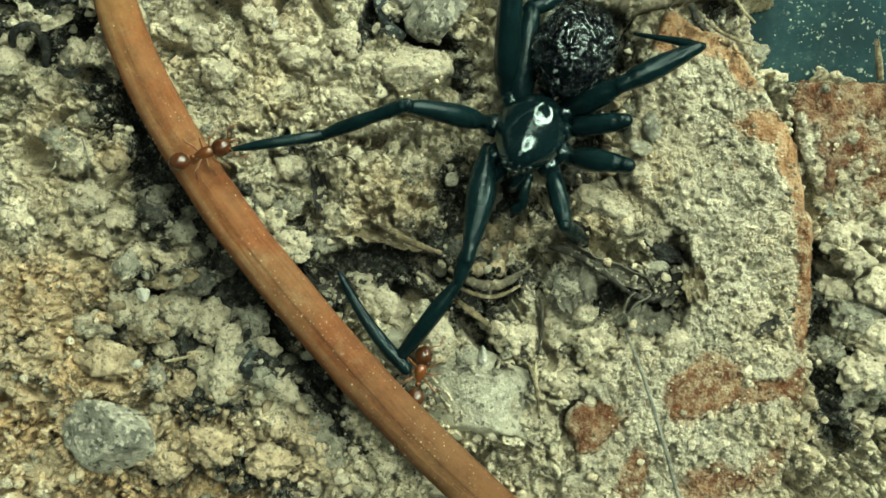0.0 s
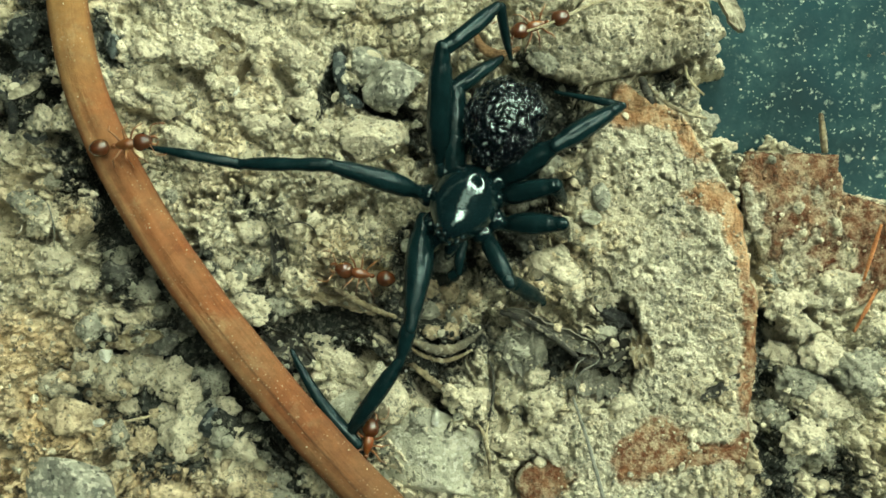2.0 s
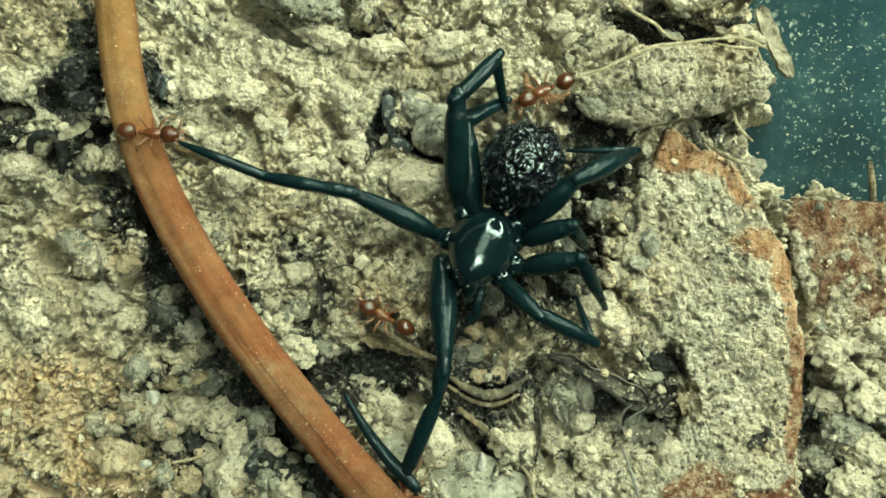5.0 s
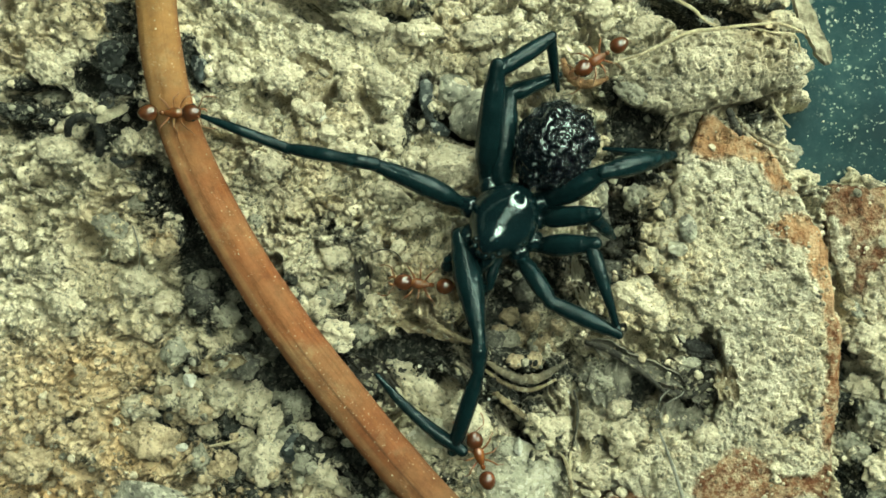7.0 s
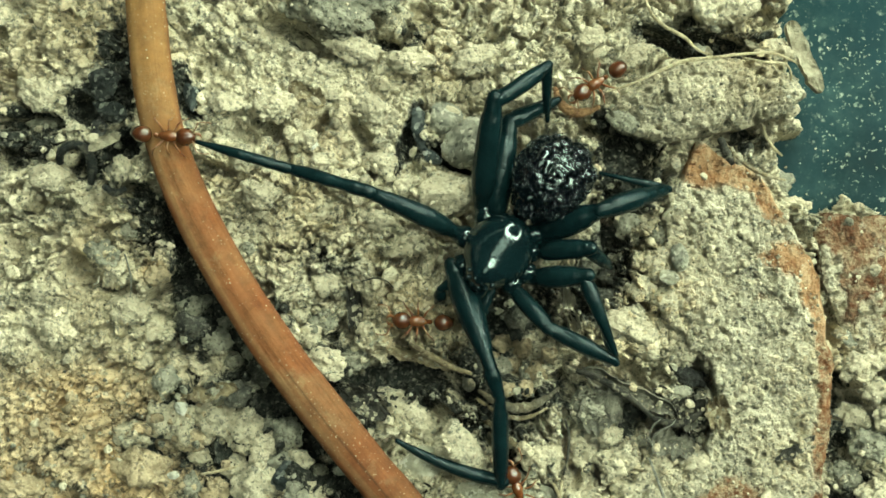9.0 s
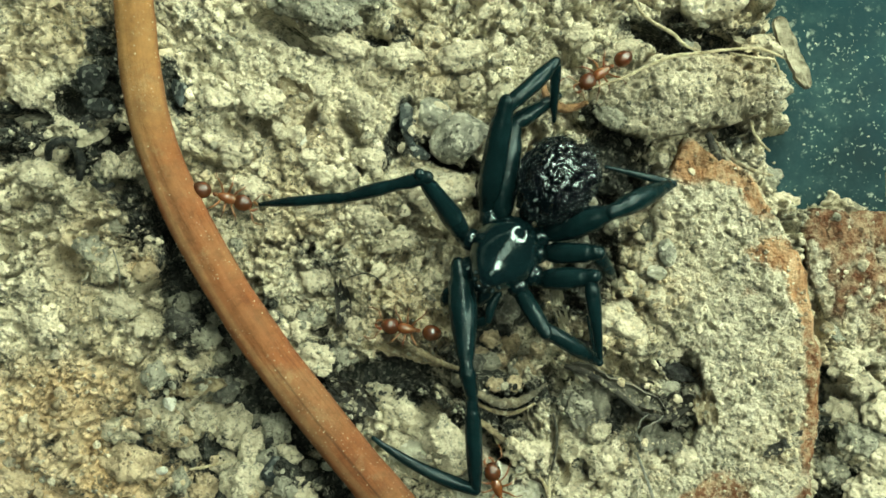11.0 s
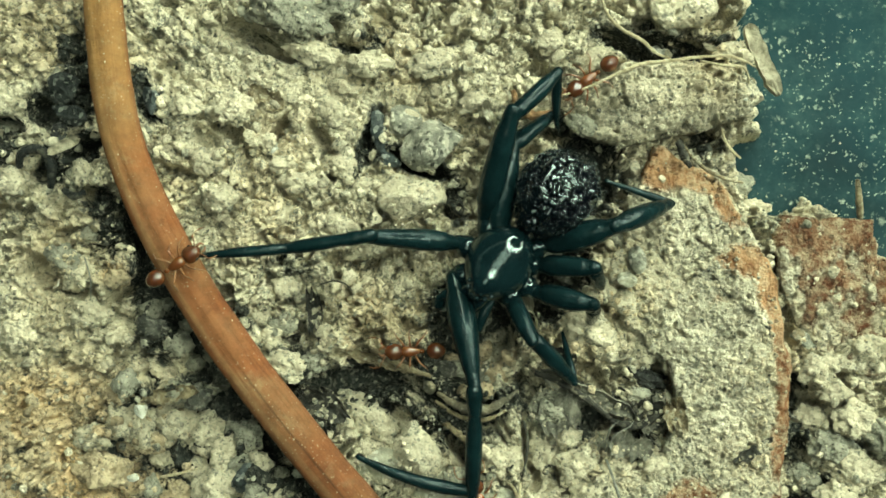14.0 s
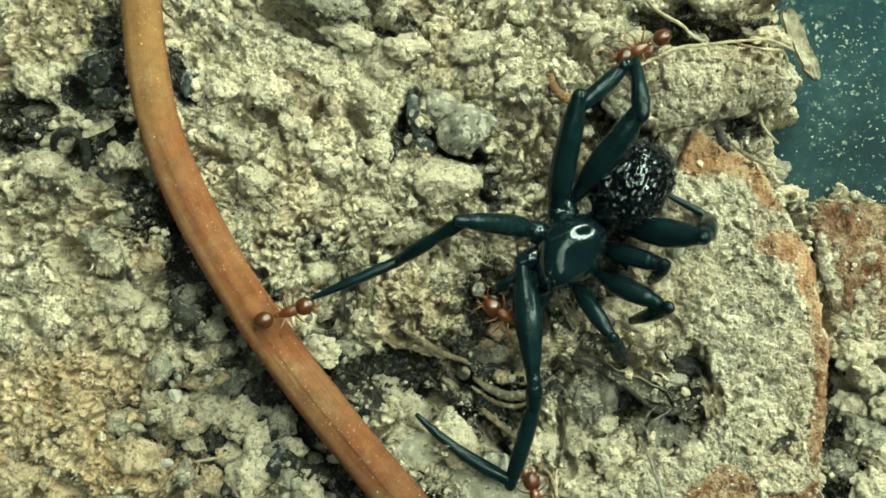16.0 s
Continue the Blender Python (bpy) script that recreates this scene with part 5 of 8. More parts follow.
    stone(17.65, 1.77, 0.6, 0.5, 0.4, 20, BLUE_STONE, "dark blue-grey stone chip on the bark")
    stone(18.27, -2.67, 0.65, 0.45, 0.4, -20, STONE, "pale grey stone chip by the bark edge")
    stone(-10.93, -5.67, 0.30, 0.42, 0.3, -10, QUARTZ, "small white angular grain on a clod", lift=1.0, sub=3)
    stone(-11.35, -8.6, 0.24, 0.17, 0.16, 0, QUARTZ, "tiny pale green grain on the soil", lift=0.9, sub=3, facets=4)
    stone(3.27, -8.6, 0.18, 0.38, 0.18, 5, QUARTZ, "tiny pale green grain on a stone", lift=0.8, sub=3, facets=4)
    stone(11.9, 10.28, 0.32, 0.28, 0.28, 0, QUARTZ, "small pale round grain by a root", sub=3, facets=2)
    stone(-5.47, 5.9, 0.30, 0.28, 0.25, 0, QUARTZ, "small pale round grain on the soil", sub=3, facets=2)
    stone(10.15, 0.03, 0.42, 0.3, 0.28, -20, PALE_STONE, "pale pebble on the bark crust", sub=3, facets=5, lift=0.95)
    stone(2.15, -1.1, 0.28, 0.3, 0.25, 0, PALE_STONE, "pale pebble under the spider's jaws", sub=3, facets=4)
    stone(1.52, -4.97, 0.3, 0.3, 0.25, 0, PALE_STONE, "small pale pebble in the hollow", sub=3, facets=4)
    # added lump: its grey stands in for shade under the slab's left end
    lump("soil_slab", 8.4, 6.9, 1.0, 0.6, 0.5, -30, GREY_CLOD, "dark grey lump coloured as the slab's shaded underside", "soil clod", lift=0.2, rough=0.25)
    stone(-10.65, 7.9, 0.35, 0.8, 0.4, 5, BLUE_STONE, "dark grey chip beside the needle")
    lump("rotten_wood", 11.1, -4.3, 1.15, 0.40, 0.5, -25, CHAR_CLOD, "dark brown-black rotten wood lump in a hollow", "wood", lift=-0.9, rough=0.4)


def build_crumbs():
    """Loose crumbs strewn over the soil, the bark and the tray's bare corner."""
    rng = np.random.RandomState(11)
    base, shared, singles = [], {}, 0
    for k in range(14):
        bm = bmesh.new()
        bmesh.ops.create_icosphere(bm, subdivisions=1 if k < 6 else 2, radius=1)
        r = random.Random(k)
        cuts = [(Vector((r.gauss(0, 1), r.gauss(0, 1), r.gauss(0, 1))).normalized(), r.uniform(0.45, 0.8)) for _ in range(7)]
        p = []
        for v in bm.verts:
            q = v.co * (r.uniform(0.5, 1.3) if k < 6 else r.uniform(0.86, 1.16))
            for d, lim in cuts if k >= 6 else ():
                q = q - d * max(0.0, q.dot(d) - lim) * 0.9
            p.append(q)
        base.append((np.array(p), np.array([[v.index for v in f.verts] for f in bm.faces])))
        bm.free()
    for name, count, sizes, material, label, box, cat in (
            ("soil_nuggets", 7800, (0.07, 0.36), CLOD, "small pale tan soil nuggets heaped on the ground", (-21.5, 25.5, -17, 14), "soil crumbs"),
            ("grey_nuggets", 2600, (0.07, 0.32), GREY_CLOD, "small grey soil nuggets heaped on the ground", (-21.5, 25.5, -17, 14), "soil crumbs"),
            ("ochre_nuggets", 2400, (0.06, 0.34), OCHRE_CLOD, "small ochre-brown soil nuggets heaped on the ground", (-21.5, -3.0, -17, -3.5), "soil crumbs"),
            ("soil_crumbs", 9000, (0.028, 0.12), CLOD, "loose pale tan soil crumbs strewn over the ground", (-22, 27, -18, 15), "soil crumbs"),
            ("soil_grit", 6000, (0.04, 0.13), CLOD, "fine pale grit strewn over the soil and bark", (-20, 25, -17, 4), "soil crumbs"),
            ("crust_nuggets", 5200, (0.04, 0.19), CLOD, "small pale soil nuggets stuck to the bark crust", (9.5, 17.5, -14, 4), "soil crumbs"),
            ("crust_grit", 2600, (0.03, 0.10), CLOD, "fine pale grit crusting the bark", (9, 18, -17, 6), "soil crumbs"),
            ("litter_crumbs", 1500, (0.035, 0.15), GREY_CLOD, "grey gritty crumbs strewn over rotten leaf litter", (5.5, 13.0, -8.5, -2.4), "soil crumbs"),
            ("hollow_crumbs", 1300, (0.035, 0.15), GREY_CLOD, "grey gritty crumbs in a dark hollow", (-6.0, 2.2, -6.4, 1.0), "soil crumbs"),
            ("humus_crumbs", 3200, (0.03, 0.12), DARK_CLOD, "loose dark humus crumbs strewn over the soil", (-22, 27, -18, 15), "soil crumbs"),
            ("sand_grains", 800, (0.03, 0.085), QUARTZ, "tiny white sand grains strewn over the soil", (-22, 27, -18, 15), "sand grains")):
        vs, fs, n = [], [], 0
        big = name.endswith("nuggets")
        for _ in range(count):
            x, y = rng.uniform(box[0], box[1]), rng.uniform(box[2], box[3])
            i, j = cell(x, y)
            z = TOP[i, j]
            bare = z < -2.2
            if rng.uniform() > ((0.0 if big else 0.05) if bare else (0.60 if big else 0.40) if z - HH[i, j] > 0.3 else 1.0):
                continue
            r = rng.uniform(0, 1) ** 2.6 * (sizes[1] - sizes[0]) + sizes[0]
            if bare:
                z, r = -2.2, r * 0.7
            elif big and z - HH[i, j] > 0.3:
                r *= 0.8
            if rng.uniform() > CRUST_MAP[i, j] + 0.12 or -2.2 < z < -1.05:
                continue
            if material is CLOD and rng.uniform() < 0.85 * OCHRE_MAP[i, j] or material is OCHRE_CLOD and rng.uniform() > OCHRE_MAP[i, j]:
                continue
            if material is not OCHRE_CLOD and (material in (CLOD, QUARTZ)) == (rng.uniform() < 1.35 * HUMUS_SHADE_MAP[i, j]) and material is not DARK_CLOD:
                continue
            p, f = base[6 + rng.randint(8) if big else rng.randint(6)]
            a = rng.uniform(0, 6.28)
            m = np.array([[math.cos(a), -math.sin(a), 0], [math.sin(a), math.cos(a), 0], [0, 0, rng.uniform(0.6, 1)]])
            if big and r > 0.22 and singles < 130:
                singles += 1
                key = (material.name, int(rng.randint(6)))
                if key not in shared:
                    shared[key] = flesh("soil_clod", base[6 + key[1]][0], base[6 + key[1]][1], material, False)
                ob = new("soil_clod", shared[key])
                ob.matrix_basis = Matrix.LocRotScale(Vector((x, y, z + 0.3 * r)) * MM, Euler((0, 0, a)), Vector(rng.uniform(0.75, 1.25, 3)) * r)
                tagged(ob, {CLOD: "small pale tan soil nugget", OCHRE_CLOD: "small ochre-brown soil nugget"}.get(material, "small grey soil nugget"), "soil clod", "nuggets on the soil")
                continue
            vs.append((p * rng.uniform(0.75, 1.25, 3)) @ m.T * r + (x, y, z + 0.3 * r))
            fs.append(f + n)
            n += len(p)
        tagged(new(name, flesh(name, np.vstack(vs), np.vstack(fs), material, False)), label, cat, kind="stuff")


# ---- strands, chips and litter ----
def build_needle():
    c = spline([(-12.18, 18.34, 2.6), (-12.23, 14.78, 2.6), (-12.21, 12.16, 2.6), (-12.11, 10.51, 2.5), (-11.86, 8.14, 2.45), (-11.36, 5.76, 2.35), (-10.47, 3.38, 2.25), (-9.26, 0.98, 2.2), (-7.82, -1.41, 2.2), (-6.16, -3.81, 2.2), (-4.29, -6.21, 2.2), (-2.33, -8.62, 2.15), (-0.6, -10.61, 2.05), (1.3, -12.64, 1.9), (3.66, -14.99, 1.7), (6.22, -17.47, 1.5)], 14)
    d = np.gradient(c, axis=0)
    d /= np.linalg.norm(d, axis=1)[:, None]
    s = np.cross(d, (0, 0, 1.0))
    s /= np.linalg.norm(s, axis=1)[:, None]
    n = np.cross(s, d)
    k = 40
    a = np.linspace(0, 2 * np.pi, k, endpoint=False)
    # rounded back with two shallow grooves, flatter belly
    r = 1 - 0.055 * np.exp(-((a - 1.25) / 0.16) ** 2) - 0.05 * np.exp(-((a - 2.15) / 0.14) ** 2) + 0.02 * np.cos(2 * a)
    flat = np.where(np.sin(a) > 0, 0.72, 0.50)
    t = np.linspace(0, 1, len(c))
    size = np.interp(t, (0, 0.25, 0.6, 1), (0.80, 0.86, 0.93, 0.98))
    wob = 1 + 0.02 * value_noise(t * 40, t * 0, 1.0, 77)
    v = c[:, None] + (size * wob)[:, None, None] * r[None, :, None] * (np.cos(a)[None, :, None] * s[:, None] + (flat * np.sin(a))[None, :, None] * n[:, None])
    i, j = np.meshgrid(np.arange(len(c) - 1), np.arange(k), indexing="ij")
    q = np.stack([i * k + j, (i + 1) * k + j, (i + 1) * k + (j + 1) % k, i * k + (j + 1) % k], -1).reshape(-1, 4)
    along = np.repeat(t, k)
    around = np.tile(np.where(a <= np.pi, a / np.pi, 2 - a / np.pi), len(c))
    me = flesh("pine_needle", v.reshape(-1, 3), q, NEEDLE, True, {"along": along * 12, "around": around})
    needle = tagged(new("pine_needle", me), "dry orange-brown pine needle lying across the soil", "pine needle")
    rng = np.random.RandomState(5)
    vs, fs = [], []
    corner = np.array([(1, 0, 0), (-1, 0, 0), (0, 1, 0), (0, -1, 0), (0, 0, 1), (0, 0, -1)], float)
    face = np.array([(0, 2, 4), (2, 1, 4), (1, 3, 4), (3, 0, 4), (2, 0, 5), (1, 2, 5), (3, 1, 5), (0, 3, 5)])
    for _ in range(150):
        i, side = rng.randint(20, len(c) - 20), rng.choice((0.08, 0.16, 0.5, 0.84, 0.92)) + rng.normal(0, 0.05)
        at = v[i, int(np.clip(side, 0.02, 0.98) * k / 2)]
        r = 0.013 + 0.035 * rng.uniform() ** 3
        fs.append(face + 6 * len(vs))
        vs.append(at + corner * r * rng.uniform(0.6, 1.3, (6, 1)))
    part("grit", flesh("grit", np.vstack(vs), np.vstack(fs), CLOD, False), CLOD, needle, "pale dust grains stuck to the needle")


def fibre(name, points, radii, material, label, category, **more):
    return tagged(new(name, strand(name, points, radii, material, **more)), label, category)


def shard(name, x, y, length, width, turn, lift, material, label, category, curl=0.3, thick=0.12, seed=1, tilt=0, level=None, ragged=1.0):
    """A curled flake of leaf, bark or straw with ragged edges."""
    nx, ny = 44, 14
    rng = np.random.RandomState(seed)
    u, v = np.meshgrid(np.linspace(-1, 1, nx), np.linspace(-1, 1, ny), indexing="ij")
    taper = np.sqrt(np.clip(1 - np.abs(u) ** 6, 0.05, 1)) * (1 + ragged * 0.35 * value_noise(u * 4, v * 0 + np.sign(v) * 3, 1, seed) + ragged * 0.2 * value_noise(u * 11, np.sign(v) * 3.0, 1, seed + 5))
    px, py = u * length / 2, v * taper * width / 2
    pz = curl * width * (v * v - 0.4) + 0.3 * curl * length * u * u * 0.3 + 0.14 * value_noise(px, py, 0.55, seed + 1) + 0.09 * value_noise(px, py, 0.22, seed + 3)
    px = px + 0.04 * length * value_noise(v * 3, u, 1, seed + 2)
    top = np.stack([px, py, pz], -1).reshape(-1, 3)
    low = top - (0, 0, thick)
    f = grid_faces(nx, ny)
    n = nx * ny
    ring = [i * ny for i in range(nx)] + [(nx - 1) * ny + j for j in range(1, ny)] + [i * ny + ny - 1 for i in range(nx - 2, -1, -1)] + [j for j in range(ny - 2, 0, -1)]
    side = np.array([(ring[(i + 1) % len(ring)], ring[i], ring[i] + n, ring[(i + 1) % len(ring)] + n) for i in range(len(ring))])
    ob = new(name, flesh(name, np.vstack([top, low]), np.vstack([f, f[:, ::-1] + n, side[:, ::-1]]), material))
    z = ground_z(x, y) + lift if level is None else level
    ob.matrix_basis = pose(x * MM, y * MM, z * MM, tilt, 0, turn)
    if category == "leaf litter":
        c, s = math.cos(radians(turn)), math.sin(radians(turn))
        u, v = ((XX - x) * c + (YY - y) * s) / (0.45 * length), ((YY - y) * c - (XX - x) * s) / (0.4 * width)
        TOP[:] = np.where(u * u + v * v < 1, np.maximum(TOP, z + 0.02), TOP)
    return tagged(ob, label, category)


def build_strands():
    fibre("root", [(7.26, 7.93, 1.9), (8.34, 8.27, 1.9), (9.57, 8.84, 1.8), (10.68, 9.3, 1.7), (12.01, 9.47, 1.7), (13.22, 9.61, 1.7), (14.34, 9.68, 1.6), (15.09, 9.5, 1.5), (15.74, 9.26, 1.2)], (0.04, 0.06, 0.085, 0.08, 0.06, 0.07, 0.03), ROOT, "pale tan root fibre lying over the soil slab", "root", wob=0.22, squash=0.6)
    fibre("root", [(13.19, 9.45, 1.8), (14.16, 9.25, 1.8), (15.09, 9.21, 1.5), (15.48, 8.73, 1), (15.41, 8.21, 0.4)], (0.05, 0.055, 0.05, 0.03), ROOT, "thin pale root fibre bending over the slab's end", "root")
    fibre("root", [(8.93, 12.59, 1.3), (9.3, 11.49, 1.3), (9.92, 10.9, 1.2), (10.82, 10.45, 1), (11.5, 9.94, 0.7), (12.18, 9.75, 0.4)], (0.06, 0.08, 0.09, 0.08, 0.04), ROOT, "pale curved root fibre above a dark hollow", "root", wob=0.1)
    fibre("root", [(12.76, 5.83, 0.6), (13.22, 5.11, 1.2), (13.81, 4.66, 1.3), (14.57, 4.38, 1.2), (15.27, 4.25, 0.9)], (0.06, 0.09, 0.09, 0.05), LITTER, "thin brown rootlet along the bark edge", "root")
    fibre("root", [(12.46, 6.06, 0.8), (12.64, 5.41, 1.1), (12.91, 4.91, 1.2)], (0.16, 0.2, 0.1), DARK_LITTER, "dark rootlet stub at the bark's tip", "root", wob=0.1)
    fibre("root", [(14.53, 6.65, 0), (14.59, 6.1, 0.4), (14.91, 5.68, 0.4), (15.35, 5.4, 0)], (0.06, 0.08, 0.05), ROOT, "short pale rootlet at the soil's edge", "root")
    shard("straw_bit", 16.43, 9.82, 3.3, 0.66, -66, 0, STRAW, "broken grey straw splinter lying on the tray", "straw", 0.10, 0.45, 31, 0, -0.2, 0.3)
    fibre("rootlet", [(-3.15, -0.17, 1.2), (-2.53, -0.02, 1.4), (-2.05, -0.17, 1.3), (-1.69, -0.59, 1)], (0.025, 0.035, 0.02), DARK_LITTER, "thin dark rootlet curling over soil", "root")
    fibre("rootlet", [(-13.57, 1.01, 0.6), (-13.25, 0.02, 0.8), (-13.33, -0.92, 0.5)], (0.03, 0.035, 0.02), HAIR, "thin dark rootlet on the soil", "root")
    fibre("rootlet", [(-14.93, -0.35, 0.6), (-14.65, -0.22, 0.9), (-14.63, 0.02, 0.8)], (0.03, 0.04, 0.02), SHELL, "tiny pale rootlet on the soil", "root")
    fibre("rootlet", [(5.65, -6.09, 1.2), (5.82, -6.82, 1.2), (5.78, -7.81, 1.1), (5.62, -8.6, 0.8)], (0.05, 0.07, 0.05), DARK_LITTER, "thin dark rootlet between clods", "root")
    fibre("rootlet", [(4.94, -8.82, 0.9), (5.29, -9.16, 1.1), (5.55, -10.28, 1), (5.64, -11.35, 0.6)], (0.06, 0.09, 0.05), LITTER, "brown rootlet between clods", "root")
    fibre("rootlet", [(5.56, -8.82, 0.9), (5.49, -9.53, 1.1), (5.67, -10.53, 1)], (0.05, 0.06, 0.03), ROOT, "pale brown rootlet between clods", "root")
    fibre("hair", [(9.12, -7.25, 1.6), (9.29, -6.35, 2), (9.69, -6.02, 1.8)], (0.02, 0.035, 0.015), HAIR, "thin grey silky fibre on dark litter", "fibre")
    fibre("hair", [(8.86, -7.16, 1.4), (9.12, -6.85, 1.9), (9.39, -7.36, 1.7), (9.28, -7.77, 1.4)], (0.02, 0.03, 0.015), HAIR, "thin grey silky fibre on dark litter", "fibre")
    fibre("hair", [(9.14, -7.39, 1.5), (9.53, -6.6, 2), (10.17, -6.26, 1.8), (10.4, -6.05, 1.5)], (0.02, 0.03, 0.015), HAIR, "thin grey silky fibre on dark litter", "fibre")
    fibre("hair", [(9.14, -7.65, 2.2), (9.39, -8.64, 3.4), (9.67, -9.85, 4.4), (10.11, -11.77, 5), (10.8, -14.66, 5.2)], (0.05, 0.07, 0.08, 0.07), HAIR, "grey bristle rising above the soil", "fibre")
    fibre("rootlet", [(-10.12, -8.53, 1.2), (-9.37, -8.39, 1.3), (-8.41, -8.16, 1.2)], (0.05, 0.07, 0.04), ROOT, "short pale root bit by the clods", "root")
    shard("straw_bit", -14.2, 5.8, 1.5, 0.42, 26, 0.9, STRAW, "grey straw splinter beside the needle", "straw", 0.2, 0.14, 61, 6, 1.6, 0.4)
    fibre("rootlet", [(20.47, 2.74, 0.6), (20.29, 3.46, 1), (20.14, 4.38, 1.2)], (0.14, 0.17, 0.10), LITTER, "upright brown splinter at the bark's edge", "twig", wob=0.1)
    fibre("needle_bit", [(22.81, -0.47, 0.9), (22.43, -1.45, 1), (21.98, -2.93, 0.9)], (0.06, 0.11, 0.06), ORANGE, "short orange needle bit on soil", "pine needle")
    fibre("needle_bit", [(22.57, -3.29, 0.9), (22.03, -4.2, 1), (21.57, -5.15, 0.8)], (0.06, 0.10, 0.06), ORANGE, "short orange needle bit on soil", "pine needle")
    fibre("dark_ring", [(-16.35, 4.95, 0.8), (-16.15, 5.45, 1.2), (-15.6, 5.72, 1.3), (-15.05, 5.5, 1.3), (-14.82, 4.9, 1.2), (-15.0, 4.05, 0.8)], (0.15, 0.20, 0.19, 0.21, 0.24, 0.15), CHAR, "black arched plant scrap half sunk in soil", "litter", wob=0.12)
    fibre("dark_ring", [(-14.4, 3.95, 0.9), (-13.9, 3.65, 1.1), (-13.45, 3.85, 0.9)], (0.12, 0.18, 0.12), CHAR, "small black curved scrap below a clod", "litter", wob=0.12)
    shard("leaf_fragment", -3.35, -5.6, 2.0, 2.2, 40, 0.6, DARK_LITTER, "dark curled leaf flake at the needle's edge", "leaf litter", 0.25, 0.1, 7, 20)
    shard("leaf_fragment", -0.6, -3.6, 3.2, 0.5, -14, 0.8, LITTER, "dark brown twig bark strip", "leaf litter", 0.5, 0.14, 9)
    shard("leaf_fragment", 8.03, -4.85, 2.4, 0.6, -28, 0.6, DARK_LITTER, "dark speckled leaf flake on the soil", "leaf litter", 0.25, 0.12, 11)
    shard("leaf_fragment", 11.28, -5.78, 1.7, 0.9, -20, 0.7, DARK_LITTER, "dark speckled leaf flake by the bark", "leaf litter", 0.2, 0.12, 13)
    shard("leaf_fragment", -5.6, 8.03, 1.8, 0.8, -30, 0.3, LITTER, "small brown leaf flake on the soil", "leaf litter", 0.2, 0.1, 17)
    shard("leaf_fragment", -3.55, -1.48, 0.7, 1.9, 5, 0.5, DARK_LITTER, "dark speckled leaf flake on the soil", "leaf litter", 0.2, 0.1, 19)
    shard("leaf_fragment", -9.97, -5.1, 2.6, 0.6, 8, 0.5, LITTER, "grey leaf strip among clods", "leaf litter", 0.3, 0.1, 21)
    shard("leaf_fragment", -5.1, -10.1, 2.6, 0.5, -48, 0.5, STRAW, "pale straw strip beside the needle", "leaf litter", 0.3, 0.1, 23)
    shard("husk", 5.95, -1.48, 0.5, 1.9, 12, 1.0, SHELL, "pale curled seed husk under the spider", "husk", 0.8, 0.08, 25)
    shard("husk", 4.15, 7.28, 0.4, 1.1, 20, 1.2, SHELL, "small white husk behind the spider", "husk", 0.6, 0.08, 27)
    fibre("leaf_vein", [(1.92, -4.89, 0.9), (2.59, -5.35, 1.2), (3.56, -5.64, 1.3), (4.55, -5.4, 1.2), (5.43, -4.79, 0.9)], (0.08, 0.17, 0.24, 0.17, 0.06), TAN_LITTER, "curved tan leaf rib in a hollow", "leaf litter", wob=0.34, squash=0.5)
    fibre("leaf_vein", [(1.83, -5.29, 0.6), (2.73, -5.88, 0.9), (3.83, -6.11, 1), (4.94, -5.68, 0.9)], (0.06, 0.10, 0.11, 0.05), LITTER, "curved brown leaf rib in a hollow", "leaf litter", wob=0.34, squash=0.5)
    fibre("leaf_vein", [(2.08, -6.16, 0.6), (2.85, -6.74, 0.9), (3.59, -7.3, 0.9), (4.47, -7.69, 0.6)], (0.10, 0.15, 0.13, 0.06), LITTER, "torn brown leaf strip in a hollow", "leaf litter", wob=0.34, squash=0.4)
    fibre("leaf_vein", [(-1.08, -2.93, 0.9), (-0.1, -3.45, 1.1), (0.76, -3.9, 1), (1.63, -4.22, 0.7)], (0.10, 0.16, 0.14, 0.08), LITTER, "brown twig bit beside the spider", "twig", wob=0.25)
    fibre("leaf_vein", [(6.16, -4.02, 1), (7.24, -4.42, 1.2), (8.34, -5.11, 1.2), (9.49, -6.07, 0.9)], (0.10, 0.16, 0.15, 0.08), DARK_LITTER, "dark rotten twig among clods", "twig", wob=0.3)
    fibre("leaf_vein", [(9.47, -6.11, 1), (10.29, -6.33, 1.2), (11.17, -6.1, 1.1), (12.19, -5.38, 0.9)], (0.10, 0.18, 0.16, 0.08), DARK_LITTER, "dark rotten twig by the bark", "twig", wob=0.3, squash=0.6)
    shard("leaf_fragment", 9.65, -5.35, 1.5, 0.8, 30, 0.6, DARK_LITTER, "dark speckled leaf flake among clods", "leaf litter", 0.3, 0.12, 33, 15)
    shard("leaf_fragment", 12.15, -5.78, 1.0, 1.3, 10, 0.8, LITTER, "grey-brown leaf flake by the bark", "leaf litter", 0.3, 0.12, 35)
    shard("leaf_fragment", 10.53, -7.6, 1.6, 1.0, -10, 0.5, DARK_LITTER, "dark speckled leaf flake among clods", "leaf litter", 0.3, 0.12, 37)
    shard("leaf_fragment", 7.28, -3.35, 1.6, 0.7, -20, 0.6, DARK_LITTER, "dark speckled leaf flake among clods", "leaf litter", 0.3, 0.12, 39)
    shard("leaf_fragment", 15.7, -7.42, 2.0, 0.4, 32, 0, DARK_LITTER, "thin grey flake on the bark crust", "leaf litter", 0.2, 0.08, 41, 0, 1.0)
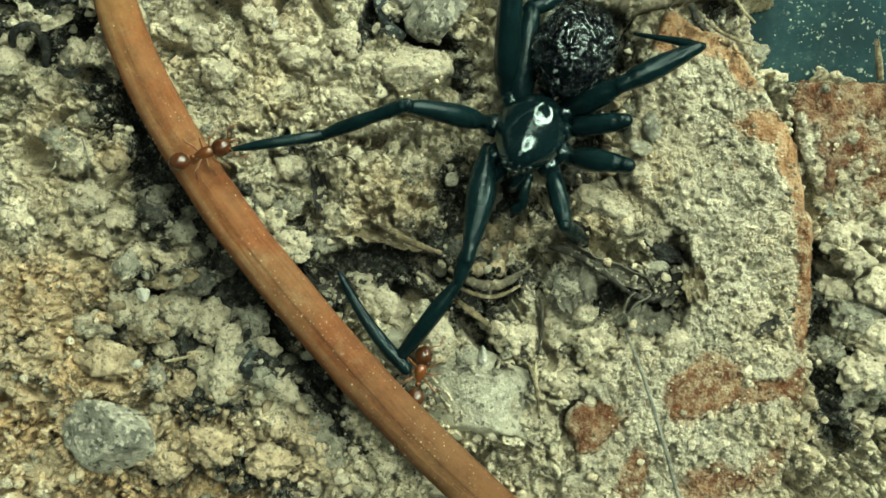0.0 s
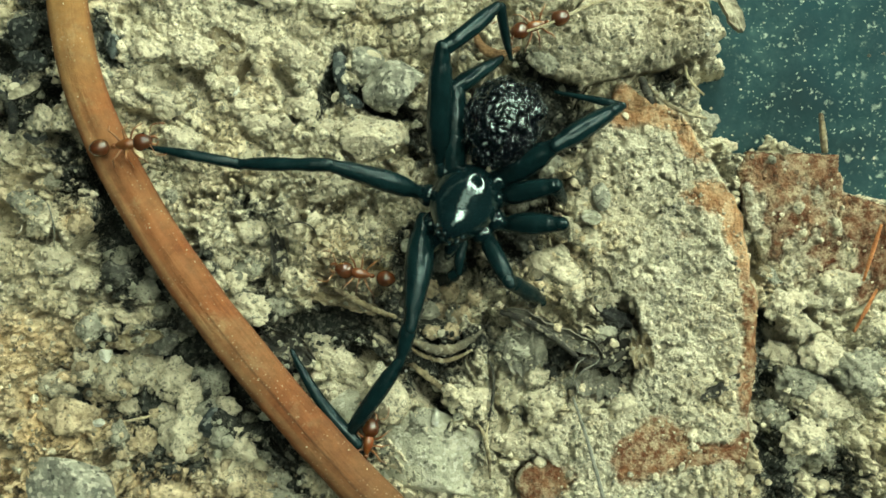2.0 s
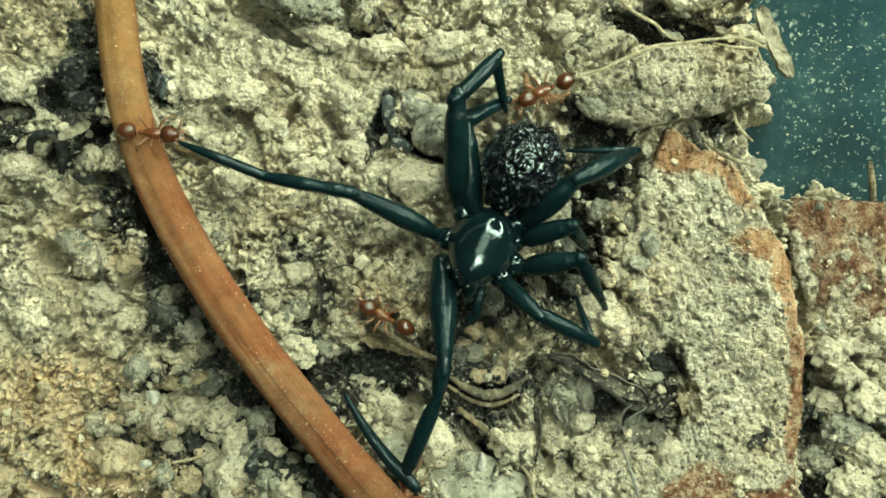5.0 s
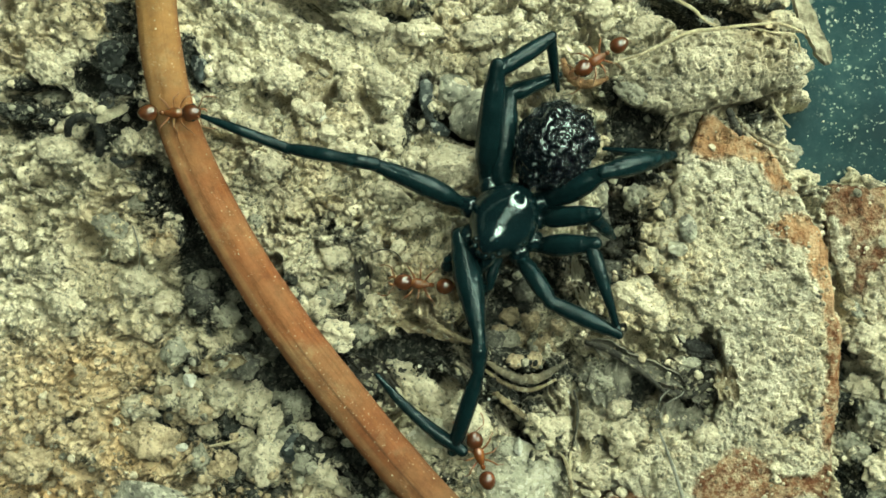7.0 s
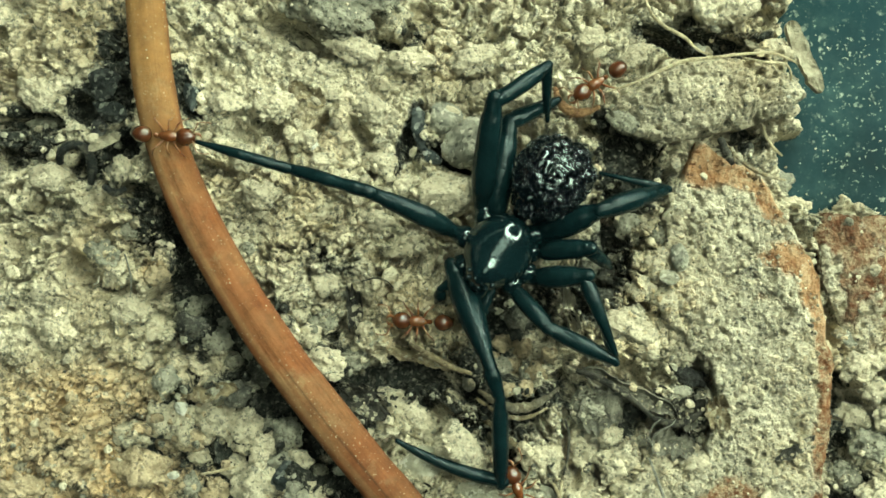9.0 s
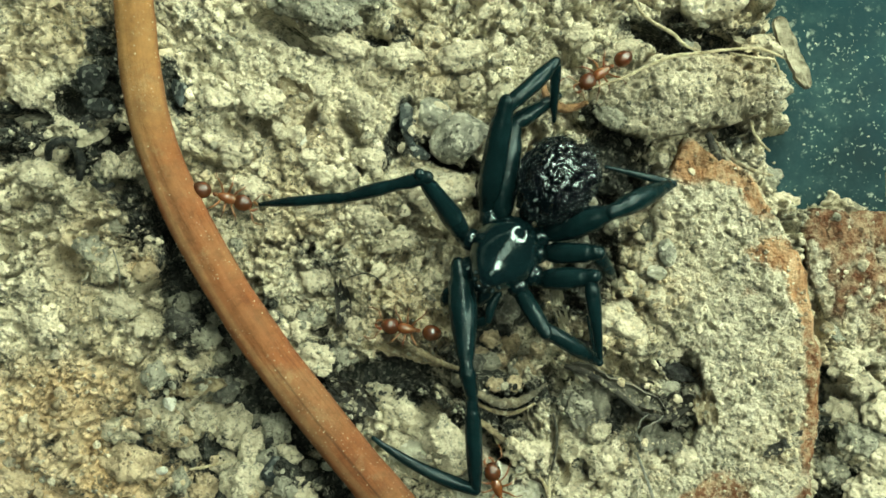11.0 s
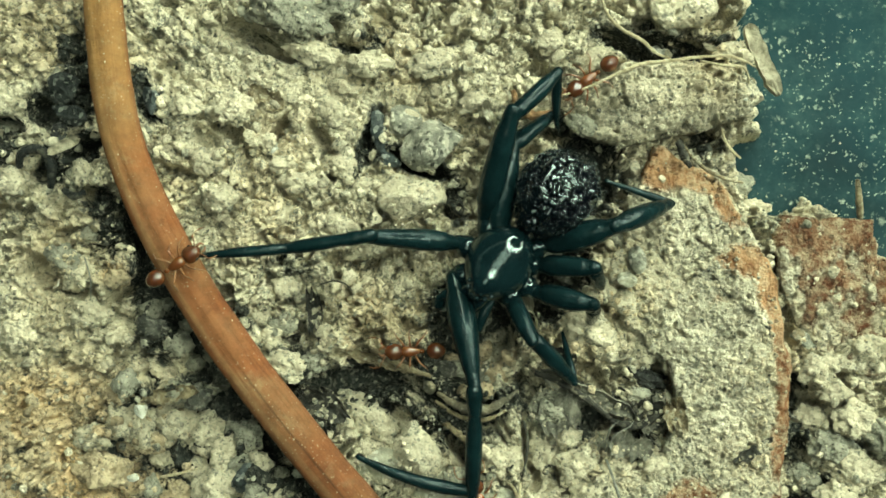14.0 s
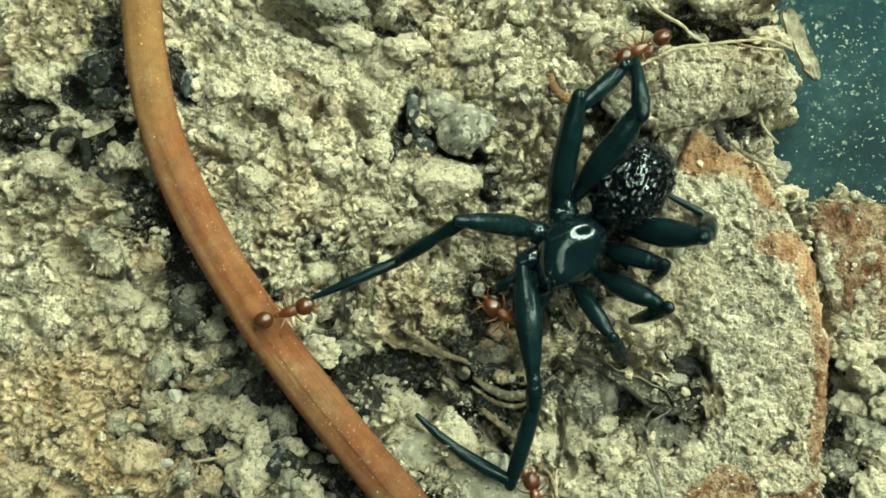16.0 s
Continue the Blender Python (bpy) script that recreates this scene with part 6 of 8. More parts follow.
    fibre("leaf_fragment", [(5.22, 8.32, 0.8), (5.39, 7.71, 0.8), (5.84, 7.29, 0.8), (6.45, 7.19, 0.8), (7.19, 7.46, 0.8)], (0.10, 0.18, 0.24, 0.18, 0.10), RUST, "curled rusty-brown leaf scrap on the soil", "leaf litter", wob=0.2)
    shard("leaf_fragment", 7.2, -5.85, 1.9, 1.6, 5, 0, GREY_LITTER, "flat grey leaf flake dusted with soil", "leaf litter", 0.15, 0.14, 51, 6, 0.75)
    shard("leaf_fragment", 11.3, -5.85, 2.5, 1.4, 10, 0, GREY_LITTER, "flat grey leaf flake by the bark", "leaf litter", 0.18, 0.14, 53, -6, 0.75)
    shard("leaf_fragment", 8.5, -4.95, 4.4, 0.75, -24, 0, GREY_LITTER, "long grey rotten leaf rib above a dark gap", "leaf litter", 0.35, 0.2, 55, 18, 0.85)
    shard("leaf_fragment", 10.4, -7.25, 1.9, 1.1, -12, 0, GREY_LITTER, "grey crumbling leaf flake beside clods", "leaf litter", 0.25, 0.12, 57, 10, 0.7)


# ---- the spider ----
def ball(rx, ry, rz, shape=None, sub=4):
    bm = bmesh.new()
    bmesh.ops.create_icosphere(bm, subdivisions=sub, radius=1)
    for v in bm.verts:
        p = v.co
        if shape:
            p = shape(p)
        v.co = (p[0] * rx, p[1] * ry, p[2] * rz)
    return bm


def add_bristles(bm, count, length, seed, spots, thick=0.014):
    """Thin curved bristles on a mesh: spots gives a point and a direction."""
    rng = random.Random(seed)
    for _ in range(count):
        p, d = spots(rng)
        d = Vector(d).normalized()
        side = d.orthogonal().normalized()
        ln = length * rng.uniform(0.6, 1.3)
        bend = Vector((rng.uniform(-1, 1), rng.uniform(-1, 1), rng.uniform(-1, 1))) * 0.3 * ln
        base = [bm.verts.new(Vector(p) + (Matrix.Rotation(2.09 * k, 3, d) @ side) * thick) for k in range(3)]
        mid = [bm.verts.new(Vector(p) + d * ln * 0.55 + bend * 0.25 + (Matrix.Rotation(2.09 * k, 3, d) @ side) * thick * 0.7) for k in range(3)]
        tip = bm.verts.new(Vector(p) + d * ln + bend)
        for k in range(3):
            m = (k + 1) % 3
            bm.faces.new((base[k], base[m], mid[m], mid[k]))
            bm.faces.new((mid[k], mid[m], tip))


def leg_segment(length, radii, sides=16, bend=0.0, hairs=10, seed=0):
    """A leg joint along +x from its upper end, with swollen joints and a few bristles."""
    bm = bmesh.new()
    steps = 26
    rings = []
    prof = np.interp(np.linspace(0, 1, steps), np.linspace(0, 1, len(radii)), radii)
    prof = 1.16 * prof
    prof[:2] *= 0.84
    prof[-2:] *= 0.84
    prof = np.convolve(np.pad(prof, 1, mode="edge"), [0.25, 0.5, 0.25], "valid")
    t = np.linspace(0, 1, steps)
    prof = prof * (1 - 0.13 * np.exp(-((t - 0.11) / 0.04) ** 2) - 0.13 * np.exp(-((t - 0.89) / 0.04) ** 2) + 0.03 * np.sin(9 * t + seed))
    for i in range(steps):
        t = i / (steps - 1)
        r = prof[i]
        x = t * length
        y = bend * length * (t * t - t)
        z = 0.03 * length * math.sin(math.pi * t)
        rings.append([bm.verts.new((x, y + r * math.cos(2 * math.pi * k / sides), z + 0.92 * r * math.sin(2 * math.pi * k / sides))) for k in range(sides)])
    for a, b in zip(rings, rings[1:]):
        for k in range(sides):
            bm.faces.new((a[k], b[k], b[(k + 1) % sides], a[(k + 1) % sides]))
    for ring, s in ((rings[0], -1), (rings[-1], 1)):
        c = sum((v.co for v in ring), Vector()) / sides
        r = (ring[0].co - c).length
        last = ring
        for a in (0.45, 0.9, 1.3):
            cap = [bm.verts.new(c + (v.co - c) * math.cos(a) + Vector((s * r * math.sin(a), 0, 0))) for v in ring]
            for k in range(sides):
                m = (k + 1) % sides
                bm.faces.new((last[k], cap[k], cap[m], last[m]) if s > 0 else (last[m], cap[m], cap[k], last[k]))
            last = cap
        bm.faces.new(last if s < 0 else last[::-1])
    bmesh.ops.recalc_face_normals(bm, faces=bm.faces)

    def spots(rng):
        t = rng.uniform(0.08, 0.97)
        a = rng.uniform(0, 2 * math.pi)
        r = prof[int(t * (steps - 1))]
        y = bend * length * (t * t - t)
        return (t * length, y + r * 0.95 * math.cos(a), r * 0.87 * math.sin(a) + 0.03 * length * math.sin(math.pi * t)), (0.55, math.cos(a), math.sin(a))

    add_bristles(bm, hairs, 0.26, seed, spots, 0.008)
    return bm


def build_spider():
    root = new("spider")
    tagged(root, "glossy black spider dragged over the soil by ants", "spider")

    def shield(p):
        x, y, z = p
        w = 1 - 0.36 * max(0, x) ** 1.4 - 0.12 * max(0, -x) ** 2
        head = 0.10 * math.exp(-((x - 0.55) / 0.3) ** 2 - (y / 0.45) ** 2)
        zz = z * (0.80 * math.sqrt(max(0.0, 1 - x ** 4)) / math.sqrt(max(0.06, 1 - x * x)) if z > 0 else 0.5) + (head if z > 0 else 0)
        if z > 0:
            zz += 0.004 * noise.noise(Vector((3 * x, 3 * y, 1))) - 0.012 * math.exp(-((x + 0.45) / 0.2) ** 2 - (y / 0.1) ** 2)
        return x + 0.06 * (1 - y * y) * max(0, x), y * w, zz

    shell = part("carapace", ball(1.80, 1.46, 1.40, shield, 5), BLACK, root, "smooth glossy black back shield", pose(0, 0, 0.0001))
    for x, y, z, r in ((1.66, 0.14, 0, 0.13), (1.66, -0.14, 0, 0.13), (1.52, 0.44, 0, 0.12), (1.52, -0.44, 0, 0.12),
                       (1.42, 0.17, 0, 0.11), (1.42, -0.17, 0, 0.11), (1.26, 0.58, 0, 0.11), (1.26, -0.58, 0, 0.11)):
        head = 0.10 * math.exp(-((x / 1.8 - 0.55) / 0.3) ** 2 - (y / 0.55) ** 2)
        z = 1.40 * (0.80 * math.sqrt(max(0.0, 1 - (x / 1.88) ** 4)) * math.sqrt(max(0.05, 1 - (y / (1.12 - 0.25 * (x - 1.2))) ** 2)) + 0.6 * head) - 0.04
        part("eye", ball(r, r, r, None, 2), BLACK, shell, "", pose(x * MM, y * MM, z * MM))
    for s in (1, -1):
        jaw = part("chelicera", ball(0.70, 0.30, 0.34, lambda p: (p[0], p[1] * (1 - 0.35 * p[0]), p[2]), 3), BLACK, root, "", pose(0.00185, s * 0.00034, -0.0002, 0, 38, s * 4))
        part("fang", leg_segment(0.55, (0.10, 0.08, 0.02), 8, 0.2, 0), BLACK, jaw, "", pose(0.00058, 0, -0.00005, 0, 60, -s * 40))
        feeler = part("pedipalp", leg_segment(1.25, (0.17, 0.20, 0.18), 12, s * 0.25, 10, 3), BLACK_LEG, root, "", pose(0.00145, s * 0.00078, -0.0004, 0, 8, s * 14))
        part("palp_tip", leg_segment(0.95, (0.17, 0.24, 0.10), 12, s * 0.3, 14, 4), BLACK_LEG, feeler, "", pose(0.0012, 0, 0, 0, 40, -s * 26))
    rng = random.Random(4)

    def sack(p):
        x, y, z = p
        q = Vector(p) * 2.3
        k = 1 + 0.09 * noise.noise(q * 1.3) + 0.10 * noise.noise(q * 2.6) + 0.13 * (0.4 - noise.voronoi(q * 3.1)[0][0]) + 0.11 * (0.4 - noise.voronoi(q * 6.4)[0][0])
        return x * k, y * k * (1 - 0.16 * x), z * k

    belly = part("abdomen", ball(1.96, 1.62, 1.50, sack, 5), BLACK_ROUGH, root, "wrinkled shiny black abdomen with bristles", pose(-0.00372, 0.0001, 0.00040, 0, -8, 0))
    fuzz = bmesh.new()
    for _ in range(260):
        a, u = rng.uniform(0, 2 * math.pi), rng.uniform(0.0, 1)
        c = math.sqrt(max(0, 1 - u * u))
        p = Vector((c * math.cos(a), c * math.sin(a), u))
        d = Vector((-1 + rng.uniform(-0.9, 0.9), rng.uniform(-1.3, 1.3), rng.uniform(-0.4, 0.4)))
        lift, width, last = rng.uniform(1.0, 1.05), rng.uniform(0.010, 0.030), None
        for k in range(7):
            q = Vector(sack(p)) * lift
            at = Vector((q.x * 1.96, q.y * 1.62, q.z * 1.50))
            d = (d - p * d.dot(p)).normalized()
            side = d.cross(p)
            r = width * math.sin(math.pi * (k + 0.6) / 7.2)
            ring = [fuzz.verts.new(at + side * r), fuzz.verts.new(at + p * r), fuzz.verts.new(at - side * r), fuzz.verts.new(at - p * r)]
            if last:
                for m in range(4):
                    fuzz.faces.new((last[m], last[(m + 1) % 4], ring[(m + 1) % 4], ring[m]))
            last = ring
            p = (p + d * 0.075 + side * rng.uniform(-0.03, 0.03)).normalized()
    bmesh.ops.recalc_face_normals(fuzz, faces=fuzz.faces)

    def fur(r):
        a, u = r.uniform(0, 2 * math.pi), r.uniform(0.1, 1)
        c = math.sqrt(max(0, 1 - u * u))
        p = Vector((2.00 * c * math.cos(a), 1.64 * c * math.sin(a) * (1 - 0.16 * c * math.cos(a)), 1.52 * u))
        return p, Vector((-1.1 + r.uniform(-0.7, 0.7), r.uniform(-0.9, 0.9), 0.0)) + p.normalized() * 0.3

    add_bristles(fuzz, 160, 0.35, 6, fur, 0.016)
    part("bristles", fuzz, BLACK_ROUGH, belly, "matted shiny black bristles")
    part("pedicel", leg_segment(0.7, (0.28, 0.24, 0.28), 12, 0, 0), BLACK, root, "", pose(-0.0019, 0, -0.0001))
    part("sternum", ball(1.25, 0.95, 0.45, None, 3), BLACK, root, "", pose(0, 0, -0.0005))
    legs = {}
    plans = {
        "A": ((4.45, (0.24, 0.36, 0.42, 0.37, 0.30, 0.25), 0.05), (4.0, (0.28, 0.27, 0.22, 0.26, 0.25, 0.22, 0.20), 0), (3.95, (0.23, 0.21, 0.20, 0.18, 0.14, 0.09), 0)),
        "B": ((4.75, (0.32, 0.48, 0.53, 0.46, 0.35, 0.27), -0.04), (1.75, (0.26, 0.31, 0.28, 0.22), 0), (4.1, (0.24, 0.29, 0.32, 0.32, 0.28, 0.25), 0), (4.9, (0.27, 0.27, 0.25, 0.21, 0.16, 0.11), -0.16)),
        "C": ((5.0, (0.31, 0.46, 0.49, 0.44, 0.40, 0.34), -0.05), (2.9, (0.33, 0.31, 0.31, 0.28, 0.23), 0.08), (2.55, (0.24, 0.20, 0.17, 0.14, 0.10), 0.05)),
        "H": ((4.6, (0.30, 0.44, 0.50, 0.46, 0.36), 0), (2.6, (0.33, 0.33, 0.30, 0.24, 0.16), 0)),
        "D": ((3.6, (0.34, 0.50, 0.54, 0.46, 0.34), 0.05), (3.5, (0.34, 0.40, 0.38, 0.33, 0.26), 0), (3.0, (0.18, 0.16, 0.13, 0.10, 0.08), 0)),
        "E": ((2.6, (0.28, 0.38, 0.40, 0.36, 0.31), 0), (1.9, (0.30, 0.28, 0.24, 0.16), 0)),
        "F": ((2.7, (0.28, 0.40, 0.42, 0.37, 0.32), 0), (3.6, (0.31, 0.29, 0.24, 0.18, 0.12), 0)),
        "G": ((2.5, (0.28, 0.33, 0.35, 0.30, 0.28), 0), (3.2, (0.28, 0.31, 0.32, 0.27, 0.23), 0), (2.5, (0.18, 0.16, 0.12, 0.08), 0)),
    }
    for x, y in (((0.27, -1.79), (1.63, -1.13), (-1.34, -1.66), (-1.51, -1.09), (-2.17, 1.23), (-1.08, 1.42), (-0.03, 1.95), (0.90, 1.59))):
        part("coxa", leg_segment(1.05, (0.36, 0.44, 0.42, 0.36), 14, 0, 4, 7), BLACK, root, "", pose(0.45 * x * MM, 0.45 * y * MM, -0.0005, 0, 0, math.degrees(math.atan2(y, x))))
    names = ("leg", "tibia", "metatarsus", "tarsus")
    for k, (key, plan) in enumerate(plans.items()):
        first = None
        legs[key] = []
        for i, (length, radii, bend) in enumerate(plan):
            seg = part(names[i], leg_segment(length, radii, 16, bend, 26, 10 * k + i), BLACK_LEG, first or root, "smooth glossy blue-black leg" if i == 0 else "")
            first = first or seg
            legs[key].append(seg)
    return root, legs


# ---- the ants ----
def ant_tube(points, radii, sides=7):
    return strand("limb", points, radii, AMBER_LEG, sides, 5)


def build_ant(label):
    """An ant of three millimetres: its gaster at the origin, its head along +x."""
    root = new("ant")
    tagged(root, label, "ant", "ants pulling the spider")
    head = part("head", ball(0.42, 0.37, 0.32, lambda p: (p[0], p[1] * (1 - 0.14 * p[0]), p[2]), 4), AMBER_DARK, root, "", pose(0.00185, 0, 0))
    for s in (1, -1):
        part("eye", ball(0.07, 0.05, 0.06, None, 2), BLACK, head, "", pose(0.0001, s * 0.00033, 0.0001))
        part("mandible", ant_tube([(0.36, s * 0.16, -0.08), (0.52, s * 0.17, -0.10), (0.64, s * 0.05, -0.10)], (0.07, 0.06, 0.02)), AMBER_LEG, head)
        part("antenna", ant_tube([(0.30, s * 0.12, 0.12), (0.50, s * 0.42, 0.34), (0.58, s * 0.60, 0.34), (0.85, s * 0.66, 0.16), (1.05, s * 0.62, 0.04)], (0.026, 0.022, 0.020, 0.024, 0.026)), AMBER_LEG, head)
    chest = part("thorax", ball(0.46, 0.23, 0.24, lambda p: (p[0], p[1] * (1 + 0.25 * p[0]), p[2] + 0.12 * math.sin(3 * p[0])), 3), AMBER, root, "", pose(0.00112, 0, 0.0))
    part("petiole", ball(0.13, 0.11, 0.17, None, 3), AMBER, root, "", pose(0.00062, 0, -0.00002))
    part("gaster", ball(0.43, 0.36, 0.34, lambda p: (p[0], p[1] * (1 + 0.12 * p[0]), p[2]), 4), AMBER_DARK, root, "shiny dark amber abdomen", pose(0.0000, 0, 0))
    for s in (1, -1):
        for x, fx, reach in ((1.34, 0.50, 0.86), (1.12, 0.05, 0.95), (0.92, -0.55, 0.95)):
            part("leg", ant_tube([(x, s * 0.14, -0.08), (x + 0.3 * fx, s * 0.42, 0.12), (x + 0.65 * fx, s * 0.62, 0.16), (x + 0.85 * fx, s * 0.74, -0.20), (x + fx, s * reach, -0.58)],
                                 (0.050, 0.042, 0.034, 0.026, 0.016)), AMBER_LEG, root)
    return root


# ---- the ring lamp over the tray ----
def build_lamp():
    root = new("ring_lamp")
    tagged(root, "white ring lamp glowing above the tray", "lamp")
    root.matrix_basis = look((0.096, 0.100, 0.142), (0.002, 0, 0.002))

    def ring(big, small, flat):
        bm = bmesh.new()
        n, k = 64, 12
        rows = [[bm.verts.new(((big + small * math.cos(b)) * math.cos(a), (big + small * math.cos(b)) * math.sin(a), flat * small * math.sin(b)))
                 for b in (2 * math.pi * j / k for j in range(k))] for a in (2 * math.pi * i / n for i in range(n))]
        for i in range(n):
            for j in range(k):
                bm.faces.new((rows[i][j], rows[(i + 1) % n][j], rows[(i + 1) % n][(j + 1) % k], rows[i][(j + 1) % k]))
        return bm

    part("tube_light", ring(95, 5.5, 0.6), GLOW, root, "glowing white ring")
    bar = bmesh.new()
    bmesh.ops.create_cube(bar, size=1)
    bmesh.ops.scale(bar, vec=(66, 96, 3), verts=bar.verts)
    bmesh.ops.bevel(bar, geom=[e for e in bar.edges], offset=1.2, segments=2, affect="EDGES")
    part("light_bar", bar, GLOW_BAR, root, "dimmer glowing bar beside the ring", root.matrix_basis.inverted() @ pose(-0.010, -0.008, 0.186, 0, 0, -40))
    part("housing", ring(95, 8, 0.6), LAMP_BODY, root, "white ring housing", pose(0, 0, 0.0080))
    part("arm", strand("arm", [(82, 48, 8), (98, 57, 18), (116, 68, 0), (122, 74, -90), (118, 74, -205)], (4, 4, 4, 4), LAMP_BODY, 12, 8), LAMP_BODY, root, "bent white lamp arm")


build_tray()
build_soil()
build_bark()
build_slabs()
build_lumps()
build_needle()
build_strands()
build_crumbs()
build_lamp()
spider, spider_legs = build_spider()
ants = [build_ant("amber ant on the pine needle gripping a spider leg"), build_ant("amber ant biting at the spider beside its jaws"),
        build_ant("amber ant holding the end of a bent spider leg"), build_ant("amber ant tugging at the spider's hind leg")]


def motions():
    # the spider's body, dragged about by the ants
    walk(spider, [
        (0, pose(0.00532, 0.00053, 0.00250, 0.0, -0.0, -117.5)), (0.5, pose(0.00548, 0.00072, 0.00250, 0.0, -0.0, -117.9)),
        (1, pose(0.00533, 0.00070, 0.00250, 0.0, -0.0, -118.1)), (1.1, pose(0.00437, 0.00048, 0.00250, 0.0, -0.0, -116.5)), (1.5, pose(0.00437, 0.00048, 0.00250, 0.0, -0.0, -116.5)),
        (2, pose(0.00456, 0.00059, 0.00250, 0.0, -0.0, -115.7)), (2.5, pose(0.00453, 0.00064, 0.00250, 0.0, -0.0, -116.4)),
        (3, pose(0.00397, 0.00056, 0.00250, 0.0, -0.0, -115.1)), (3.5, pose(0.00357, 0.00034, 0.00250, 0.0, -0.0, -114.5)), (3.7, pose(0.00357, 0.00062, 0.00250, 0.0, -0.0, -114.5)),
        (6, pose(0.00280, 0.00075, 0.00250, 0.0, -0.0, -118.1)), (7, pose(0.00252, 0.00117, 0.00250, 0.0, -0.0, -122.9)),
        (8, pose(0.00240, 0.00141, 0.00250, 0.0, -0.0, -125.5)), (8.5, pose(0.00246, 0.00125, 0.00250, 0.0, -0.0, -125.0)),
        (11, pose(0.00341, 0.00079, 0.00250, 0.0, -0.0, -124.1)), (11.5, pose(0.00320, 0.00069, 0.00250, 0.0, -0.0, -124.3)),
        (12.5, pose(0.00332, 0.00075, 0.00250, 0.0, -0.0, -124.7)), (13, pose(0.00389, 0.00073, 0.00250, 0.0, -0.0, -125.3)),
        (13.5, pose(0.00430, 0.00059, 0.00250, 0.0, -0.0, -126.0)), (14, pose(0.00448, 0.00072, 0.00250, 0.0, -0.0, -127.6)),
        (14.5, pose(0.00490, 0.00070, 0.00250, -8.0, -0.0, -128.9)), (15, pose(0.00545, 0.00085, 0.00250, -22.0, -0.0, -129.1)),
        (15.5, pose(0.00552, 0.00077, 0.00250, -26.0, -0.0, -129.0)), (16, pose(0.00584, 0.00062, 0.00250, -26.0, -0.0, -128.8)),
    ])
    walk(spider_legs['A'][0], [
        (0, pose(0.00024, -0.00171, -0.00052, 0.0, -37.9, -70.7)), (0.5, pose(0.00026, -0.00161, -0.00061, 0.0, -41.0, -86.1)),
        (1, pose(0.00028, -0.00160, -0.00062, 0.0, -41.2, -91.7)), (1.1, pose(0.00027, -0.00178, -0.00045, 0.0, -21.8, -75.1)), (1.5, pose(0.00027, -0.00178, -0.00045, 0.0, -21.8, -75.1)),
        (2, pose(0.00027, -0.00177, -0.00046, 0.0, -26.0, -80.8)), (2.5, pose(0.00027, -0.00176, -0.00047, 0.0, -35.7, -85.1)),
        (3.5, pose(0.00027, -0.00177, -0.00046, 0.0, -26.2, -91.4)), (6, pose(0.00027, -0.00179, -0.00045, 0.0, -20.2, -87.6)),
        (7, pose(0.00027, -0.00179, -0.00045, 0.0, -21.6, -79.9)), (8, pose(0.00027, -0.00177, -0.00046, 0.0, -29.3, -73.4)),
        (8.5, pose(0.00027, -0.00178, -0.00046, 0.0, -26.1, -76.1)), (11, pose(0.00034, -0.00159, -0.00064, 0.0, -41.9, -109.3)),
        (11.5, pose(0.00046, -0.00148, -0.00094, 0.0, -53.5, -121.8)), (12, pose(0.00031, -0.00147, -0.00080, 0.0, -47.9, -96.8)),
        (12.5, pose(0.00028, -0.00149, -0.00077, 0.0, -46.9, -91.0)), (13, pose(0.00026, -0.00177, -0.00046, 0.0, -33.0, -65.8)),
        (13.5, pose(0.00027, -0.00178, -0.00045, 0.0, -24.8, -66.8)), (14, pose(0.00027, -0.00178, -0.00045, 0.0, -22.5, -56.0)),
        (14.5, pose(0.00026, -0.00177, -0.00046, 4.3, -26.5, -63.2)), (15, pose(0.00021, -0.00150, -0.00057, 6.4, -21.7, -77.5)),
        (15.5, pose(0.00025, -0.00126, -0.00071, 1.5, -26.5, -88.0)), (16, pose(0.00016, -0.00155, -0.00054, 15.0, -19.3, -63.9)),
    ])
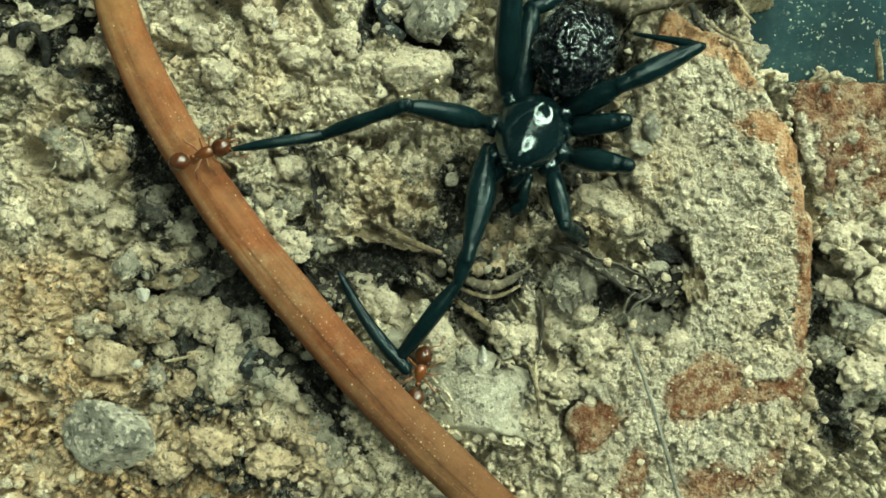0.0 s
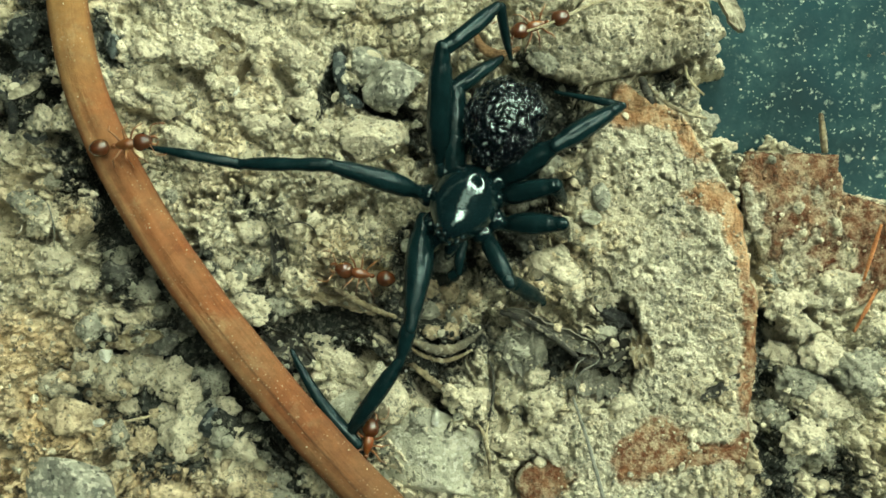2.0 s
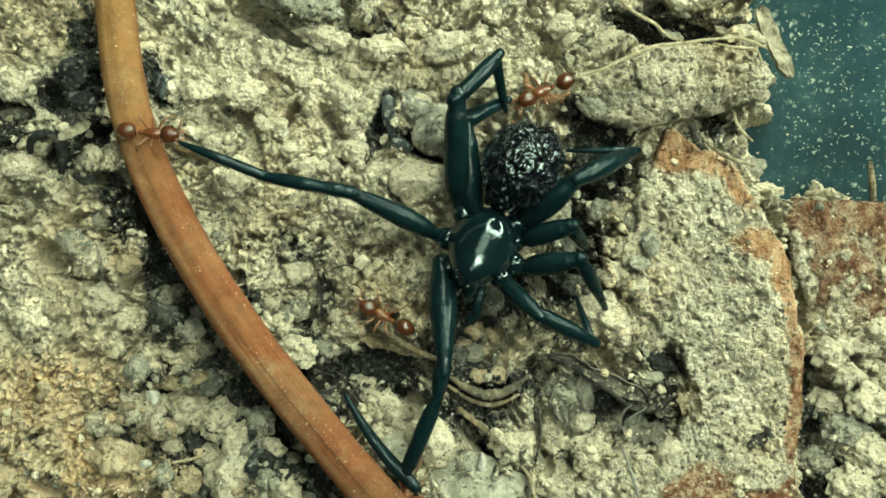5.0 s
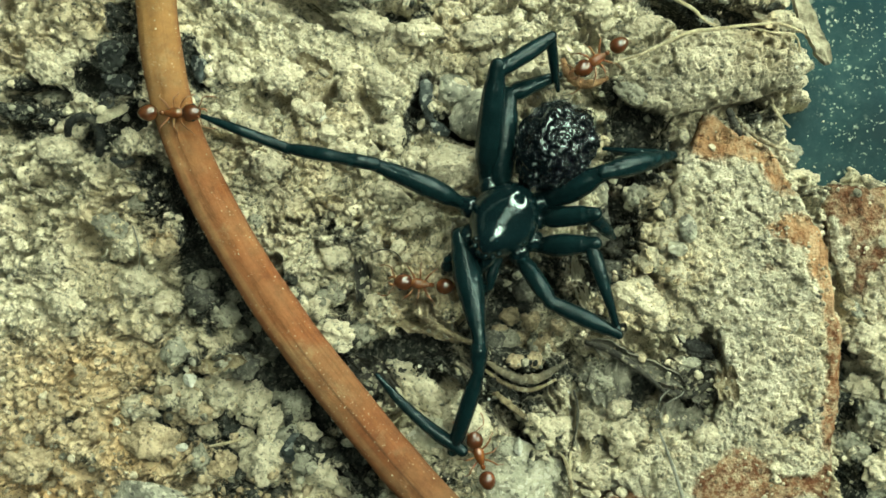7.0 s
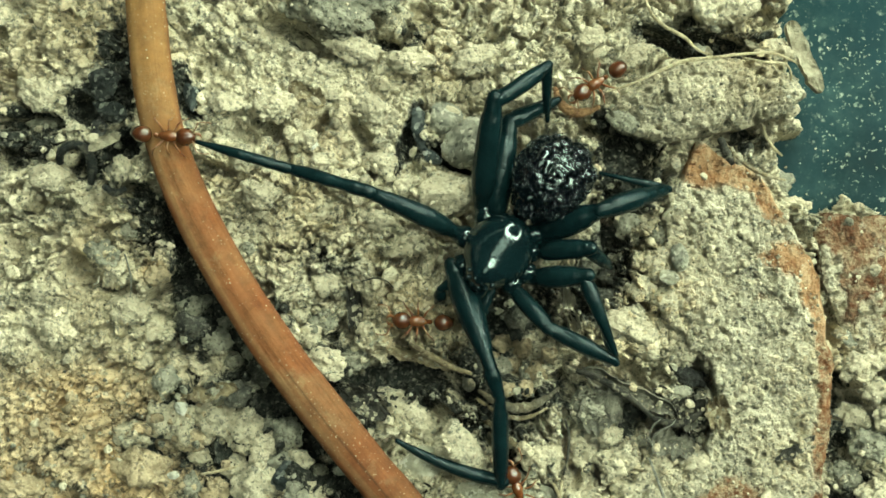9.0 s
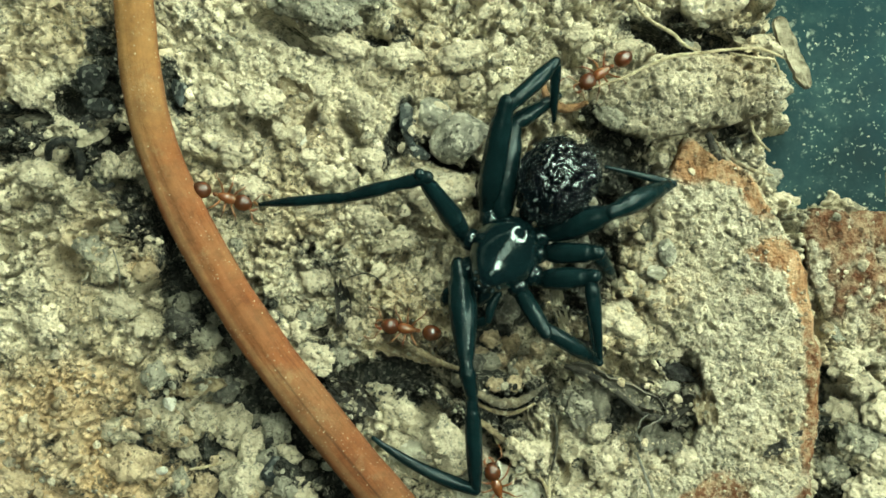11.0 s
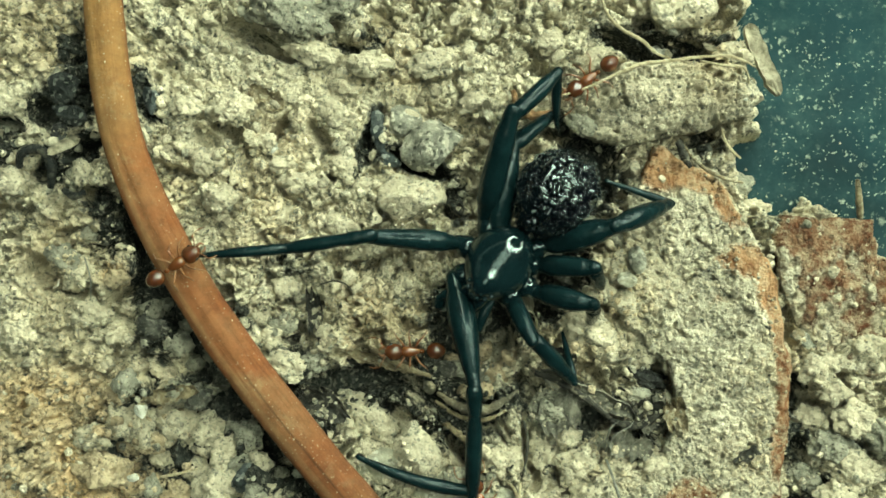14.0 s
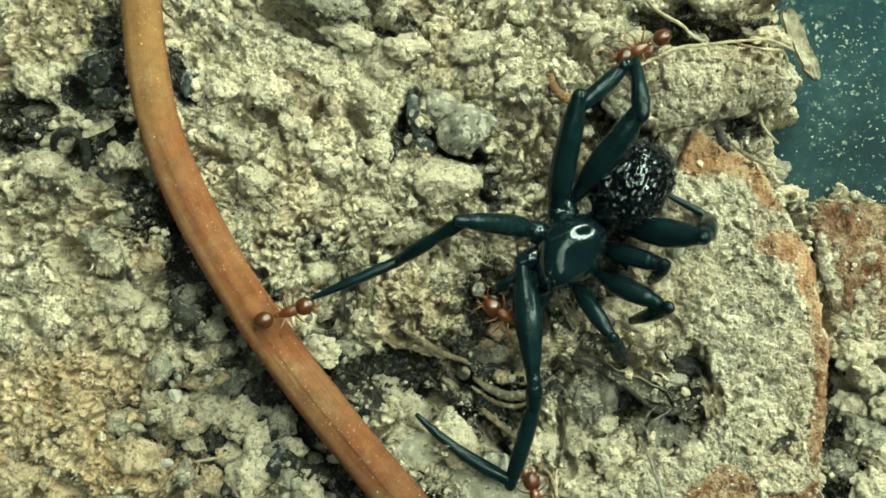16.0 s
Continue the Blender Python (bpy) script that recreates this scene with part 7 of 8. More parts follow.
    walk(spider_legs['A'][1], [
        (0, pose(0.00429, -0.00005, 0.00010, 25.0, 53.9, 40.0)), (0.5, pose(0.00419, -0.00003, 0.00004, 37.0, 48.6, 59.5)),
        (1, pose(0.00416, -0.00008, 0.00009, 40.9, 45.2, 68.1)), (1.1, pose(0.00431, -0.00002, 0.00007, 2.8, 27.9, 7.6)), (1.5, pose(0.00431, -0.00002, 0.00007, 2.8, 27.9, 7.6)),
        (2, pose(0.00439, -0.00001, 0.00003, 7.6, 35.2, 17.4)), (2.5, pose(0.00438, -0.00002, 0.00006, 17.9, 52.7, 29.7)),
        (3.5, pose(0.00432, -0.00005, 0.00009, 10.7, 35.3, 24.4)), (6, pose(0.00428, -0.00004, 0.00008, 4.5, 24.3, 13.2)),
        (7, pose(0.00432, -0.00003, 0.00007, 5.0, 27.0, 13.5)), (8, pose(0.00435, -0.00001, 0.00007, 4.0, 42.9, 8.0)),
        (8.5, pose(0.00440, -0.00000, 0.00003, 2.4, 36.2, 5.4)), (11, pose(0.00417, -0.00017, 0.00010, 46.0, 32.1, 87.9)),
        (11.5, pose(0.00384, -0.00001, 0.00000, 56.2, 15.2, 103.7)), (12, pose(0.00398, 0.00009, -0.00006, 51.4, 32.4, 86.5)),
        (12.5, pose(0.00402, 0.00006, -0.00004, 49.5, 38.3, 80.1)), (13, pose(0.00430, -0.00012, 0.00018, 22.8, 46.2, 42.3)),
        (13.5, pose(0.00425, -0.00014, 0.00014, 14.6, 31.0, 36.1)), (14, pose(0.00409, -0.00009, 0.00021, 5.4, 30.1, 14.0)),
        (14.5, pose(0.00442, -0.00001, 0.00001, 20.2, 50.8, 35.6)), (15, pose(0.00414, 0.00006, -0.00008, 50.0, 52.2, 77.8)),
        (15.5, pose(0.00383, 0.00013, -0.00009, 63.3, 35.7, 103.4)), (16, pose(0.00416, -0.00003, 0.00004, 51.3, 59.9, 75.5)),
    ])
    walk(spider_legs['A'][2], [
        (0, pose(0.00594, 0.00139, -0.00295, 11.9, 35.5, 19.6)), (0.5, pose(0.00549, 0.00220, -0.00287, 32.8, 58.6, 48.7)),
        (1, pose(0.00522, 0.00249, -0.00273, 34.7, 54.9, 52.9)), (1.1, pose(0.00749, 0.00043, -0.00165, 0.3, 21.0, 0.8)), (1.5, pose(0.00749, 0.00043, -0.00165, 0.3, 21.0, 0.8)),
        (2, pose(0.00729, 0.00093, -0.00216, 2.5, 25.1, 5.8)), (2.5, pose(0.00639, 0.00115, -0.00303, 7.5, 34.3, 13.0)),
        (3.5, pose(0.00702, 0.00122, -0.00206, 3.7, 25.2, 8.3)), (6, pose(0.00754, 0.00074, -0.00145, 1.2, 19.4, 3.5)),
        (7, pose(0.00750, 0.00076, -0.00162, 0.8, 20.8, 2.2)), (8, pose(0.00704, 0.00039, -0.00250, -1.4, 28.4, -2.8)),
        (8.5, pose(0.00743, 0.00029, -0.00224, 1.4, 25.3, 3.1)), (11, pose(0.00430, 0.00315, -0.00200, 45.5, 38.4, 80.9)),
        (11.5, pose(0.00298, 0.00359, -0.00099, 57.8, 18.8, 109.1)), (12, pose(0.00406, 0.00329, -0.00212, 41.1, 26.0, 62.4)),
        (12.5, pose(0.00444, 0.00303, -0.00245, 37.0, 30.1, 55.6)), (13, pose(0.00606, 0.00157, -0.00243, 11.6, 30.2, 21.7)),
        (13.5, pose(0.00659, 0.00166, -0.00167, 7.5, 22.9, 18.2)), (14, pose(0.00685, 0.00062, -0.00149, 3.4, 21.4, 9.0)),
        (14.5, pose(0.00634, 0.00142, -0.00299, 9.6, 31.5, 17.5)), (15, pose(0.00472, 0.00261, -0.00345, 40.5, 51.6, 62.0)),
        (15.5, pose(0.00305, 0.00344, -0.00254, 59.7, 36.1, 93.6)), (16, pose(0.00453, 0.00180, -0.00326, 22.8, 35.3, 35.4)),
    ])
    walk(spider_legs['B'][0], [
        (0, pose(0.00122, -0.00124, -0.00056, 0.0, -14.2, 15.2)), (0.5, pose(0.00125, -0.00122, -0.00055, 0.0, -13.9, 13.4)),
        (1, pose(0.00111, -0.00128, -0.00060, 0.0, -15.2, 15.9)), (1.1, pose(0.00145, -0.00120, -0.00049, 0.0, -12.6, 21.7)), (1.5, pose(0.00145, -0.00120, -0.00049, 0.0, -12.6, 21.7)),
        (2, pose(0.00125, -0.00126, -0.00055, 0.0, -14.0, 18.4)), (2.5, pose(0.00119, -0.00128, -0.00057, 0.0, -14.5, 18.3)),
        (3, pose(0.00122, -0.00129, -0.00056, 0.0, -14.3, 21.6)), (3.5, pose(0.00105, -0.00145, -0.00065, 0.0, -16.4, 28.4)),
        (6, pose(0.00140, -0.00125, -0.00051, 0.0, -13.0, 26.7)), (7, pose(0.00149, -0.00127, -0.00049, 0.0, -12.6, 44.1)),
        (8, pose(0.00151, -0.00130, -0.00050, 0.0, -12.7, 55.5)), (8.5, pose(0.00152, -0.00130, -0.00050, 0.0, -12.7, 56.8)),
        (11, pose(0.00138, -0.00133, -0.00052, 0.0, -13.4, 38.3)), (11.5, pose(0.00141, -0.00130, -0.00051, 0.0, -13.1, 37.4)),
        (12.5, pose(0.00151, -0.00122, -0.00048, 0.0, -12.3, 37.5)), (13, pose(0.00148, -0.00127, -0.00050, 0.0, -12.7, 42.8)),
        (13.5, pose(0.00151, -0.00125, -0.00049, 0.0, -12.4, 45.8)), (14, pose(0.00162, -0.00114, -0.00045, 0.0, -11.6, 48.6)),
        (14.5, pose(0.00158, -0.00118, -0.00047, 5.6, -15.7, 46.3)), (15, pose(0.00157, -0.00120, -0.00049, 15.1, -22.7, 46.1)),
        (15.5, pose(0.00168, -0.00108, -0.00042, 17.8, -24.4, 46.1)), (16, pose(0.00183, -0.00096, -0.00034, 19.8, -22.0, 39.7)),
    ])
    walk(spider_legs['B'][1], [
        (0, pose(0.00419, 0.00002, 0.00006, -1.9, 25.7, -7.8)), (0.5, pose(0.00442, 0.00001, -0.00003, 1.1, 22.9, 4.4)),
        (1, pose(0.00418, 0.00000, 0.00000, -1.4, 25.1, -5.2)), (1.1, pose(0.00438, 0.00007, 0.00008, -4.9, 24.6, -22.3)), (1.5, pose(0.00438, 0.00007, 0.00008, -4.9, 24.6, -22.3)),
        (2, pose(0.00440, -0.00001, -0.00003, -2.2, 23.0, -9.1)), (2.5, pose(0.00438, -0.00001, -0.00005, -1.2, 23.1, -4.8)),
        (3, pose(0.00427, 0.00000, 0.00001, -2.1, 24.4, -8.3)), (3.5, pose(0.00419, -0.00005, -0.00006, -6.4, 23.6, -23.1)),
        (6, pose(0.00437, 0.00001, 0.00005, -1.5, 24.5, -6.6)), (7, pose(0.00449, 0.00002, 0.00003, -3.2, 23.1, -14.3)),
        (8, pose(0.00438, 0.00006, 0.00008, -4.6, 24.6, -20.9)), (8.5, pose(0.00454, -0.00000, -0.00000, -2.2, 22.3, -10.0)),
        (11, pose(0.00422, -0.00003, 0.00011, 1.9, 26.8, 7.8)), (11.5, pose(0.00433, -0.00004, 0.00007, 3.4, 24.8, 15.0)),
        (12.5, pose(0.00439, -0.00003, 0.00010, 2.0, 25.7, 8.9)), (13, pose(0.00443, -0.00001, 0.00005, 0.9, 24.0, 3.9)),
        (13.5, pose(0.00441, 0.00002, 0.00008, -1.8, 24.9, -8.1)), (14, pose(0.00452, 0.00004, 0.00010, -2.1, 25.2, -10.2)),
        (14.5, pose(0.00436, 0.00001, 0.00016, -0.2, 26.7, -1.2)), (15, pose(0.00438, 0.00006, 0.00011, -1.4, 21.3, -13.0)),
        (15.5, pose(0.00449, 0.00006, 0.00013, -0.9, 21.7, -10.6)), (16, pose(0.00461, 0.00003, 0.00021, -0.3, 26.3, -3.7)),
    ])
    walk(spider_legs['B'][2], [
        (0, pose(0.00569, -0.00021, -0.00068, -7.2, 29.1, -29.2)), (0.5, pose(0.00613, 0.00012, -0.00076, -6.8, 29.2, -28.1)),
        (1, pose(0.00587, -0.00021, -0.00081, -7.5, 29.3, -28.5)), (1.1, pose(0.00567, -0.00045, -0.00055, -6.9, 28.2, -31.7)), (1.5, pose(0.00567, -0.00045, -0.00055, -6.9, 28.2, -31.7)),
        (2, pose(0.00605, -0.00027, -0.00073, -7.5, 29.2, -31.3)), (2.5, pose(0.00615, -0.00018, -0.00081, -7.5, 29.2, -29.9)),
        (3, pose(0.00587, -0.00025, -0.00073, -7.9, 28.9, -31.9)), (3.5, pose(0.00574, -0.00070, -0.00078, -11.3, 30.5, -41.3)),
        (6, pose(0.00569, -0.00011, -0.00053, -4.5, 31.0, -19.5)), (7, pose(0.00574, -0.00022, -0.00045, -6.9, 31.4, -31.1)),
        (8, pose(0.00567, -0.00042, -0.00054, -7.7, 28.0, -35.4)), (8.5, pose(0.00601, -0.00021, -0.00058, -6.5, 29.8, -29.3)),
        (11, pose(0.00569, 0.00015, -0.00065, -0.4, 29.2, -1.6)), (11.5, pose(0.00571, 0.00034, -0.00059, 0.0, 30.3, 0.1)),
        (12.5, pose(0.00563, 0.00017, -0.00049, 0.6, 30.6, 2.6)), (13, pose(0.00579, 0.00011, -0.00054, -1.5, 31.1, -6.7)),
        (13.5, pose(0.00571, -0.00016, -0.00052, -2.3, 30.4, -10.4)), (14, pose(0.00569, -0.00016, -0.00044, -2.9, 30.2, -13.6)),
        (14.5, pose(0.00555, -0.00000, -0.00044, -2.9, 27.1, -16.4)), (15, pose(0.00575, -0.00026, -0.00044, -2.3, 22.2, -20.4)),
        (15.5, pose(0.00568, -0.00014, -0.00034, -2.0, 22.2, -24.0)), (16, pose(0.00557, 0.00002, -0.00027, -1.6, 23.2, -20.6)),
    ])
    walk(spider_legs['B'][3], [
        (0, pose(0.00921, -0.00162, -0.00275, -10.2, -5.5, -133.9)), (0.5, pose(0.00954, -0.00133, -0.00281, -10.2, -5.4, -132.8)),
        (1, pose(0.00950, -0.00161, -0.00295, -10.8, -6.3, -134.7)), (1.1, pose(0.00916, -0.00199, -0.00252, -7.7, -5.4, -142.1)), (1.5, pose(0.00916, -0.00199, -0.00252, -7.7, -5.4, -142.1)),
        (2, pose(0.00952, -0.00175, -0.00279, -9.3, -5.8, -137.9)), (2.5, pose(0.00973, -0.00164, -0.00292, -9.2, -6.6, -140.4)),
        (3, pose(0.00948, -0.00178, -0.00282, -8.6, -6.7, -143.2)), (3.5, pose(0.00899, -0.00260, -0.00294, -8.4, -9.0, -148.9)),
        (6, pose(0.00934, -0.00085, -0.00261, -8.0, -5.6, -141.7)), (7, pose(0.00882, -0.00163, -0.00246, -7.7, -5.8, -142.4)),
        (8, pose(0.00869, -0.00243, -0.00246, -6.3, -7.3, -150.2)), (8.5, pose(0.00905, -0.00183, -0.00254, -8.1, -6.1, -140.1)),
        (11, pose(0.00938, 0.00001, -0.00272, -11.5, -3.4, -120.6)), (11.5, pose(0.00922, 0.00031, -0.00265, -11.4, -3.0, -119.6)),
        (12.5, pose(0.00907, 0.00038, -0.00251, -11.0, -2.0, -117.0)), (13, pose(0.00904, -0.00047, -0.00256, -11.3, -2.6, -117.1)),
        (13.5, pose(0.00895, -0.00101, -0.00252, -10.9, -2.8, -118.4)), (14, pose(0.00884, -0.00120, -0.00239, -10.3, -2.3, -117.9)),
        (14.5, pose(0.00889, -0.00125, -0.00227, -9.0, -0.9, -114.6)), (15, pose(0.00921, -0.00183, -0.00202, -4.9, -0.6, -127.3)),
        (15.5, pose(0.00886, -0.00186, -0.00186, -3.4, -0.2, -134.7)), (16, pose(0.00890, -0.00125, -0.00180, -3.4, 0.7, -130.0)),
    ])
    walk(spider_legs['C'][0], [
        (0, pose(-0.00119, -0.00160, -0.00052, 0.0, -24.8, -156.2)), (0.5, pose(-0.00124, -0.00162, -0.00050, 0.0, -24.1, -156.5)),
        (1, pose(-0.00129, -0.00164, -0.00047, 0.0, -23.5, -158.9)), (1.1, pose(-0.00122, -0.00161, -0.00051, 0.0, -24.4, -155.9)), (1.5, pose(-0.00122, -0.00161, -0.00051, 0.0, -24.4, -155.9)),
        (2, pose(-0.00124, -0.00162, -0.00050, 0.0, -24.2, -156.3)), (2.5, pose(-0.00123, -0.00161, -0.00050, 0.0, -24.3, -154.2)),
        (3, pose(-0.00125, -0.00163, -0.00049, 0.0, -24.0, -155.1)), (3.5, pose(-0.00124, -0.00161, -0.00050, 0.0, -24.2, -152.4)),
        (6, pose(-0.00122, -0.00161, -0.00051, 0.0, -24.4, -154.9)), (7, pose(-0.00116, -0.00157, -0.00054, 0.0, -25.3, -152.2)),
        (8, pose(-0.00112, -0.00154, -0.00057, 0.0, -26.0, -151.2)), (8.5, pose(-0.00117, -0.00157, -0.00054, 0.0, -25.1, -150.9)),
        (11, pose(-0.00114, -0.00157, -0.00055, 0.0, -25.5, -155.2)), (11.5, pose(-0.00119, -0.00159, -0.00053, 0.0, -24.8, -153.8)),
        (12.5, pose(-0.00116, -0.00158, -0.00054, 0.0, -25.2, -155.5)), (13, pose(-0.00119, -0.00160, -0.00053, 0.0, -24.9, -156.9)),
        (13.5, pose(-0.00119, -0.00160, -0.00052, 0.0, -24.8, -155.5)), (14, pose(-0.00117, -0.00159, -0.00053, 0.0, -25.1, -156.2)),
        (14.5, pose(-0.00121, -0.00161, -0.00050, -8.0, -18.6, -158.3)), (15, pose(-0.00080, -0.00132, -0.00064, -20.7, -16.6, -146.9)),
        (15.5, pose(-0.00086, -0.00136, -0.00056, -23.9, -11.4, -147.3)), (16, pose(-0.00097, -0.00141, -0.00052, -22.9, -8.7, -144.8)),
    ])
    walk(spider_legs['C'][1], [
        (0, pose(0.00479, 0.00005, 0.00003, -21.0, 27.6, -56.6)), (0.5, pose(0.00487, 0.00003, 0.00002, -20.1, 27.3, -55.4)),
        (1, pose(0.00487, 0.00009, 0.00006, -19.1, 28.5, -53.0)), (1.1, pose(0.00479, 0.00010, 0.00007, -19.7, 29.4, -52.7)), (1.5, pose(0.00479, 0.00010, 0.00007, -19.7, 29.4, -52.7)),
        (2, pose(0.00496, -0.00010, -0.00006, -20.0, 26.0, -55.0)), (2.5, pose(0.00497, -0.00012, -0.00008, -18.9, 27.2, -50.8)),
        (3, pose(0.00493, -0.00004, -0.00003, -18.4, 28.2, -49.6)), (3.5, pose(0.00476, 0.00013, 0.00011, -18.6, 31.1, -48.9)),
        (6, pose(0.00474, 0.00017, 0.00012, -20.7, 29.6, -55.8)), (7, pose(0.00475, 0.00005, 0.00003, -22.0, 27.2, -59.0)),
        (8, pose(0.00469, 0.00006, 0.00004, -23.0, 27.3, -60.4)), (8.5, pose(0.00476, 0.00006, 0.00004, -21.9, 27.2, -59.1)),
        (11, pose(0.00479, -0.00003, -0.00002, -17.9, 31.0, -44.3)), (11.5, pose(0.00481, 0.00001, 0.00001, -18.6, 29.9, -48.1)),
        (12.5, pose(0.00483, -0.00004, -0.00004, -17.5, 30.7, -43.7)), (13, pose(0.00481, 0.00000, 0.00000, -16.7, 31.5, -42.1)),
        (13.5, pose(0.00478, 0.00004, 0.00004, -16.2, 32.5, -40.4)), (14, pose(0.00474, 0.00005, 0.00005, -15.8, 33.3, -38.8)),
        (14.5, pose(0.00479, 0.00004, 0.00005, -11.0, 31.6, -30.6)), (15, pose(0.00447, -0.00010, -0.00009, -15.4, 26.7, -35.1)),
        (15.5, pose(0.00448, -0.00004, -0.00003, -13.9, 23.9, -35.8)), (16, pose(0.00443, 0.00011, 0.00006, -15.1, 21.7, -42.4)),
    ])
    walk(spider_legs['C'][2], [
        (0, pose(0.00612, -0.00208, -0.00131, -13.5, 20.2, -155.8)), (0.5, pose(0.00623, -0.00210, -0.00133, -12.5, 19.5, -156.4)),
        (1, pose(0.00624, -0.00191, -0.00130, -13.6, 19.7, -153.2)), (1.1, pose(0.00611, -0.00188, -0.00133, -13.4, 17.5, -154.1)), (1.5, pose(0.00611, -0.00188, -0.00133, -13.4, 17.5, -154.1)),
        (2, pose(0.00639, -0.00238, -0.00143, -6.9, 16.0, -166.9)), (2.5, pose(0.00639, -0.00230, -0.00154, -6.4, 10.9, -167.0)),
        (3, pose(0.00641, -0.00208, -0.00148, -7.0, 13.6, -166.0)), (3.5, pose(0.00615, -0.00163, -0.00132, -5.4, 16.0, -169.7)),
        (6, pose(0.00594, -0.00177, -0.00123, -6.3, 16.6, -168.4)), (7, pose(0.00593, -0.00214, -0.00130, -7.8, 15.4, -165.9)),
        (8, pose(0.00585, -0.00213, -0.00128, -6.6, 16.0, -168.6)), (8.5, pose(0.00592, -0.00211, -0.00128, -4.4, 15.0, -172.0)),
        (11, pose(0.00631, -0.00183, -0.00159, -4.5, 9.9, -171.3)), (11.5, pose(0.00622, -0.00189, -0.00148, -3.8, 10.9, -172.7)),
        (12.5, pose(0.00647, -0.00183, -0.00160, -2.2, 11.9, -176.0)), (13, pose(0.00648, -0.00167, -0.00155, -4.8, 14.1, -171.1)),
        (13.5, pose(0.00650, -0.00152, -0.00150, -6.3, 16.9, -168.7)), (14, pose(0.00644, -0.00146, -0.00153, -7.9, 15.5, -165.5)),
        (14.5, pose(0.00692, -0.00116, -0.00138, -7.6, 28.6, -166.3)), (15, pose(0.00675, -0.00168, -0.00146, -4.7, 25.8, -173.9)),
        (15.5, pose(0.00677, -0.00156, -0.00104, -53.7, 59.5, -141.9)), (16, pose(0.00640, -0.00154, -0.00076, -47.2, 58.9, -143.9)),
    ])
    walk(spider_legs['H'][0], [
        (0, pose(-0.00042, -0.00070, -0.00057, 0.0, -5.8, -160.8)), (1.1, pose(-0.00018, -0.00056, -0.00061, 0.0, -6.4, -158.4)), (1.5, pose(-0.00018, -0.00056, -0.00061, 0.0, -6.4, -158.4)),
        (2, pose(-0.00020, -0.00052, -0.00061, 0.0, -6.4, -156.7)), (3.5, pose(-0.00070, -0.00057, -0.00054, 0.0, -5.5, -147.4)),
        (7, pose(-0.00056, -0.00059, -0.00056, 0.0, -5.7, -152.6)), (8.5, pose(-0.00071, -0.00069, -0.00054, 0.0, -5.4, -153.8)),
        (11, pose(-0.00073, -0.00069, -0.00053, 0.0, -5.4, -153.3)), (12.5, pose(-0.00061, -0.00062, -0.00055, 0.0, -5.6, -152.7)),
        (14, pose(-0.00031, -0.00044, -0.00060, 0.0, -6.2, -151.7)), (15, pose(-0.00174, -0.00117, -0.00035, -23.7, -23.7, -158.9)),
        (15.5, pose(-0.00233, -0.00126, -0.00011, -28.2, -22.1, -168.0)), (16, pose(-0.00202, -0.00123, -0.00023, -28.2, -22.2, -164.2)),
    ])
    walk(spider_legs['H'][1], [
        (0, pose(0.00455, 0.00008, 0.00004, -5.3, 20.0, -59.8)), (1.1, pose(0.00448, 0.00015, 0.00008, -5.3, 22.7, -52.8)), (1.5, pose(0.00448, 0.00015, 0.00008, -5.3, 22.7, -52.8)),
        (2, pose(0.00452, 0.00012, 0.00006, -5.5, 21.5, -55.8)), (3.5, pose(0.00451, 0.00031, 0.00014, -5.7, 23.2, -73.5)),
        (7, pose(0.00455, 0.00009, 0.00004, -5.3, 19.7, -63.2)), (8.5, pose(0.00455, 0.00008, 0.00003, -4.9, 19.9, -58.8)),
        (11, pose(0.00453, 0.00008, 0.00004, -4.4, 20.6, -51.0)), (12.5, pose(0.00468, -0.00008, -0.00004, -4.1, 18.2, -45.8)),
        (14, pose(0.00450, 0.00009, 0.00005, -4.6, 22.2, -44.5)), (15, pose(0.00454, -0.00002, 0.00008, 10.6, 50.7, 20.1)),
        (15.5, pose(0.00444, -0.00013, 0.00022, 17.4, 47.7, 39.2)), (16, pose(0.00449, -0.00014, 0.00017, 22.7, 44.8, 50.9)),
    ])
    walk(spider_legs['D'][0], [
        (0, pose(-0.00138, 0.00044, -0.00133, 0.0, -38.3, 135.2)), (0.5, pose(-0.00137, 0.00048, -0.00130, 0.0, -37.6, 136.7)),
        (1, pose(-0.00141, 0.00055, -0.00116, 0.0, -35.0, 138.3)), (1.1, pose(-0.00140, 0.00072, -0.00105, 0.0, -32.7, 146.5)), (1.5, pose(-0.00140, 0.00072, -0.00105, 0.0, -32.7, 146.5)),
        (2, pose(-0.00143, 0.00066, -0.00105, 0.0, -32.9, 142.7)), (3.5, pose(-0.00161, 0.00096, -0.00078, 0.0, -27.8, 154.0)),
        (7, pose(-0.00142, 0.00073, -0.00102, 0.0, -32.2, 146.6)), (8.5, pose(-0.00142, 0.00069, -0.00104, 0.0, -32.6, 144.2)),
        (11, pose(-0.00159, 0.00076, -0.00087, 0.0, -29.4, 141.0)), (12.5, pose(-0.00168, 0.00088, -0.00076, 0.0, -27.5, 144.3)),
        (14, pose(-0.00173, 0.00089, -0.00073, 0.0, -27.0, 141.6)), (15, pose(-0.00251, 0.00159, 0.00033, -19.3, -57.6, 132.9)),
        (15.5, pose(-0.00256, 0.00160, 0.00048, -24.1, -60.2, 136.4)), (16, pose(-0.00245, 0.00145, 0.00024, -27.5, -62.6, 141.3)),
    ])
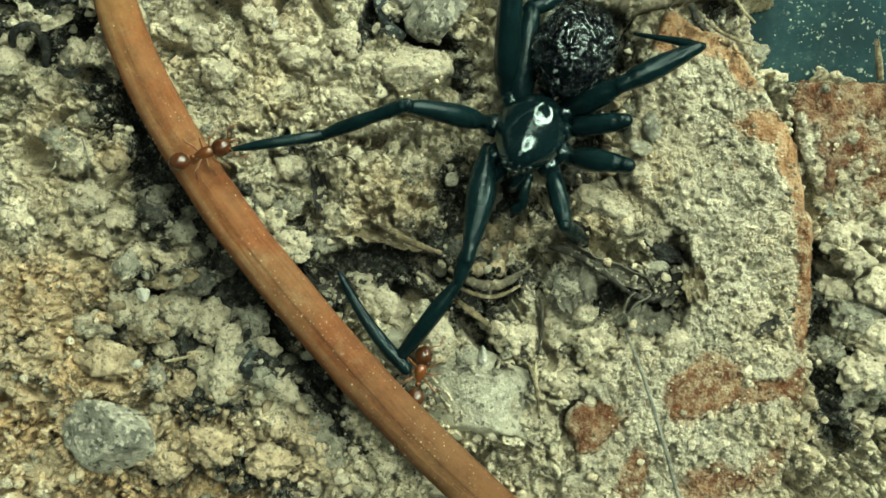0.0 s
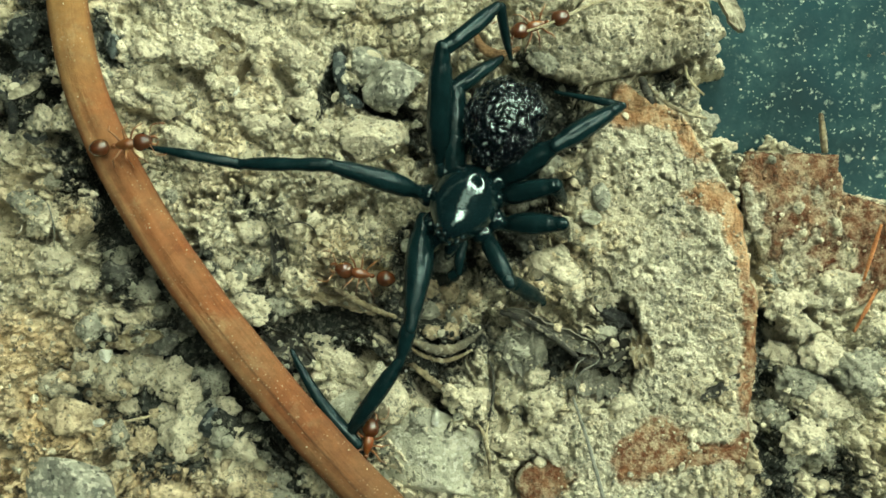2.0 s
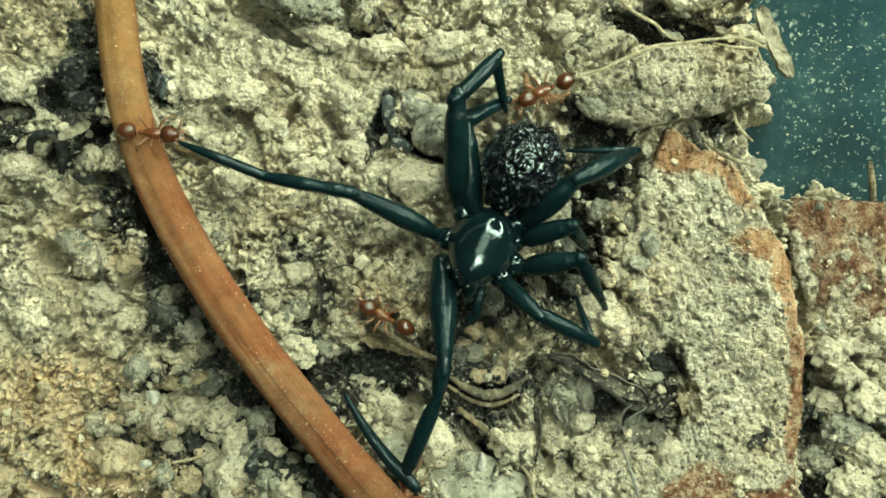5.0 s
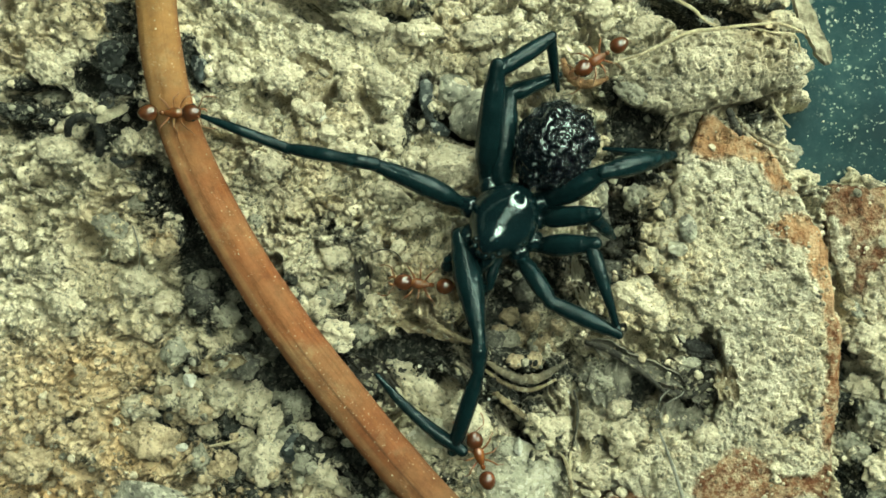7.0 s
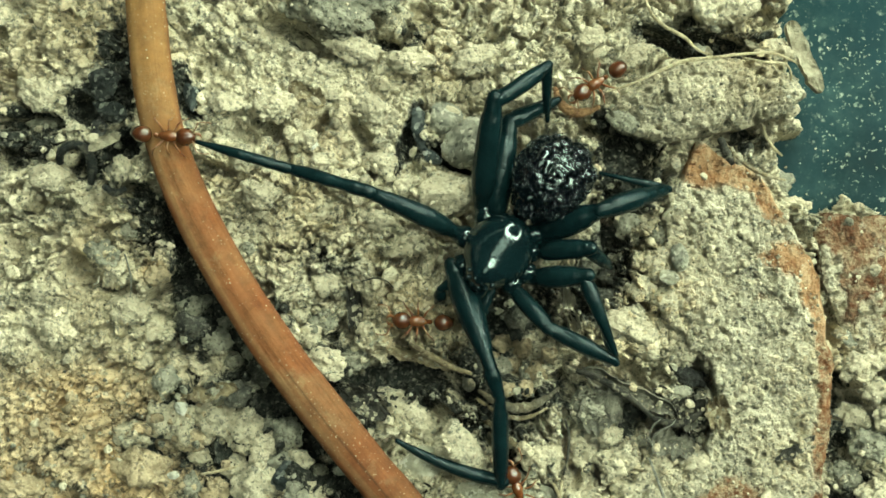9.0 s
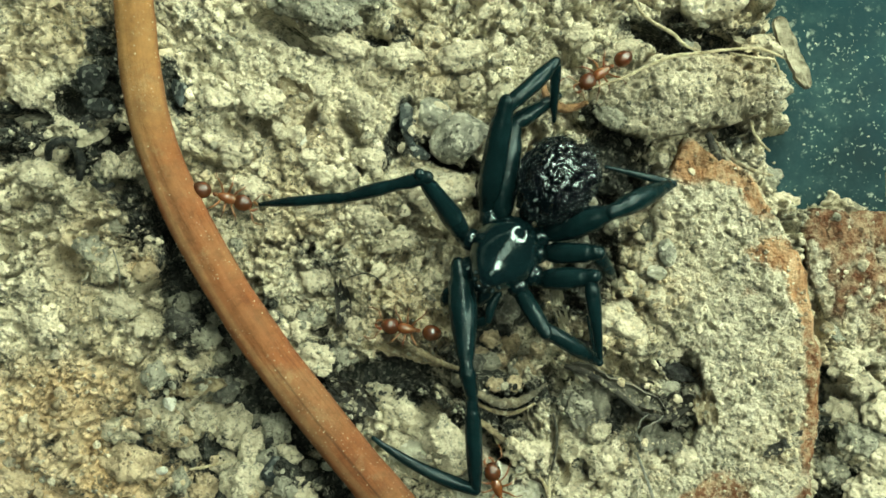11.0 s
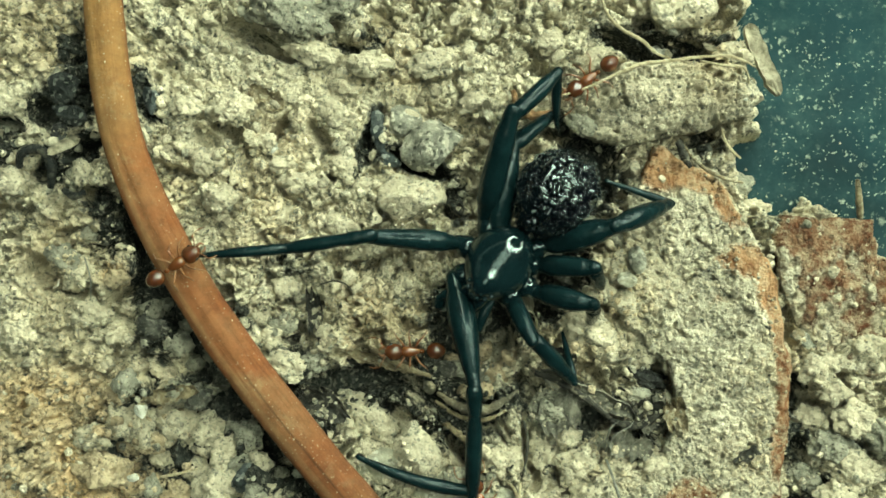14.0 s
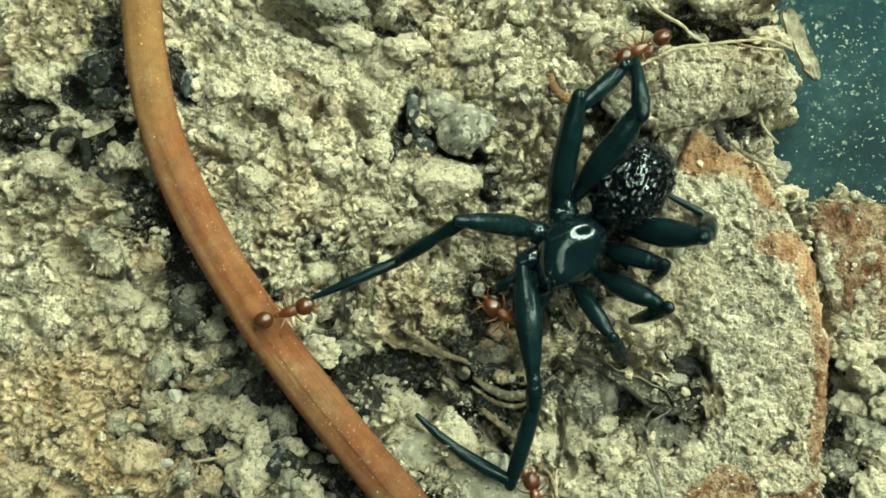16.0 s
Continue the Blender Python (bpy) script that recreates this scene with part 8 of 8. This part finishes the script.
    walk(spider_legs['D'][1], [
        (0, pose(0.00356, -0.00001, 0.00004, 5.8, 41.1, 9.4)), (0.5, pose(0.00355, -0.00001, 0.00004, 4.5, 40.7, 7.4)),
        (1, pose(0.00355, -0.00000, 0.00004, 2.6, 38.2, 4.6)), (1.1, pose(0.00356, -0.00000, 0.00004, 0.6, 46.9, 1.1)), (1.5, pose(0.00356, -0.00000, 0.00004, 0.6, 46.9, 1.1)),
        (2, pose(0.00356, -0.00000, 0.00005, 3.6, 52.4, 6.3)), (3.5, pose(0.00357, 0.00001, 0.00005, -12.2, 63.1, -21.5)),
        (7, pose(0.00357, 0.00001, 0.00005, -9.3, 59.7, -15.4)), (8.5, pose(0.00357, 0.00000, 0.00005, -4.4, 60.4, -7.2)),
        (11, pose(0.00357, -0.00001, 0.00005, 7.8, 61.8, 13.4)), (12.5, pose(0.00357, -0.00000, 0.00005, 4.2, 64.1, 7.2)),
        (14, pose(0.00357, -0.00001, 0.00005, 7.2, 63.7, 12.7)), (15, pose(0.00362, -0.00002, 0.00005, 85.5, 58.5, 132.5)),
        (15.5, pose(0.00362, -0.00002, 0.00005, 97.4, 59.5, 144.5)), (16, pose(0.00363, -0.00002, 0.00005, 100.6, 56.8, 147.4)),
    ])
    walk(spider_legs['D'][2], [
        (0, pose(0.00633, 0.00041, -0.00237, 21.4, -2.2, 149.3)), (0.5, pose(0.00627, 0.00031, -0.00227, 21.4, -1.9, 148.6)),
        (1, pose(0.00636, 0.00018, -0.00214, 21.8, -0.2, 145.1)), (1.1, pose(0.00606, 0.00001, -0.00258, 21.5, -4.1, 140.6)), (1.5, pose(0.00606, 0.00001, -0.00258, 21.5, -4.1, 140.6)),
        (2, pose(0.00582, 0.00020, -0.00285, 21.6, -5.4, 140.3)), (3.5, pose(0.00517, -0.00064, -0.00326, 19.5, -20.2, 134.2)),
        (7, pose(0.00544, -0.00052, -0.00320, 16.2, -19.0, 148.8)), (8.5, pose(0.00544, -0.00026, -0.00321, 18.0, -19.0, 145.3)),
        (11, pose(0.00535, 0.00037, -0.00329, 15.9, -22.4, 146.1)), (12.5, pose(0.00521, 0.00016, -0.00326, 16.2, -22.5, 142.9)),
        (14, pose(0.00519, 0.00032, -0.00322, 15.5, -22.4, 143.9)), (15, pose(0.00238, 0.00137, -0.00310, 12.3, -36.1, 160.4)),
        (15.5, pose(0.00220, 0.00101, -0.00305, 15.1, -36.5, 155.6)), (16, pose(0.00203, 0.00101, -0.00296, 16.1, -39.6, 155.7)),
    ])
    walk(spider_legs['E'][0], [
        (0, pose(-0.00101, 0.00130, -0.00053, 0.0, -30.4, 121.0)), (1.1, pose(-0.00101, 0.00133, -0.00052, 0.0, -29.6, 124.0)), (1.5, pose(-0.00101, 0.00133, -0.00052, 0.0, -29.6, 124.0)),
        (3.5, pose(-0.00103, 0.00137, -0.00049, 0.0, -28.2, 133.5)), (7, pose(-0.00097, 0.00128, -0.00057, 0.0, -32.1, 127.0)),
        (8.5, pose(-0.00098, 0.00130, -0.00055, 0.0, -31.1, 128.1)), (11, pose(-0.00102, 0.00134, -0.00051, 0.0, -29.1, 123.9)),
        (12.5, pose(-0.00103, 0.00135, -0.00050, 0.0, -28.6, 126.4)), (14, pose(-0.00104, 0.00137, -0.00048, 0.0, -27.8, 123.9)),
        (15, pose(-0.00113, 0.00153, -0.00029, -11.7, -53.9, 116.7)), (16, pose(-0.00114, 0.00152, -0.00026, -17.4, -57.9, 124.1)),
    ])
    walk(spider_legs['E'][1], [
        (0, pose(0.00245, 0.00002, 0.00005, -73.8, 63.6, -125.8)), (1.1, pose(0.00248, 0.00002, 0.00005, -70.3, 65.2, -117.8)), (1.5, pose(0.00248, 0.00002, 0.00005, -70.3, 65.2, -117.8)),
        (3.5, pose(0.00253, 0.00003, 0.00005, -51.5, 55.2, -113.9)), (7, pose(0.00237, 0.00003, 0.00005, -41.5, 56.0, -75.7)),
        (8.5, pose(0.00241, 0.00003, 0.00005, -42.8, 62.5, -72.7)), (11, pose(0.00248, 0.00003, 0.00005, -41.7, 56.7, -81.5)),
        (12.5, pose(0.00250, 0.00003, 0.00005, -47.9, 59.1, -92.5)), (14, pose(0.00254, 0.00003, 0.00005, -55.9, 63.0, -103.1)),
        (15, pose(0.00283, 0.00002, 0.00004, -53.5, 47.0, -143.1)), (16, pose(0.00285, 0.00003, 0.00004, -56.1, 46.8, -141.8)),
    ])
    walk(spider_legs['F'][0], [
        (0, pose(0.00000, 0.00182, -0.00052, 0.0, -28.6, 104.6)), (1.1, pose(0.00000, 0.00187, -0.00049, 0.0, -27.3, 112.5)), (1.5, pose(0.00000, 0.00187, -0.00049, 0.0, -27.3, 112.5)),
        (3.5, pose(-0.00006, 0.00200, -0.00042, 0.0, -24.0, 121.7)), (7, pose(0.00008, 0.00180, -0.00056, 0.0, -30.4, 125.0)),
        (8.5, pose(0.00008, 0.00180, -0.00056, 0.0, -30.4, 127.5)), (11, pose(0.00008, 0.00181, -0.00055, 0.0, -30.0, 128.8)),
        (12.5, pose(0.00006, 0.00182, -0.00054, 0.0, -29.4, 123.9)), (14, pose(-0.00003, 0.00195, -0.00045, 0.0, -25.1, 115.3)),
        (15, pose(-0.00011, 0.00220, -0.00011, -8.1, -52.4, 108.7)), (16, pose(-0.00012, 0.00221, -0.00002, -10.0, -56.8, 109.7)),
    ])
    walk(spider_legs['F'][1], [
        (0, pose(0.00257, 0.00001, 0.00006, -114.0, 69.8, -152.9)), (1.1, pose(0.00262, 0.00001, 0.00006, -113.5, 70.3, -153.7)), (1.5, pose(0.00262, 0.00001, 0.00006, -113.5, 70.3, -153.7)),
        (3.5, pose(0.00278, 0.00001, 0.00006, -91.7, 71.4, -140.8)), (7, pose(0.00247, 0.00006, 0.00001, -29.6, 10.8, -77.3)),
        (8.5, pose(0.00247, 0.00006, 0.00001, -29.0, 13.1, -73.4)), (11, pose(0.00250, 0.00006, 0.00001, -30.7, 12.4, -93.0)),
        (12.5, pose(0.00252, 0.00005, 0.00003, -32.2, 25.5, -91.5)), (14, pose(0.00272, 0.00002, 0.00006, -78.4, 67.6, -136.5)),
        (15, pose(0.00317, 0.00002, 0.00004, -37.1, 40.9, -148.9)), (16, pose(0.00325, 0.00002, 0.00004, -35.6, 39.8, -150.7)),
    ])
    walk(spider_legs['G'][0], [
        (0, pose(0.00088, 0.00157, -0.00046, 0.0, -22.8, 36.9)), (1.1, pose(0.00080, 0.00149, -0.00052, 0.0, -25.7, 47.5)), (1.5, pose(0.00080, 0.00149, -0.00052, 0.0, -25.7, 47.5)),
        (3.5, pose(0.00080, 0.00125, -0.00069, 0.0, -35.2, 73.9)), (7, pose(0.00086, 0.00151, -0.00049, 0.0, -24.2, 65.5)),
        (8.5, pose(0.00087, 0.00149, -0.00049, 0.0, -24.5, 77.2)), (11, pose(0.00078, 0.00135, -0.00061, 0.0, -30.3, 64.3)),
        (12.5, pose(0.00081, 0.00133, -0.00061, 0.0, -30.7, 72.9)), (14, pose(0.00073, 0.00128, -0.00070, 0.0, -35.7, 62.1)),
        (15, pose(0.00099, 0.00179, -0.00019, 10.5, -48.9, 64.7)), (16, pose(0.00097, 0.00173, -0.00022, 13.9, -55.5, 62.1)),
    ])
    walk(spider_legs['G'][1], [
        (0, pose(0.00248, -0.00002, 0.00006, 63.9, 70.9, 109.4)), (1.1, pose(0.00234, -0.00002, 0.00006, 49.6, 69.3, 83.4)), (1.5, pose(0.00234, -0.00002, 0.00006, 49.6, 69.3, 83.4)),
        (3.5, pose(0.00205, -0.00000, 0.00006, 8.6, 68.7, 12.4)), (7, pose(0.00236, -0.00003, 0.00002, 13.8, 23.9, 35.3)),
        (8.5, pose(0.00234, -0.00002, 0.00003, 9.7, 26.3, 23.9)), (11, pose(0.00216, -0.00003, 0.00005, 21.4, 48.6, 41.5)),
        (12.5, pose(0.00215, -0.00002, 0.00005, 18.8, 53.3, 34.6)), (14, pose(0.00204, -0.00002, 0.00005, 19.7, 56.0, 32.1)),
        (15, pose(0.00284, -0.00000, 0.00006, 16.7, 85.5, 19.0)), (16, pose(0.00279, 0.00000, 0.00006, -176.7, 87.0, -177.0)),
    ])
    walk(spider_legs['G'][2], [
        (0, pose(0.00218, 0.00099, -0.00310, 4.9, -6.0, 167.9)), (1.1, pose(0.00254, 0.00114, -0.00307, 6.1, -7.1, 166.5)), (1.5, pose(0.00254, 0.00114, -0.00307, 6.1, -7.1, 166.5)),
        (3.5, pose(0.00329, 0.00023, -0.00305, 19.8, 5.0, 151.1)), (7, pose(0.00483, 0.00166, -0.00127, 8.9, 16.4, 163.1)),
        (8.5, pose(0.00508, 0.00115, -0.00140, 11.3, 26.0, 161.9)), (11, pose(0.00385, 0.00140, -0.00241, 10.6, 10.6, 163.7)),
        (12.5, pose(0.00383, 0.00109, -0.00258, 9.4, 19.7, 168.0)), (14, pose(0.00365, 0.00095, -0.00267, 8.3, -0.1, 168.2)),
        (15, pose(0.00314, 0.00007, -0.00332, 8.6, -2.5, 163.4)), (16, pose(0.00267, -0.00003, -0.00333, 12.7, -5.8, 157.2)),
    ])
    walk(ants[0], [
        (0, pose(-0.00890, -0.00029, 0.00324, 0.0, -3.5, 16.9)), (0.5, pose(-0.00837, 0.00185, 0.00219, -0.0, 15.0, -5.2)),
        (1, pose(-0.00848, 0.00217, 0.00219, -0.0, 15.0, -6.2)), (1.1, pose(-0.01078, 0.00270, 0.00324, 0.0, -3.6, 10.0)), (1.5, pose(-0.01078, 0.00270, 0.00324, 0.0, -3.6, 10.0)),
        (2, pose(-0.01053, 0.00313, 0.00325, 0.0, -3.3, 6.7)), (2.5, pose(-0.01039, 0.00391, 0.00325, -0.0, -3.0, -7.9)),
        (3.5, pose(-0.01096, 0.00484, 0.00325, -0.0, -2.9, -15.8)), (6, pose(-0.01186, 0.00583, 0.00325, 0.0, -3.3, 0.3)),
        (7, pose(-0.01228, 0.00566, 0.00325, -0.0, -3.3, -0.4)), (8.5, pose(-0.01230, 0.00603, 0.00325, -0.0, -3.2, -1.6)),
        (11, pose(-0.00939, 0.00356, 0.00219, -0.0, 15.0, -18.2)), (11.5, pose(-0.00845, 0.00056, 0.00220, 0.0, 15.7, 3.0)),
        (12.5, pose(-0.00962, 0.00023, 0.00325, 0.0, -3.0, 24.2)), (13, pose(-0.01017, -0.00023, 0.00325, 0.0, -3.2, 29.4)),
        (13.5, pose(-0.00986, 0.00008, 0.00325, 0.0, -3.0, 34.4)), (14.5, pose(-0.00983, 0.00014, 0.00325, 0.0, -3.0, 33.3)),
        (15, pose(-0.00780, 0.00048, 0.00313, 0.0, 44.9, 6.5)), (15.5, pose(-0.00618, -0.00123, 0.00310, 0.0, 42.8, 10.3)),
        (16, pose(-0.00687, -0.00231, 0.00325, 0.0, -3.1, 19.3)),
    ])
    walk(ants[1], [
        (0, pose(-0.01014, 0.00104, 0.00130, -0.0, -0.0, -27.8)), (0.5, pose(-0.00892, 0.00119, 0.00130, -0.0, -0.0, -25.9)),
        (1, pose(-0.00689, -0.00041, 0.00130, 0.0, -0.0, 41.0)), (1.1, pose(0.00097, -0.00278, 0.00130, 0.0, -0.0, 151.5)), (1.5, pose(0.00097, -0.00278, 0.00130, 0.0, -0.0, 151.5)),
        (2, pose(0.00123, -0.00252, 0.00130, 0.0, -0.0, 167.5)), (2.5, pose(0.00109, -0.00272, 0.00130, 0.0, -0.0, 157.6)),
        (3.5, pose(0.00086, -0.00266, 0.00130, 0.0, -0.0, 164.3)), (6, pose(-0.00034, -0.00276, 0.00130, 0.0, -0.0, 145.8)),
        (7, pose(0.00012, -0.00162, 0.00130, 0.0, -0.0, 174.1)), (8, pose(0.00037, -0.00139, 0.00130, 0.0, -0.0, 173.3)),
        (8.5, pose(0.00040, -0.00164, 0.00130, 0.0, -0.0, 177.5)), (11, pose(0.00041, -0.00260, 0.00130, 0.0, -0.0, 170.2)),
        (11.5, pose(0.00025, -0.00268, 0.00130, 0.0, -0.0, 169.0)), (12.5, pose(0.00032, -0.00282, 0.00130, 0.0, -0.0, 170.9)),
        (13.5, pose(0.00138, -0.00309, 0.00130, 0.0, -0.0, 178.4)), (14.5, pose(0.00253, -0.00284, 0.00130, 0.0, -0.0, -177.4)),
        (15, pose(0.00356, -0.00255, 0.00240, 0.0, -0.0, 161.7)), (16, pose(0.00418, -0.00277, 0.00240, 0.0, -0.0, 146.5)),
    ])
    walk(ants[2], [
        (0, pose(0.00038, -0.01030, 0.00135, 0.0, -0.0, 77.4)), (0.5, pose(0.00057, -0.01028, 0.00135, 0.0, -0.0, 79.8)),
        (1, pose(0.00021, -0.01003, 0.00135, 0.0, -0.0, 72.3)), (1.1, pose(0.00011, -0.01085, 0.00135, 0.0, -0.0, 80.2)), (1.5, pose(0.00011, -0.01085, 0.00135, 0.0, -0.0, 80.2)),
        (2, pose(0.00016, -0.01076, 0.00135, 0.0, -0.0, 79.7)), (2.5, pose(0.00013, -0.01089, 0.00135, 0.0, -0.0, 82.4)),
        (3.5, pose(-0.00005, -0.01121, 0.00135, 0.0, -0.0, 85.6)), (6, pose(0.00044, -0.01091, 0.00135, 0.0, -0.0, 97.7)),
        (7, pose(0.00192, -0.01000, 0.00135, 0.0, -0.0, 108.0)), (8, pose(0.00317, -0.00944, 0.00135, 0.0, -0.0, 119.5)),
        (8.5, pose(0.00406, -0.01016, 0.00135, 0.0, -0.0, 112.0)), (11, pose(0.00358, -0.01035, 0.00135, 0.0, -0.0, 108.0)),
        (12.5, pose(0.00361, -0.01041, 0.00135, 0.0, -0.0, 108.0)), (14.5, pose(0.00452, -0.01077, 0.00135, 0.0, -0.0, 107.9)),
        (15, pose(0.00500, -0.01090, 0.00135, 0.0, -0.0, 111.9)), (15.5, pose(0.00525, -0.01096, 0.00135, 0.0, -0.0, 110.7)),
        (16, pose(0.00488, -0.01109, 0.00135, 0.0, -0.0, 104.5)),
    ])
    walk(ants[3], [
        (0, pose(0.00967, 0.00956, 0.00170, 0.0, -0.0, -128.2)), (1, pose(0.00967, 0.00956, 0.00170, 0.0, -0.0, -128.2)),
        (1.1, pose(0.00905, 0.00857, 0.00170, 0.0, -0.0, -157.1)), (1.5, pose(0.00905, 0.00857, 0.00170, 0.0, -0.0, -157.1)), (2, pose(0.00889, 0.00857, 0.00170, 0.0, -0.0, -163.1)),
        (2.5, pose(0.00899, 0.00861, 0.00170, 0.0, -0.0, -162.4)), (3.5, pose(0.00710, 0.00792, 0.00170, 0.0, -0.0, -157.1)),
        (6, pose(0.00689, 0.00783, 0.00170, 0.0, -0.0, -153.6)), (7, pose(0.00755, 0.00874, 0.00170, 0.0, -0.0, -146.8)),
        (8, pose(0.00769, 0.00896, 0.00170, 0.0, -0.0, -147.8)), (8.5, pose(0.00771, 0.00892, 0.00170, 0.0, -0.0, -147.0)),
        (11, pose(0.00861, 0.00921, 0.00170, 0.0, -0.0, -147.1)), (11.5, pose(0.00822, 0.00922, 0.00170, 0.0, -0.0, -146.5)),
        (12.5, pose(0.00856, 0.00918, 0.00170, 0.0, -0.0, -151.7)), (13.5, pose(0.00920, 0.00920, 0.00170, 0.0, -0.0, -148.4)),
        (14.5, pose(0.00963, 0.00956, 0.00170, 0.0, -0.0, -140.5)), (15, pose(0.01015, 0.00973, 0.00170, 0.0, -0.0, -144.3)),
        (16, pose(0.00993, 0.00976, 0.00170, 0.0, -0.0, -152.8)),
    ])

motions()
